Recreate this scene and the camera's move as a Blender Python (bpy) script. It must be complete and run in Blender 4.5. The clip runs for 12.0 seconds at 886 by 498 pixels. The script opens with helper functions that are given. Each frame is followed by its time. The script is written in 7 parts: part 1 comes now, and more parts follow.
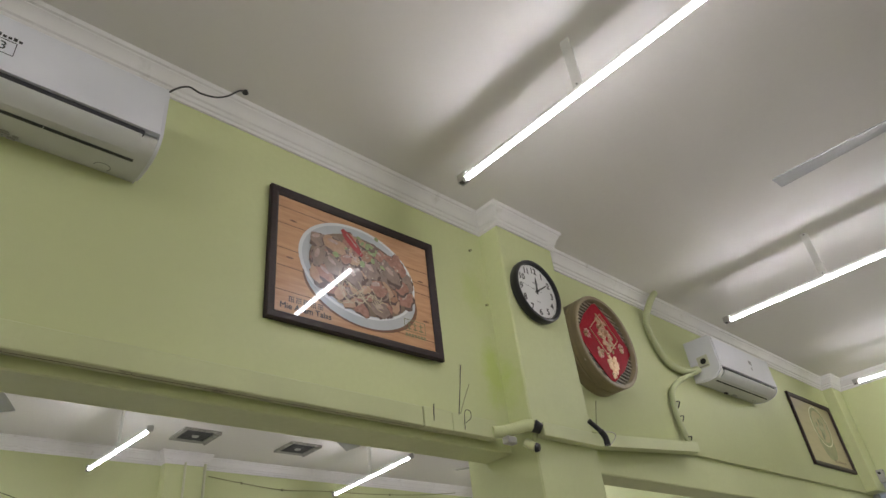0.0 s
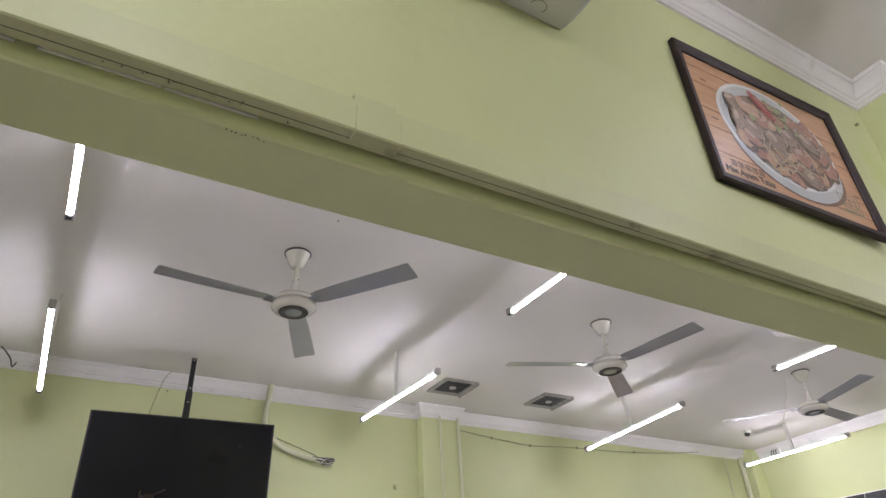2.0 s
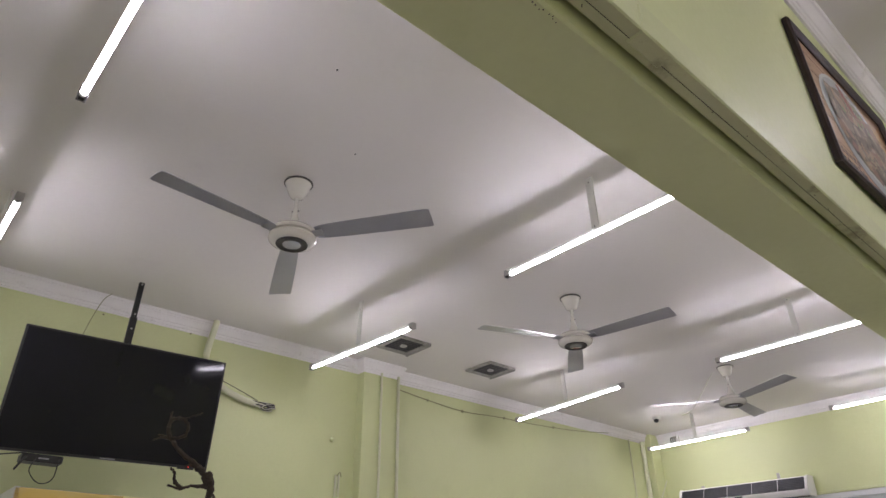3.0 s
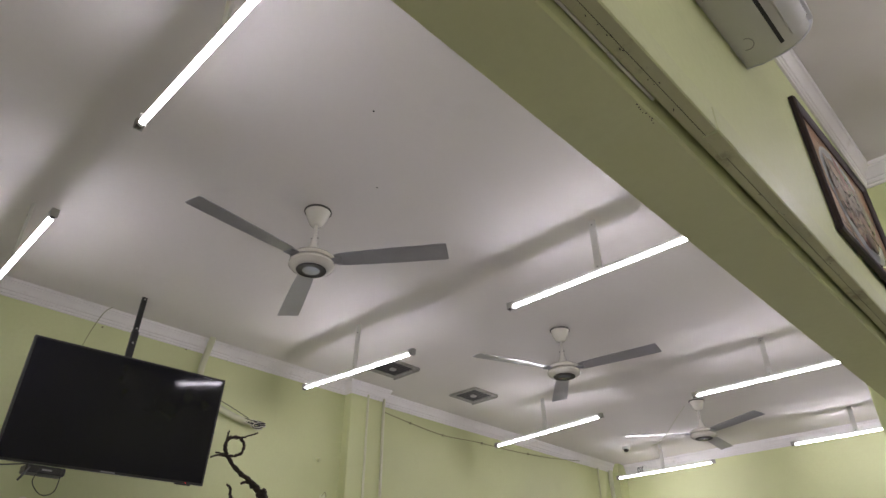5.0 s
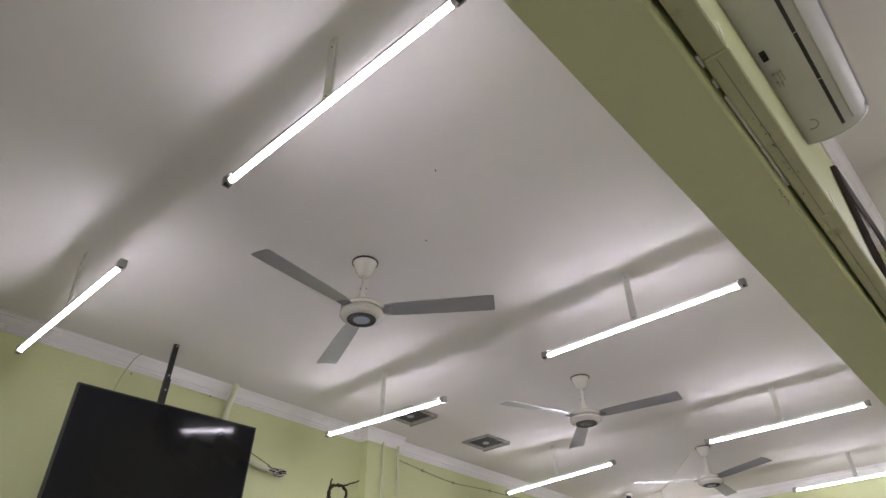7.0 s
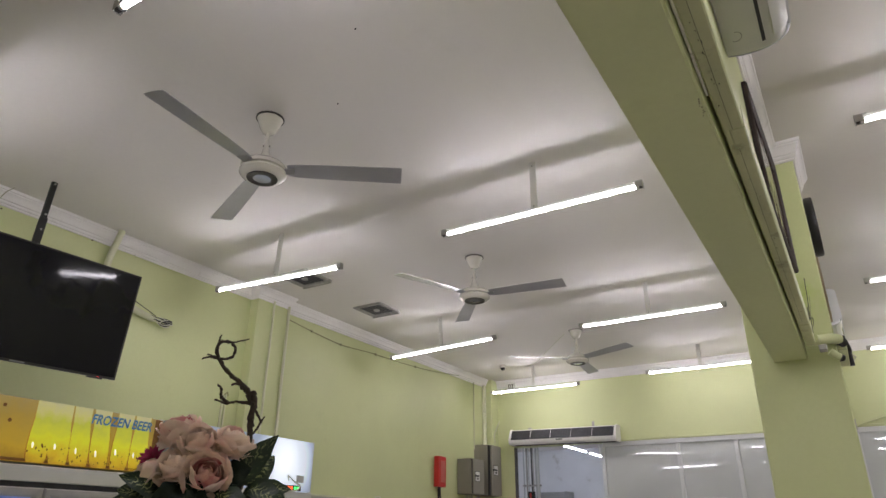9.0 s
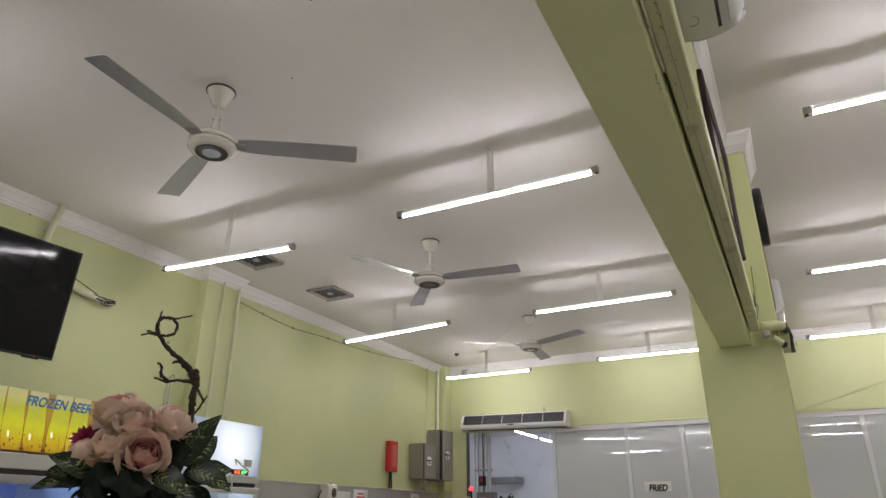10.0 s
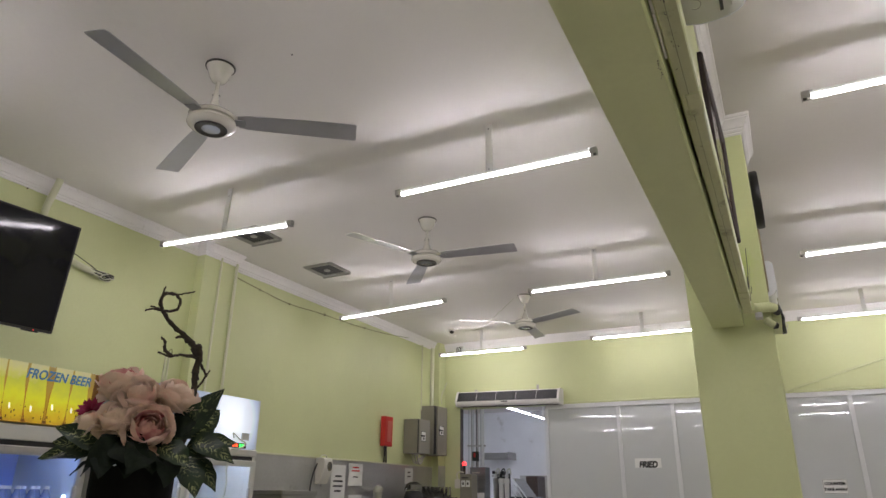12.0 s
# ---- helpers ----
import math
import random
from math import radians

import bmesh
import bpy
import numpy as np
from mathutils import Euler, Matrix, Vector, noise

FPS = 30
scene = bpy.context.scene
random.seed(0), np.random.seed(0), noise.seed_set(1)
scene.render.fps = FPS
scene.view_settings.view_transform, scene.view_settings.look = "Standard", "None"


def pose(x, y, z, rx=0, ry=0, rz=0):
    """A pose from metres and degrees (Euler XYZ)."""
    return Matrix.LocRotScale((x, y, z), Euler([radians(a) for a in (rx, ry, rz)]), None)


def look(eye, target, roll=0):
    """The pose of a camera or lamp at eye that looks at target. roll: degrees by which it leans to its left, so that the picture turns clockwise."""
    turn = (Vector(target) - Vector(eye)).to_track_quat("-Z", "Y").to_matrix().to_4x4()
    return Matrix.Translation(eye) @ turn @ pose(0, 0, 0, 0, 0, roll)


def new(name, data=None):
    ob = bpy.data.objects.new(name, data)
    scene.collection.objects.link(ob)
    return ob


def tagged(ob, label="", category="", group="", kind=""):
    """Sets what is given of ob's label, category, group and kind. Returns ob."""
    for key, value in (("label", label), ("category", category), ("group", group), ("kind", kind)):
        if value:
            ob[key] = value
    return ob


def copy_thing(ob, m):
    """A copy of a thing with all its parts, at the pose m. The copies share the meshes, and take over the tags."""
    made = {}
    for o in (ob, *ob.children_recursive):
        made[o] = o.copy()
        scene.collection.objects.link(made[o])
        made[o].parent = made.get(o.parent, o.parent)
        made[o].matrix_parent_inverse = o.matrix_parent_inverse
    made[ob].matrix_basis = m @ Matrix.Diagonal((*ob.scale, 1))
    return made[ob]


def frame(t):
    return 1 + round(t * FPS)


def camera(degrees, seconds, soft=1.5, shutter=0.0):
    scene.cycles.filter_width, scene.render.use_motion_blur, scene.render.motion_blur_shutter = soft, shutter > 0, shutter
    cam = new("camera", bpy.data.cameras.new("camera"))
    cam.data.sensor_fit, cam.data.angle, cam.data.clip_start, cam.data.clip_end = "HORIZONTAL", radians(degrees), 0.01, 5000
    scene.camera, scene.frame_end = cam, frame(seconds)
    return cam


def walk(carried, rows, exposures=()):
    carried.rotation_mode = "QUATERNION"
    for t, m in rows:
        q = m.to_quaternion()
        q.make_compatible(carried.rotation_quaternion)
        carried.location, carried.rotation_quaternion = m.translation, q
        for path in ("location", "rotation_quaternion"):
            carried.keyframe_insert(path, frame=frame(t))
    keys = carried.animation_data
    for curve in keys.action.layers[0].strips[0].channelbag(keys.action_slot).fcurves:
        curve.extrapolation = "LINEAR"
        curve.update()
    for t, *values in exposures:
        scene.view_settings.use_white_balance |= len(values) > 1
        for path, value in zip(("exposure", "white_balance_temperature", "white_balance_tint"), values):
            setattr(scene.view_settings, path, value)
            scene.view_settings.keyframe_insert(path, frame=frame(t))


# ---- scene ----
cam = camera(68.6, 12.0)
PATH = [
    (0, (0.159, -0.053, 1.33), (-1.003, 1.159, 2.417), -7.1),
    (0.5, (-0.103, 0.109, 1.319), (-1.367, 1.143, 2.473), -4.5),
    (1, (-0.263, 0.022, 1.318), (-1.679, 0.847, 2.464), -0.4),
    (1.5, (-0.509, -0.324, 1.322), (-1.983, 0.507, 2.388), 0.1),
    (2, (-0.796, -0.509, 1.312), (-2.237, 0.375, 2.38), -3.5),
    (2.5, (-1.025, -0.751, 1.306), (-2.423, 0.262, 2.314), -4.6),
    (3, (-1.261, -0.907, 1.307), (-2.559, 0.259, 2.285), -0.9),
    (5, (-1.303, -1.22, 1.273), (-2.5, 0.005, 2.305), 0.0),
    (5.5, (-1.282, -1.31, 1.274), (-2.615, -0.368, 2.43), -0.5),
    (6, (-1.315, -1.384, 1.233), (-2.66, -0.472, 2.4), 1.5),
    (6.5, (-1.431, -1.518, 1.253), (-2.529, -0.369, 2.468), -0.2),
    (7, (-1.483, -1.593, 1.235), (-2.572, -0.365, 2.378), -1.0),
    (7.5, (-1.506, -1.618, 1.256), (-2.546, -0.281, 2.319), 0.8),
    (9.5, (-1.515, -1.558, 1.253), (-2.444, 0.041, 2.014), -0.0),
    (10, (-1.524, -1.537, 1.243), (-2.384, 0.099, 2.009), 0.2),
    (10.5, (-1.515, -1.541, 1.241), (-2.342, 0.112, 2.004), 0.5),
    (11, (-1.52, -1.557, 1.244), (-2.373, 0.098, 1.974), 0.5),
    (11.5, (-1.532, -1.561, 1.246), (-2.4, 0.093, 1.961), 0.7),
    (12, (-1.525, -1.568, 1.239), (-2.383, 0.097, 1.941), 0.7),
]
# the clip's own exposure and white balance: seconds, stops, kelvin, tint
EXPOSURES = [(0, -0.18, 6510, 7), (0.5, -0.20, 6480, 7), (1, -0.09, 6430, 10), (1.5, 0.15, 6220, 14), (2, 0.20, 6200, 15), (2.5, 0.17, 6230, 15), (3, 0.0, 6300, 17),
             (5, -0.18, 6400, 15), (5.5, -0.12, 6370, 15), (6, -0.05, 6340, 14), (7, -0.04, 6330, 15), (7.5, -0.09, 6340, 16), (9.5, -0.11, 6580, 11), (10.5, -0.11, 6600, 11), (12, -0.08, 6600, 12)]
walk(cam, [(t, look(eye, target, roll)) for t, eye, target, roll in PATH], EXPOSURES)

# ---- world and exposure ----
world = bpy.data.worlds.new("world")
scene.world = world
world.use_nodes = True
world.node_tree.nodes["Background"].inputs["Color"].default_value = (0.6, 0.7, 0.8, 1)
world.node_tree.nodes["Background"].inputs["Strength"].default_value = 0.02
TUBE_GLOW = 74.0
LINE_GLOW = 152.0

# ---- plan ----
XL, XR, YB, YF, CEIL = -5.93, 3.2, -4.2, 6.92, 3.283
HX0, HX1, SOFFIT = -1.790, -1.623, 2.067          # header wall between the two rooms
PX0, PX1, PY0, PY1 = -1.90, -1.502, 2.082, 2.513    # square column under the header


# ---- materials ----
def nodes_of(name):
    m = bpy.data.materials.new(name)
    m.use_nodes = True
    nt = m.node_tree
    return m, nt, nt.nodes["Principled BSDF"]


def mix_rgb(nt, fac, a, b):
    n = nt.nodes.new("ShaderNodeMix")
    n.data_type = "RGBA"
    for sock, v in ((n.inputs[0], fac), (n.inputs[6], a), (n.inputs[7], b)):
        if isinstance(v, bpy.types.NodeSocket):
            nt.links.new(v, sock)
        elif isinstance(v, (int, float)):
            sock.default_value = v
        else:
            sock.default_value = (*v, 1)
    return n.outputs[2]


def noise_of(nt, scale, detail=4.0, rough=0.55, stretch=(1, 1, 1)):
    tc = nt.nodes.new("ShaderNodeTexCoord")
    mp = nt.nodes.new("ShaderNodeMapping")
    mp.inputs["Scale"].default_value = stretch
    n = nt.nodes.new("ShaderNodeTexNoise")
    n.inputs["Scale"].default_value = scale
    n.inputs["Detail"].default_value = detail
    n.inputs["Roughness"].default_value = rough
    nt.links.new(tc.outputs["Object"], mp.inputs["Vector"])
    nt.links.new(mp.outputs[0], n.inputs["Vector"])
    return n.outputs["Fac"]


def ramp(nt, fac, lo, hi, a=0.0, b=1.0):
    n = nt.nodes.new("ShaderNodeMapRange")
    n.inputs[1].default_value, n.inputs[2].default_value = lo, hi
    n.inputs[3].default_value, n.inputs[4].default_value = a, b
    nt.links.new(fac, n.inputs[0])
    return n.outputs[0]


def surface(name, colour, rough=0.5, metal=0.0, vary=0.08, scale=3.0, grain=60.0, bump=0.05, stretch=(1, 1, 1), dirt=None, dirt_at=(0.62, 0.75), coat=0.0):
    """Paint, plastic or metal: two scales of tone, fine relief and, where given, dirt."""
    m, nt, p = nodes_of(name)
    big = noise_of(nt, scale, 3, 0.5, stretch)
    fine = noise_of(nt, grain, 3, 0.6, stretch)
    dark = tuple(c * (1 - vary) for c in colour)
    light = tuple(min(1, c * (1 + vary)) for c in colour)
    col = mix_rgb(nt, ramp(nt, big, 0.3, 0.7), dark, light)
    col = mix_rgb(nt, ramp(nt, fine, 0.3, 0.7, 0.0, 0.35), col, dark)
    if dirt:
        spots = noise_of(nt, scale * 2.3, 6, 0.65)
        col = mix_rgb(nt, ramp(nt, spots, *dirt_at, 0, 0.7), col, dirt)
    nt.links.new(col, p.inputs["Base Color"])
    nt.links.new(ramp(nt, fine, 0.25, 0.75, max(0.02, rough - 0.07), min(1, rough + 0.07)), p.inputs["Roughness"])
    p.inputs["Metallic"].default_value = metal
    p.inputs["Coat Weight"].default_value = coat
    p.inputs["Coat Roughness"].default_value = 0.02
    if bump:
        b = nt.nodes.new("ShaderNodeBump")
        b.inputs["Strength"].default_value = bump
        b.inputs["Distance"].default_value = 0.004
        nt.links.new(fine, b.inputs["Height"])
        nt.links.new(b.outputs[0], p.inputs["Normal"])
    return m


def glowing(name, colour, strength):
    m, nt, p = nodes_of(name)
    p.inputs["Base Color"].default_value = (*colour, 1)
    p.inputs["Emission Color"].default_value = (*colour, 1)
    p.inputs["Emission Strength"].default_value = strength
    return m


def glassy(name, colour=(1, 1, 1), rough=0.0):
    m, nt, p = nodes_of(name)
    p.inputs["Base Color"].default_value = (*colour, 1)
    p.inputs["Transmission Weight"].default_value = 1.0
    p.inputs["Roughness"].default_value = rough
    p.inputs["IOR"].default_value = 1.45
    return m


GREEN = surface("green_wall_paint", (0.585, 0.625, 0.335), 0.55, vary=0.05, scale=1.3, grain=45, bump=0.10, dirt=(0.51, 0.55, 0.29), dirt_at=(0.6, 0.85))


def paint_patch(m, centre, radius, stretch, colour):
    """A touched-up patch of stronger paint with a ragged, soft outline round a point of the wall."""
    nt = m.node_tree
    p = nt.nodes["Principled BSDF"]
    before = p.inputs["Base Color"].links[0].from_socket
    tc = nt.nodes.new("ShaderNodeTexCoord")
    mp = nt.nodes.new("ShaderNodeMapping")
    mp.inputs["Scale"].default_value = stretch
    mp.inputs["Location"].default_value = tuple(-c * k for c, k in zip(centre, stretch))
    nt.links.new(tc.outputs["Object"], mp.inputs["Vector"])
    d = nt.nodes.new("ShaderNodeVectorMath")
    d.operation = "LENGTH"
    nt.links.new(mp.outputs[0], d.inputs[0])
    add = nt.nodes.new("ShaderNodeMath")
    add.operation = "ADD"
    nt.links.new(d.outputs["Value"], add.inputs[0])
    nt.links.new(ramp(nt, noise_of(nt, 9, 4, 0.6), 0.2, 0.8, -0.5 * radius, 0.5 * radius), add.inputs[1])
    fac = ramp(nt, add.outputs[0], radius, 0.35 * radius, 0.0, 0.75)
    nt.links.new(mix_rgb(nt, fac, before, colour), p.inputs["Base Color"])


paint_patch(GREEN, (-1.60, 2.03, 2.40), 0.13, (1.0, 1.6, 0.75), (0.50, 0.60, 0.17))
paint_patch(GREEN, (-1.60, 1.97, 2.80), 0.12, (1.0, 1.5, 0.8), (0.54, 0.61, 0.25))
GREEN_TRIM = surface("green_trim_paint", (0.565, 0.60, 0.335), 0.5, vary=0.06, scale=3, grain=60, bump=0.06, dirt=(0.30, 0.32, 0.20), dirt_at=(0.66, 0.8))
# Underside faces: trim green a step darker, with brown streaked stains
TRUNK_UNDERSIDE = surface("darker_stained_trunking_underside", (0.50, 0.515, 0.30), 0.6, vary=0.14, scale=5, grain=45, bump=0.12, stretch=(1, 0.25, 1), dirt=(0.16, 0.13, 0.08), dirt_at=(0.58, 0.74))
CEILING = surface("white_ceiling_paint", (0.715, 0.688, 0.655), 0.7, vary=0.03, scale=0.8, grain=35, bump=0.06, dirt=(0.60, 0.57, 0.53), dirt_at=(0.6, 0.9))
PLASTER = surface("white_cornice_plaster", (0.80, 0.78, 0.77), 0.55, vary=0.04, scale=4, grain=80, bump=0.05, dirt=(0.6, 0.58, 0.54))
FLOOR = surface("warm_beige_floor_tile", (0.51, 0.475, 0.455), 0.35, vary=0.08, scale=2, grain=30, bump=0.03)
WHITE = surface("white_enamel", (0.78, 0.77, 0.74), 0.35, vary=0.04, scale=6, grain=90, bump=0.02)
CREAM = surface("cream_fan_enamel", (0.70, 0.675, 0.61), 0.22, vary=0.04, scale=8, grain=120, bump=0.0, coat=0.6)
BLADE = surface("grey_fan_blade_metal", (0.37, 0.37, 0.385), 0.34, vary=0.08, scale=5, grain=80, bump=0.0, coat=0.5)
FAN_COVER = surface("glossy_grey_fan_cover", (0.50, 0.52, 0.56), 0.16, metal=0.5, vary=0.05, scale=9, grain=80, bump=0.0, coat=1.0)
VENT_GREY = surface("dusty_grey_vent_plastic", (0.34, 0.33, 0.30), 0.55, vary=0.15, scale=14, grain=70, dirt=(0.14, 0.13, 0.11), dirt_at=(0.5, 0.7))
DARK_RING = surface("dark_gasket_rubber", (0.06, 0.055, 0.05), 0.6, vary=0.15, scale=20, grain=90)
RUSTY = surface("rusty_nail", (0.10, 0.06, 0.035), 0.7, vary=0.3, scale=40, grain=120)
PAPER_TAPE = surface("old_white_tape", (0.66, 0.65, 0.58), 0.6, vary=0.12, scale=30, grain=90)
HOLDER = surface("grey_lamp_holder_plastic", (0.42, 0.41, 0.39), 0.45, vary=0.08, scale=20, grain=90)
STEEL_DARK = surface("dull_screw_steel", (0.22, 0.21, 0.20), 0.4, metal=0.8, vary=0.1, scale=20, grain=90, bump=0)
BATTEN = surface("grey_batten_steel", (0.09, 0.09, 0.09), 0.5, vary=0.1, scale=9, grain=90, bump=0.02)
BLACK = surface("black_plastic", (0.012, 0.012, 0.013), 0.4, vary=0.2, scale=9, grain=90, bump=0.02)
TUBE = glowing("lit_tube", (1.0, 0.952, 1.035), TUBE_GLOW)
TUBE_LINE = glowing("lit_line", (1.0, 0.952, 1.035), LINE_GLOW)
TUBE_COOL = glowing("lit_cool_tube", (0.86, 0.94, 1.12), TUBE_GLOW)
LINE_COOL = glowing("lit_cool_line", (0.86, 0.94, 1.12), LINE_GLOW)


def clear_glow(name, colour, strength):
    """Clear, faintly glowing tube skin that lets an added inner emitter shine through."""
    m = bpy.data.materials.new(name)
    m.use_nodes = True
    nt = m.node_tree
    nt.nodes.remove(nt.nodes["Principled BSDF"])
    add = nt.nodes.new("ShaderNodeAddShader")
    em = nt.nodes.new("ShaderNodeEmission")
    em.inputs[0].default_value = (*colour, 1)
    em.inputs[1].default_value = strength
    nt.links.new(nt.nodes.new("ShaderNodeBsdfTransparent").outputs[0], add.inputs[0])
    nt.links.new(em.outputs[0], add.inputs[1])
    nt.links.new(add.outputs[0], nt.nodes["Material Output"].inputs["Surface"])
    return m


TUBE_TOP = clear_glow("clear_tube_top", (1.0, 0.97, 1.0), 2.2)


# ---- mesh helpers ----
def box(bm, lo, hi, bevel=0.0, seg=1, matrix=None):
    r = bmesh.ops.create_cube(bm, size=1.0)
    vs = r["verts"]
    for v in vs:
        v.co = Vector([lo[i] + (v.co[i] + 0.5) * (hi[i] - lo[i]) for i in range(3)])
    if matrix is not None:
        for v in vs:
            v.co = matrix @ v.co
    if bevel:
        es = list({e for v in vs for e in v.link_edges})
        bmesh.ops.bevel(bm, geom=es, offset=bevel, segments=seg, affect="EDGES", profile=0.5)
    return bm


def rod(bm, a, b, r, r2=None, seg=14, caps=True):
    a, b = Vector(a), Vector(b)
    d = b - a
    q = d.to_track_quat("Z", "Y").to_matrix().to_4x4()
    bmesh.ops.create_cone(bm, cap_ends=caps, segments=seg, radius1=r, radius2=r if r2 is None else r2, depth=d.length,
                          matrix=Matrix.Translation((a + b) / 2) @ q)
    return bm


def lathe(bm, prof, at=(0, 0, 0), seg=32, matrix=None):
    """Turn a profile of (radius, height) about the upright axis."""
    rings = []
    for r, z in prof:
        ring = []
        for i in range(seg):
            a = 2 * math.pi * i / seg
            co = Vector((at[0] + r * math.cos(a), at[1] + r * math.sin(a), at[2] + z))
            ring.append(bm.verts.new(matrix @ co if matrix is not None else co))
        rings.append(ring)
    for k in range(len(rings) - 1):
        for i in range(seg):
            j = (i + 1) % seg
            bm.faces.new((rings[k][i], rings[k][j], rings[k + 1][j], rings[k + 1][i]))
    for ring, flip in ((rings[0], True), (rings[-1], False)):
        bm.faces.new(ring[::-1] if flip else ring)
    return bm


def sweep(bm, pts, r, seg=8):
    """A round bar along a line of points; r is one radius or one for each point."""
    pts = [Vector(p) for p in pts]
    rs = r if isinstance(r, (list, tuple)) else [r] * len(pts)
    side = None
    rings = []
    for i, p in enumerate(pts):
        d = (pts[min(i + 1, len(pts) - 1)] - pts[max(i - 1, 0)]).normalized()
        if side is None:
            side = d.orthogonal().normalized()
        side = (side - d * side.dot(d)).normalized()
        up = d.cross(side)
        rings.append([bm.verts.new(p + rs[i] * (math.cos(2 * math.pi * k / seg) * side + math.sin(2 * math.pi * k / seg) * up)) for k in range(seg)])
    for a, b in zip(rings, rings[1:]):
        for k in range(seg):
            bm.faces.new((a[k], a[(k + 1) % seg], b[(k + 1) % seg], b[k]))
    bm.faces.new(rings[0][::-1])
    bm.faces.new(rings[-1])
    return bm


def spline(ctrl, n=8):
    """Smooth points through a few control points."""
    p = [Vector(c) for c in ctrl]
    p = [2 * p[0] - p[1]] + p + [2 * p[-1] - p[-2]]
    out = []
    for i in range(1, len(p) - 2):
        for k in range(n):
            t = k / n
            out.append(0.5 * (2 * p[i] + (p[i + 1] - p[i - 1]) * t + (2 * p[i - 1] - 5 * p[i] + 4 * p[i + 1] - p[i + 2]) * t * t
                              + (3 * p[i] - p[i - 1] - 3 * p[i + 1] + p[i + 2]) * t ** 3))
    return out + [p[-2]]


def prism(bm, outline, axis, a, b):
    """A flat outline pulled along an axis from a to b. outline: pairs in the two other axes, in order."""
    def at(u, v, w):
        return {"x": (w, u, v), "y": (u, w, v), "z": (u, v, w)}[axis]
    one = [bm.verts.new(at(u, v, a)) for u, v in outline]
    two = [bm.verts.new(at(u, v, b)) for u, v in outline]
    n = len(outline)
    for i in range(n):
        bm.faces.new((one[i], one[(i + 1) % n], two[(i + 1) % n], two[i]))
    bm.faces.new(one[::-1])
    bm.faces.new(two)
    bmesh.ops.recalc_face_normals(bm, faces=bm.faces)
    return bm


def mesh_of(name, bm, material, smooth=True):
    bmesh.ops.recalc_face_normals(bm, faces=bm.faces)
    me = bpy.data.meshes.new(name)
    bm.to_mesh(me)
    bm.free()
    for m in (material if isinstance(material, (list, tuple)) else [material]):
        me.materials.append(m)
    if smooth:
        me.shade_smooth()
        me.set_sharp_from_angle(angle=radians(35))
    return me


def part(name, bm, material, parent=None, label="", smooth=True):
    ob = new(name, mesh_of(name, bm, material, smooth))
    if parent is not None:
        ob.parent = parent
    if label:
        tagged(ob, label)
    return ob


def thing(name, m, label, category, group=""):
    ob = new(name)
    ob.matrix_basis = m
    return tagged(ob, label, category, group)


def structure(name, bm, material, label, category):
    return tagged(part(name, bm, material), label, category, kind="structure")


def B():
    return bmesh.new()


# ---- setting ----
structure("floor", box(B(), (XL - 2.6, YB - 0.2, -0.12), (XR + 0.2, YF + 5.9, 0)), FLOOR, "beige tiled restaurant floor", "floor")
structure("ceiling", box(B(), (XL - 0.2, YB - 0.2, CEIL), (XR + 0.2, YF + 0.15, CEIL + 0.15)), CEILING, "white painted flat concrete ceiling with faint stains", "ceiling")
structure("wall_west", box(B(), (XL - 0.2, YB, 0), (XL, YF + 0.15, CEIL)), GREEN, "pale green painted plaster wall", "wall")
structure("wall_east", box(B(), (XR, YB, 0), (XR + 0.2, YF + 5.7, CEIL)), GREEN, "pale green painted plaster wall", "wall")
structure("wall_south", box(B(), (XL - 0.2, YB - 0.2, 0), (XR + 0.2, YB, CEIL)), GREEN, "pale green painted plaster wall", "wall")
bm = B()
box(bm, (XL, YF, 2.35), (XR, YF + 0.15, CEIL))
box(bm, (XL, YF, 0), (-5.590, YF + 0.05, 2.36))
structure("wall_north", bm, GREEN, "pale green painted wall above the kitchen partition", "wall")

bm = B()
prism(bm, [(HX0, SOFFIT), (HX1 - 0.019, SOFFIT), (HX1 - 0.014, SOFFIT + 0.004), (HX1 - 0.014, 2.166), (HX1, 2.168), (HX1, CEIL), (HX0, CEIL)], "y", YB, PY0 + 0.01)
structure("wall_header", bm, GREEN, "pale green header wall with a beam soffit above the wide opening", "wall")
bm = B()
prism(bm, [(HX0, 2.05), (HX1 - 0.03, 2.05), (HX1 - 0.025, 2.056), (HX1 - 0.025, 2.245), (HX1 - 0.003, 2.245), (HX1, 2.25), (HX1, CEIL), (HX0, CEIL)], "y", PY1 - 0.01, YF)
structure("wall_header_2", bm, GREEN, "pale green header wall above the second opening", "wall")
bm = B()
box(bm, (PX0, PY0, 0), (PX1, PY1, CEIL), 0.006)
structure("column", bm, GREEN, "square pale green plastered column under the header", "column")


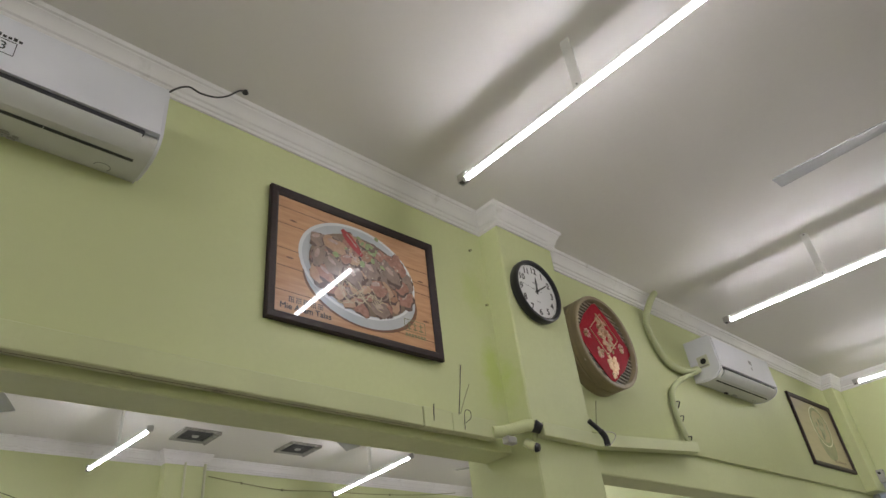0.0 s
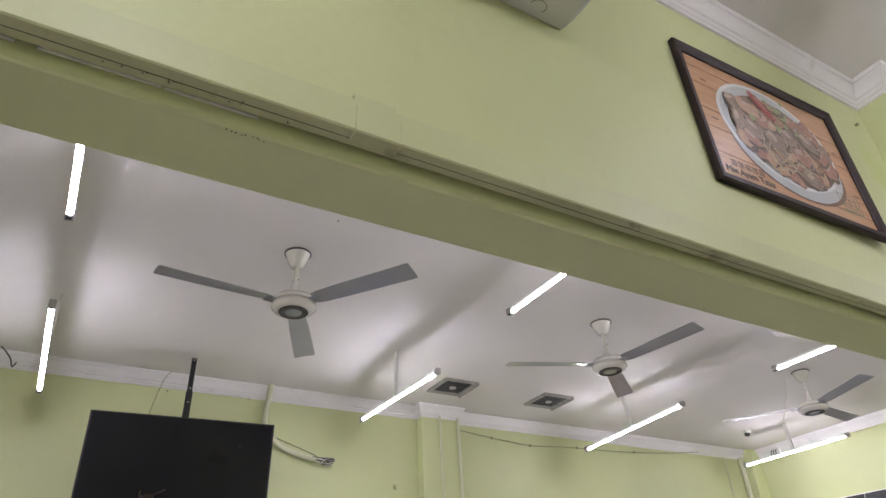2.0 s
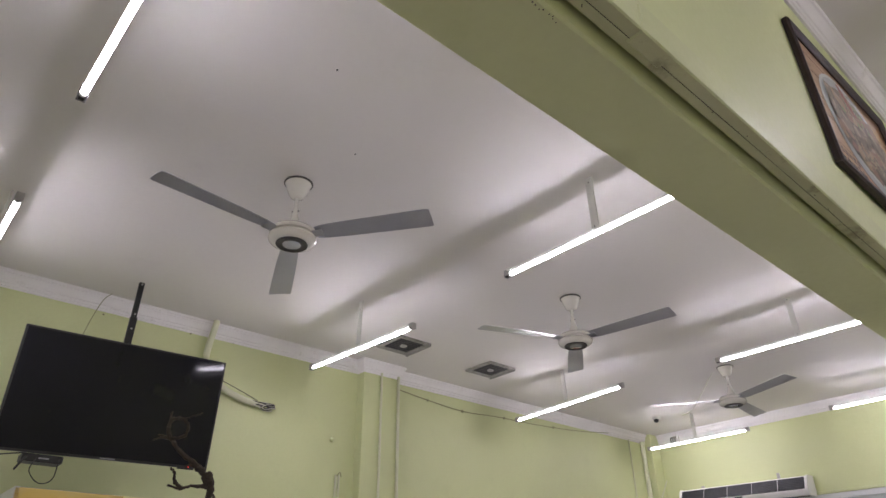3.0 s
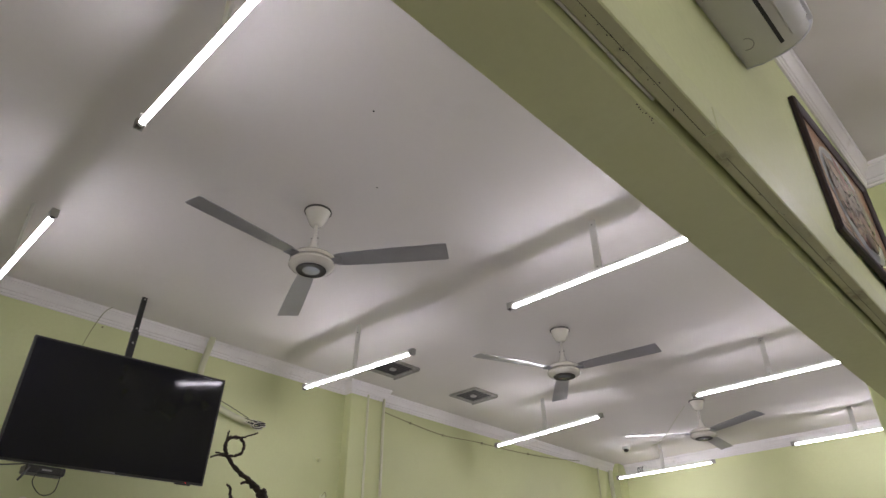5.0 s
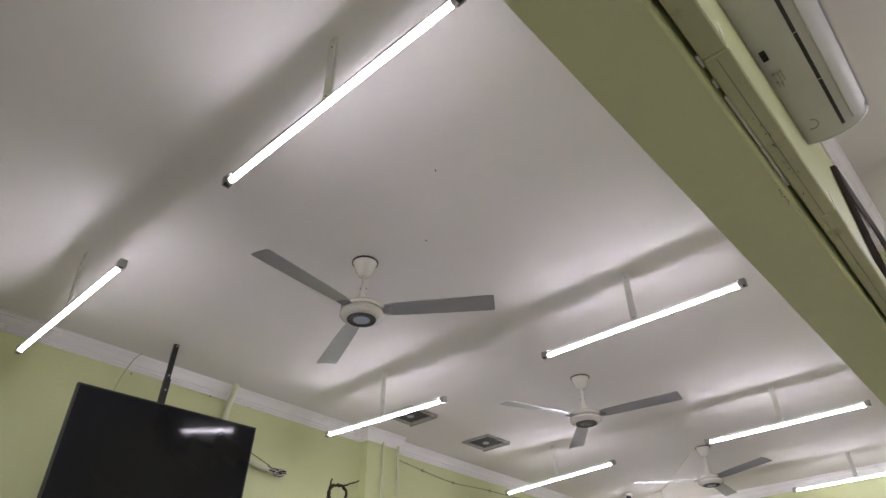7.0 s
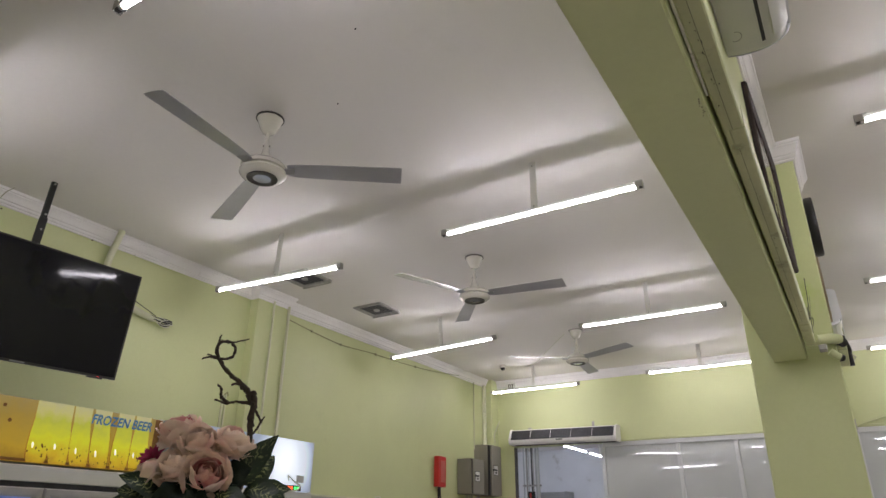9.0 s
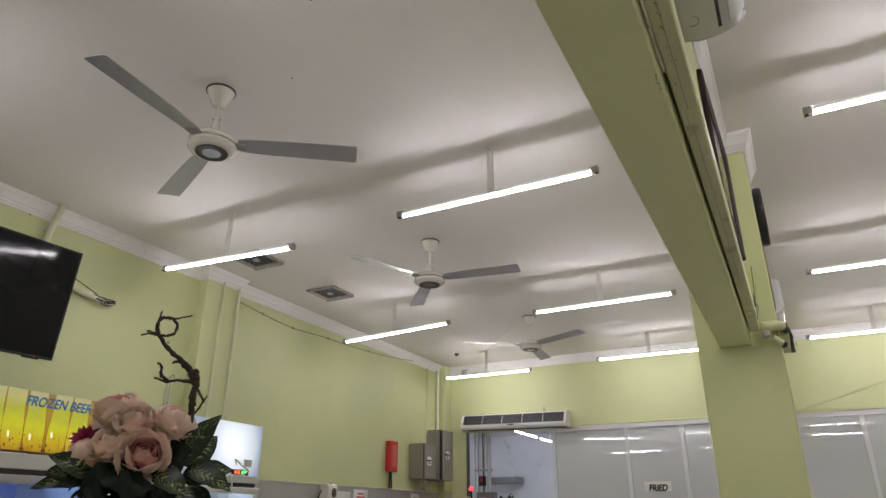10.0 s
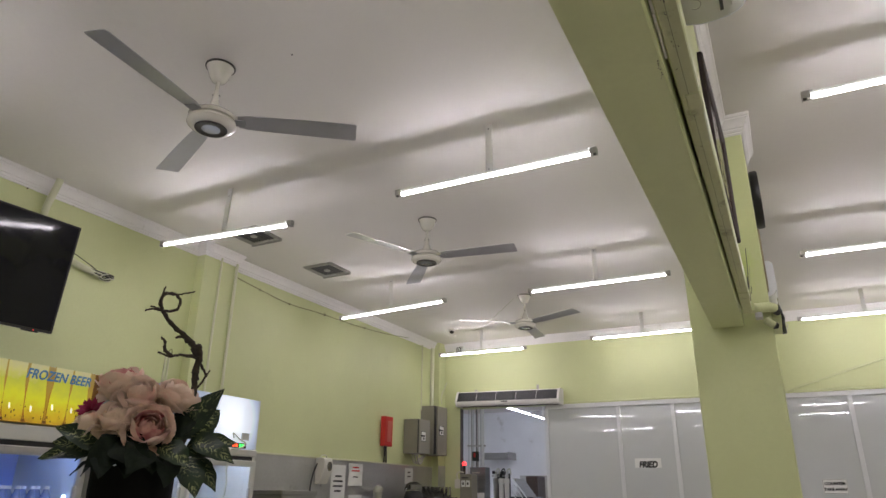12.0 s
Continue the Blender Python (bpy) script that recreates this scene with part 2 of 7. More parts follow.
def cornice(name, plan, closed=False):
    """Stepped plaster cornice along a plan line; the room lies to the left of the line's direction."""
    prof = [(0, -0.112), (0.009, -0.112), (0.012, -0.104), (0.009, -0.099), (0.016, -0.094), (0.019, -0.082), (0.016, -0.078), (0.024, -0.072), (0.030, -0.050), (0.042, -0.030), (0.046, -0.026), (0.044, -0.020), (0.052, -0.016), (0.056, 0.0), (0, 0.0)]
    bm = bmesh.new()
    n = len(plan)
    rings = []
    for i in range(n):
        p = Vector(plan[i])
        before = (p - Vector(plan[i - 1])).normalized() if i > 0 or closed else None
        after = (Vector(plan[(i + 1) % n]) - p).normalized() if i < n - 1 or closed else None
        before = before or after
        after = after or before
        n1, n2 = Vector((-before.y, before.x)), Vector((-after.y, after.x))
        mitre = (n1 + n2) / (1 + n1.dot(n2))
        rings.append([bm.verts.new((p.x + mitre.x * o, p.y + mitre.y * o, CEIL + d)) for o, d in prof])
    k = len(prof)
    for i in range(n if closed else n - 1):
        a, b = rings[i], rings[(i + 1) % n]
        for j in range(k):
            bm.faces.new((a[j], a[(j + 1) % k], b[(j + 1) % k], b[j]))
    if not closed:
        bm.faces.new(rings[0])
        bm.faces.new(rings[-1][::-1])
    return structure(name, bm, PLASTER, "white moulded plaster cornice", "cornice")


LPX, LPY0, LPY1 = -5.835, 2.25, 2.63   # pilaster on the west wall
structure("pilaster_west", box(B(), (XL - 0.01, LPY0, 0), (LPX, LPY1, CEIL), 0.005), GREEN, "pale green wall pilaster", "pilaster")
cornice("cornice_west", [(XL, YF), (XL, LPY1), (LPX, LPY1), (LPX, LPY0), (XL, LPY0), (XL, YB)])
cornice("cornice_header", [(HX1 + 0.09, YF), (HX1 + 0.09, 6.68), (HX1, 6.68), (HX1, PY1), (PX1, PY1), (PX1, PY0), (HX1, PY0), (HX1, YB)])
cornice("cornice_north", [(HX0, YF), (XL, YF)])
cornice("cornice_north_2", [(XR, YF), (HX1 + 0.09, YF)])

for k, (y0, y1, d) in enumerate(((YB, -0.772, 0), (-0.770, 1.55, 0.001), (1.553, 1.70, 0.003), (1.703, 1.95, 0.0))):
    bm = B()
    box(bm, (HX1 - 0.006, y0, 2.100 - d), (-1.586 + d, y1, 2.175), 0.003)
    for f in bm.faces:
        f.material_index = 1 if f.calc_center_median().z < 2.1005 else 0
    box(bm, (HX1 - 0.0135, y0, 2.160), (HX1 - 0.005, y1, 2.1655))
    structure("trunking_%d" % (k + 1), bm, [GREEN_TRIM, TRUNK_UNDERSIDE], "green painted cable trunking along the header wall", "trunking")
bm = B()
box(bm, (PX1 + 0.0005, PY0 + 0.02, 2.098), (PX1 + 0.042, PY1 - 0.01, 2.155), 0.003)
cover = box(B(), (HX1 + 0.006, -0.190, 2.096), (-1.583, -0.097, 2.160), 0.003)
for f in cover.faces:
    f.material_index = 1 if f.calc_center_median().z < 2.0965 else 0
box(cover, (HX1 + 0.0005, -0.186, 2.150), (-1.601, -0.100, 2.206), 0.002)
structure("trunking_5", cover, [GREEN_TRIM, TRUNK_UNDERSIDE], "green painted joint cover on the trunking", "trunking")
structure("trunking_6", bm, GREEN_TRIM, "green painted cable trunking across the column", "trunking")
bm = B()
prism(bm, [(2.52, 2.138), (3.66, 2.236), (3.66, 2.292), (2.52, 2.198)], "x", HX1 + 0.0005, -1.562)
structure("trunking_7", bm, GREEN_TRIM, "sloping green painted cable trunking", "trunking")
structure("pilaster_header", box(B(), (HX1 - 0.01, 6.68, 2.25), (HX1 + 0.09, YF + 0.001, CEIL), 0.004), GREEN, "pale green wall pilaster", "pilaster")
STRIP = ((-0.790, -0.760, HX1 - 0.0075), (-0.722, -0.700, HX1 - 0.0085), (-0.671, -0.50, HX1 - 0.0075), (-0.495, -0.346, HX1 - 0.0085))
long_run = bpy.data.objects["trunking_2"]
part("seam", box(B(), (-1.6092, -0.76, 2.0980), (-1.6084, 1.50, 2.1000)), DARK_RING, long_run)
rnd = random.Random(31)
for k in range(16):
    y = rnd.uniform(-0.59, -0.3) if k < 10 else rnd.uniform(-0.1, 1.4)
    x = HX1 + rnd.uniform(0.006, 0.020)
    part("nail", rod(B(), (x, y, 2.101), (x + rnd.uniform(-0.004, 0.006), y + rnd.uniform(-0.004, 0.004), 2.101 - rnd.uniform(0.003, 0.007)), 0.0009, seg=6), DARK_RING, long_run)

wall = bpy.data.objects["wall_header"]
for k in range(9):
    y = -0.390 + 0.008 * k + rnd.uniform(-0.003, 0.003)
    part("nail_hole", rod(B(), (HX1 - 0.026 + rnd.uniform(0, 0.006), y, SOFFIT - 0.0012), (HX1 - 0.024, y + 0.002, SOFFIT + 0.003), rnd.uniform(0.0008, 0.0016), seg=7), DARK_RING, wall)
bm = B()
for y0, y1, x in STRIP:
    box(bm, (x - 0.0035, y0, 2.0985), (x + 0.0015, y1, 2.1035))
part("torn_tape", bm, PAPER_TAPE, long_run, "torn white tape edge")


# ---- tube lamps ----
def tube_lamp(glow, line, label, group):
    ob = thing("tube_lamp", pose(0, 0, 0), label, "lamp", group)
    bm = B()
    prism(bm, [(-0.019, 0.006), (-0.019, -0.006), (0.019, -0.006), (0.019, 0.006), (0.0165, 0.006), (0.0165, -0.0038), (-0.0165, -0.0038), (-0.0165, 0.006)], "z", 0.020, 0.372)
    hanger = part("hanger", bm, WHITE, ob, "white folded steel hanger")
    for v in (0.034, 0.300):
        part("screw", rod(B(), (0.0, -0.0085, v), (0.0, -0.0055, v), 0.0042, 0.0035, 8), STEEL_DARK, hanger)
    bm = B()
    prism(bm, [(-0.0028, 0.0118), (0.0028, 0.0118), (0.0052, 0.024), (-0.0052, 0.024)], "x", -0.60, 0.60)
    part("batten", bm, WHITE, ob, "thin white steel spine")
    # glowing lower half and clear top of the tube; bright line added for ceiling stripes
    bm = B()
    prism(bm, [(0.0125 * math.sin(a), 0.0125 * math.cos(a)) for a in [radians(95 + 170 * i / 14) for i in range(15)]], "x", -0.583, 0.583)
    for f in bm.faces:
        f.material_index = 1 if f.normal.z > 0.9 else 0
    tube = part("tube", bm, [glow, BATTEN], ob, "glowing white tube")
    top = B()
    rows = [[top.verts.new((x, 0.0125 * math.sin(a), 0.0125 * math.cos(a))) for a in [radians(-95 + 190 * i / 14) for i in range(15)]] for x in (-0.583, 0.583)]
    for i in range(14):
        top.faces.new((rows[0][i], rows[0][i + 1], rows[1][i + 1], rows[1][i]))
    part("tube_top", top, TUBE_TOP, tube)
    part("glow_line", rod(B(), (-0.582, 0, 0.0022), (0.582, 0, 0.0022), 0.0013, seg=6), line, tube)
    for s in (-1, 1):
        a, b = sorted((s * 0.583, s * 0.600))
        part("tube_cap", rod(B(), (a, 0, 0), (b, 0, 0), 0.0132, seg=14), WHITE, tube, "white plastic tube cap")
        # folded bracket: back plate, roof and two cheeks, open towards the tube
        a, b = sorted((s * 0.600, s * 0.624))
        bm = B()
        box(bm, (min(s * 0.6205, s * 0.624), -0.0165, -0.0165), (max(s * 0.6205, s * 0.624), 0.0165, 0.027), 0.001)
        box(bm, (min(s * 0.572, s * 0.621), -0.0165, 0.022), (max(s * 0.572, s * 0.621), 0.0165, 0.0268), 0.001)
        for w in (-1, 1):
            box(bm, (min(s * 0.588, s * 0.621), min(w * 0.0150, w * 0.0165), -0.012), (max(s * 0.588, s * 0.621), max(w * 0.0150, w * 0.0165), 0.0225), 0.0006)
        holder = part("lamp_holder", bm, HOLDER, ob, "grey steel lamp holder bracket")
        part("socket", box(B(), (a + 0.001, -0.0095, -0.0125), (b - 0.004, 0.0095, 0.014), 0.002), DARK_RING, holder, "dark lamp socket")
    return ob


# The x 1.55 column lies out of view and is assumed
LAMPS = [(-4.877, -0.708, 2.909), (-2.810, -0.692, 2.938), (-0.60, -0.70, 2.96), (1.55, -0.70, 2.96),
         (-4.864, 1.514, 2.923), (-2.826, 1.530, 2.953), (-0.600, 1.541, 3.009), (1.55, 1.53, 2.97),
         (-4.897, 3.846, 2.956), (-2.812, 3.858, 2.966), (-0.608, 3.839, 2.973), (1.55, 3.86, 2.97),
         (-4.952, 6.222, 2.980), (-2.865, 6.206, 3.018), (-0.615, 6.21, 3.02), (1.55, 6.21, 2.98),
         # Unseen pair, added to brighten the header wall
         (-0.60, -2.95, 2.96), (1.55, -2.95, 2.96)]
lamp = tube_lamp(TUBE, TUBE_LINE, "lit white fluorescent tube batten on a flat ceiling hanger", "tube lamps")
TILTS = {0: -1.3, 4: 2.6, 8: -2.2}   # a few battens hang out of level
lamp.matrix_basis = pose(*LAMPS[0], 0, TILTS[0], 0)
for k, (x, y, z) in enumerate(LAMPS[1:], 1):
    copy_thing(lamp, pose(x, y, z, 0, TILTS.get(k, 0), 0))


# ---- ceiling fans ----
def ceiling_fan():
    ob = thing("ceiling_fan", pose(0, 0, 0), "cream ceiling fan with three grey metal blades", "fan", "ceiling fans")
    part("canopy", lathe(B(), [(0.072, 0), (0.072, -0.006), (0.066, -0.012), (0.05, -0.06), (0.034, -0.088), (0.022, -0.095), (0.0105, -0.096)]), CREAM, ob)
    part("canopy_ring", lathe(B(), [(0.0750, 0.0), (0.0755, -0.004), (0.0740, -0.008), (0.07, -0.009)]), DARK_RING, ob, "dark gasket ring at the ceiling")
    part("downrod", rod(B(), (0, 0, -0.09), (0, 0, -0.27), 0.0105), CREAM, ob)
    part("motor_housing", lathe(B(), [(0.0115, -0.15), (0.015, -0.185), (0.022, -0.222), (0.033, -0.25), (0.037, -0.268), (0.06, -0.275), (0.105, -0.288), (0.116, -0.300), (0.116, -0.318), (0.100, -0.322), (0.100, -0.327), (0.118, -0.331), (0.120, -0.342), (0.108, -0.356), (0.090, -0.366), (0.078, -0.366)]), CREAM, ob)
    part("cover", lathe(B(), [(0.0755, -0.361), (0.073, -0.3685), (0.045, -0.3705), (0.004, -0.3715)]), FAN_COVER, ob, "glossy grey bottom cover")
    part("cover_ring", lathe(B(), [(0.0785, -0.364), (0.0790, -0.3685), (0.0770, -0.3712), (0.0755, -0.3705)]), DARK_RING, ob, "dark ring round the cover")
    part("rod_pin", rod(B(), (-0.020, 0, -0.172), (0.020, 0, -0.172), 0.004, seg=8), STEEL_DARK, ob)
    for k in range(3):
        m = pose(0, 0, 0, 0, 0, 120 * k)
        bm = B()
        vs = []
        for r, w in ((0.125, 0.036), (0.17, 0.047), (0.3, 0.054), (0.5, 0.059), (0.700, 0.063), (0.714, 0.058)):
            vs.append([(r, -w, 0.009), (r, 0, 0.002), (r, w, -0.010)])
        top = [[bm.verts.new(m @ Vector((x, y, z - 0.312))) for x, y, z in row] for row in vs]
        low = [[bm.verts.new(m @ Vector((x, y, z - 0.315))) for x, y, z in row] for row in vs]
        for g in (top, low):
            for a, b in zip(g, g[1:]):
                for j in range(2):
                    bm.faces.new((a[j], a[j + 1], b[j + 1], b[j]))
        for j in (0, 2):
            for i in range(len(top) - 1):
                bm.faces.new((top[i][j], top[i + 1][j], low[i + 1][j], low[i][j]))
        for i in (0, -1):
            for j in range(2):
                bm.faces.new((top[i][j], top[i][j + 1], low[i][j + 1], low[i][j]))
        part("blade", bm, BLADE, ob)
        bm = B()
        box(bm, (0.09, -0.020, -0.3185), (0.150, 0.020, -0.3150), 0.0008, matrix=m)
        for j in range(6):
            v = -0.026 + 0.0104 * j
            box(bm, (0.112, v - 0.0022, -0.3235), (0.166 - 0.002 * j, v + 0.0022, -0.3180), matrix=m)
        part("blade_arm", bm, BLADE, ob, "ribbed grey blade arm")
    return ob


fan = ceiling_fan()
fan.matrix_basis = pose(-3.847, 0.405, CEIL, 0, 0, 36)
copy_thing(fan, pose(-3.835, 2.635, CEIL, 0, 0, 8))
copy_thing(fan, pose(-3.875, 4.965, CEIL, 0, 0, 96))
copy_thing(fan, pose(0.33, 2.68, CEIL, 0, 0, 61))

# ---- more materials ----
def island_colours(name, colours, rough=0.5, coat=0.0, objects=False, emission=0.0):
    """A few colours shared out at random over loose pieces or over objects."""
    m, nt, p = nodes_of(name)
    if objects:
        src = nt.nodes.new("ShaderNodeObjectInfo").outputs["Random"]
    else:
        src = nt.nodes.new("ShaderNodeNewGeometry").outputs["Random Per Island"]
    cr = nt.nodes.new("ShaderNodeValToRGB")
    cr.color_ramp.interpolation = "CONSTANT"
    while len(cr.color_ramp.elements) < len(colours):
        cr.color_ramp.elements.new(0.5)
    for i, c in enumerate(colours):
        cr.color_ramp.elements[i].position = i / len(colours)
        cr.color_ramp.elements[i].color = (*c, 1)
    nt.links.new(src, cr.inputs[0])
    fine = noise_of(nt, 120, 3)
    col = mix_rgb(nt, ramp(nt, fine, 0.35, 0.7, 0, 0.4), cr.outputs[0], tuple(0.45 * v for v in colours[0]))
    nt.links.new(col, p.inputs["Base Color"])
    p.inputs["Roughness"].default_value = rough
    p.inputs["Coat Weight"].default_value = coat
    p.inputs["Coat Roughness"].default_value = 0.03
    return m


def printed(name, a, b, scale, stretch, rough=0.35):
    """A glazed print: two tones in streaks under clear glass."""
    m, nt, p = nodes_of(name)
    n = noise_of(nt, scale, 5, 0.6, stretch)
    nt.links.new(mix_rgb(nt, ramp(nt, n, 0.3, 0.7), a, b), p.inputs["Base Color"])
    p.inputs["Roughness"].default_value = rough
    p.inputs["Coat Weight"].default_value = 1.0
    p.inputs["Coat Roughness"].default_value = 0.02
    return m


FRAME_WOOD = surface("dark_brown_frame_wood", (0.020, 0.008, 0.007), 0.6, vary=0.3, scale=12, grain=80, bump=0.04, stretch=(1, 6, 6))
PRINT_WOOD = printed("print_of_wooden_planks", (0.46, 0.23, 0.105), (0.62, 0.36, 0.19), 7, (1, 9, 1))
PRINT_BOWL = printed("print_of_grey_white_bowl", (0.42, 0.45, 0.48), (0.52, 0.54, 0.55), 6, (1, 1, 1))
PRINT_RIM = printed("print_of_white_bowl_rim", (0.66, 0.68, 0.69), (0.72, 0.73, 0.73), 6, (1, 1, 1))
PRINT_DARK = printed("print_of_sauce_shadow", (0.07, 0.04, 0.03), (0.12, 0.07, 0.05), 22, (1, 1, 1))
PRINT_SHINE = printed("print_of_sauce_shine", (0.50, 0.38, 0.32), (0.36, 0.23, 0.18), 60, (1, 1, 1))
PRINT_SHADE = printed("print_of_bowl_inside", (0.16, 0.11, 0.075), (0.25, 0.17, 0.11), 22, (1, 1, 1))
PRINT_LINE = printed("print_of_plank_joint", (0.13, 0.06, 0.03), (0.2, 0.09, 0.04), 20, (1, 1, 1))
PRINT_FOOD = island_colours("print_of_meat_and_mushroom", [(0.24, 0.13, 0.085), (0.32, 0.20, 0.15), (0.18, 0.11, 0.085), (0.36, 0.19, 0.11), (0.25, 0.17, 0.14), (0.30, 0.14, 0.09), (0.20, 0.135, 0.11), (0.27, 0.19, 0.15)], 0.35, 1.0, True)
PRINT_PALE_MEAT = printed("print_of_pale_meat", (0.38, 0.22, 0.13), (0.50, 0.32, 0.21), 45, (1, 1, 1))
PRINT_MUSHROOM = printed("print_of_mushroom", (0.19, 0.135, 0.11), (0.30, 0.215, 0.17), 40, (1, 1, 1))
PRINT_RED_MEAT = printed("print_of_glazed_meat", (0.24, 0.10, 0.07), (0.42, 0.22, 0.16), 45, (1, 1, 1))
PRINT_NOODLE = printed("print_of_noodles", (0.40, 0.31, 0.19), (0.54, 0.45, 0.30), 30, (1, 1, 1))
PRINT_GREEN = island_colours("print_of_spring_onion", [(0.20, 0.27, 0.10), (0.30, 0.37, 0.16), (0.13, 0.20, 0.07)], 0.35, 1.0)
PRINT_HERBS = island_colours("print_of_dumplings_and_herbs", [(0.10, 0.12, 0.05), (0.30, 0.28, 0.17), (0.15, 0.17, 0.07), (0.36, 0.33, 0.22)], 0.35, 1.0)
PRINT_RED = printed("print_of_chilli", (0.45, 0.035, 0.03), (0.3, 0.02, 0.02), 15, (1, 1, 1))
PRINT_INK = printed("print_ink", (0.03, 0.03, 0.03), (0.06, 0.05, 0.05), 15, (1, 1, 1))
PRINT_PALE = printed("print_pale_ink", (0.62, 0.55, 0.42), (0.66, 0.6, 0.5), 15, (1, 1, 1))
PRINT_TAN = printed("print_of_tan_paper", (0.31, 0.24, 0.145), (0.37, 0.29, 0.18), 5, (1, 5, 1))
PRINT_OLIVE = printed("print_of_olive_bowl", (0.13, 0.13, 0.06), (0.24, 0.23, 0.11), 9, (1, 1, 1))
CLOCK_FACE = surface("white_clock_paper", (0.80, 0.80, 0.80), 0.4, vary=0.02, scale=5, grain=90, bump=0, coat=1.0)
BAMBOO = surface("tan_bamboo", (0.27, 0.215, 0.125), 0.5, vary=0.18, scale=6, grain=50, bump=0.1, stretch=(1, 1, 8))
BAMBOO_SLAT = island_colours("dark_bamboo_slats", [(0.44, 0.38, 0.29), (0.34, 0.28, 0.21), (0.50, 0.44, 0.35)], 0.55)
GAP_SHADE = surface("gap_shade_back", (0.014, 0.010, 0.008), 0.6, vary=0.2, scale=10, grain=70)
RED_PAPER = surface("red_paper", (0.30, 0.004, 0.014), 0.6, vary=0.15, scale=12, grain=80, bump=0.05)
RED_PAPER.node_tree.nodes["Principled BSDF"].inputs["Specular IOR Level"].default_value = 0.12
GOLD = surface("gold_foil", (0.62, 0.40, 0.25), 0.38, metal=1.0, vary=0.15, scale=30, grain=90, bump=0.5)
OLD_GOLD = surface("dull_gold_card", (0.40, 0.23, 0.13), 0.42, metal=0.55, vary=0.25, scale=40, grain=120, bump=0.6)
PALE_PINK = surface("pale_pink_card", (0.62, 0.30, 0.28), 0.5, vary=0.1, scale=30, grain=90, bump=0.1)
AC_WHITE = surface("white_aircon_plastic", (0.68, 0.685, 0.72), 0.35, vary=0.03, scale=5, grain=120, bump=0.01)
AC_LOWER = surface("aged_aircon_plastic", (0.60, 0.60, 0.58), 0.4, vary=0.05, scale=5, grain=120, bump=0.01, dirt=(0.4, 0.38, 0.33), dirt_at=(0.66, 0.85))
DARK_GAP = surface("dark_gap", (0.035, 0.035, 0.038), 0.6, vary=0.3, scale=12, grain=70)
STICKER = surface("grey_print_ink", (0.30, 0.30, 0.30), 0.5, vary=0.1, scale=30, grain=90, bump=0)
STICKER_PALE = surface("pale_grey_print_ink", (0.44, 0.44, 0.41), 0.5, vary=0.12, scale=30, grain=90, bump=0)
STICKER_CREAM = surface("pale_cream_sticker", (0.55, 0.55, 0.42), 0.5, vary=0.06, scale=30, grain=90, bump=0)
INK = surface("black_ink", (0.02, 0.02, 0.02), 0.5, vary=0.1, scale=30, grain=90, bump=0)
PIPE = surface("cream_plastic_pipe", (0.62, 0.63, 0.45), 0.45, vary=0.06, scale=8, grain=70, bump=0.03)
PIPE_GREEN = surface("green_painted_pipe", (0.50, 0.54, 0.31), 0.5, vary=0.08, scale=10, grain=70, bump=0.12)
PIPE_WHITE = surface("dull_white_pipe_wrap", (0.60, 0.60, 0.50), 0.55, vary=0.08, scale=10, grain=70, bump=0.15)
WIRE = surface("dark_cable", (0.03, 0.03, 0.03), 0.5, vary=0.2, scale=20, grain=90)
WIRE_GREEN = surface("painted_cable", (0.30, 0.31, 0.17), 0.55, vary=0.12, scale=20, grain=90)
SCREEN = surface("black_screen", (0.0075, 0.007, 0.013), 0.035, vary=0.15, scale=2, grain=300, bump=0)
SCREEN.node_tree.nodes["Principled BSDF"].inputs["Specular IOR Level"].default_value = 0.30
STEEL = surface("brushed_stainless_steel", (0.42, 0.41, 0.39), 0.33, metal=0.9, vary=0.1, scale=2.5, grain=60, bump=0.05, stretch=(1, 1, 9))
STEEL_WALL = surface("stainless_wall_sheet", (0.50, 0.495, 0.485), 0.34, metal=0.75, vary=0.14, scale=1.6, grain=40, bump=0.08, dirt=(0.27, 0.26, 0.23))
BOX_GREY = surface("grey_beige_cabinet_enamel", (0.25, 0.235, 0.19), 0.45, vary=0.06, scale=5, grain=80, bump=0.03)
RED = surface("red_enamel", (0.55, 0.03, 0.025), 0.4, vary=0.08, scale=8, grain=80, bump=0.02)
PALE_RED = surface("faded_pink_label", (0.58, 0.14, 0.11), 0.5, vary=0.08, scale=20, grain=80, bump=0)
PAPER = surface("white_paper", (0.74, 0.74, 0.72), 0.6, vary=0.03, scale=9, grain=90, bump=0.02)
ALU = surface("white_aluminium_frame", (0.66, 0.67, 0.68), 0.4, vary=0.04, scale=5, grain=90, bump=0.02)
PANEL = surface("grey_white_glossy_partition_panel", (0.55, 0.57, 0.575), 0.6, vary=0.04, scale=1.2, grain=6, bump=0, dirt=(0.46, 0.475, 0.48), coat=1.0)
PANEL.node_tree.nodes["Principled BSDF"].inputs["Coat Roughness"].default_value = 0.0
PANEL.node_tree.nodes["Principled BSDF"].inputs["Specular IOR Level"].default_value = 0.1
PIPE_GREY = surface("pale_grey_pipe_paint", (0.52, 0.53, 0.55), 0.45, vary=0.06, scale=10, grain=70, bump=0.03)
STEEL_BLUE = surface("dark_brushed_steel_panel", (0.24, 0.25, 0.27), 0.35, metal=0.8, vary=0.1, scale=3, grain=60, bump=0.04, stretch=(1, 1, 8))
BROWN_BOX = surface("dark_brown_lacquer", (0.05, 0.028, 0.02), 0.4, vary=0.2, scale=12, grain=80)
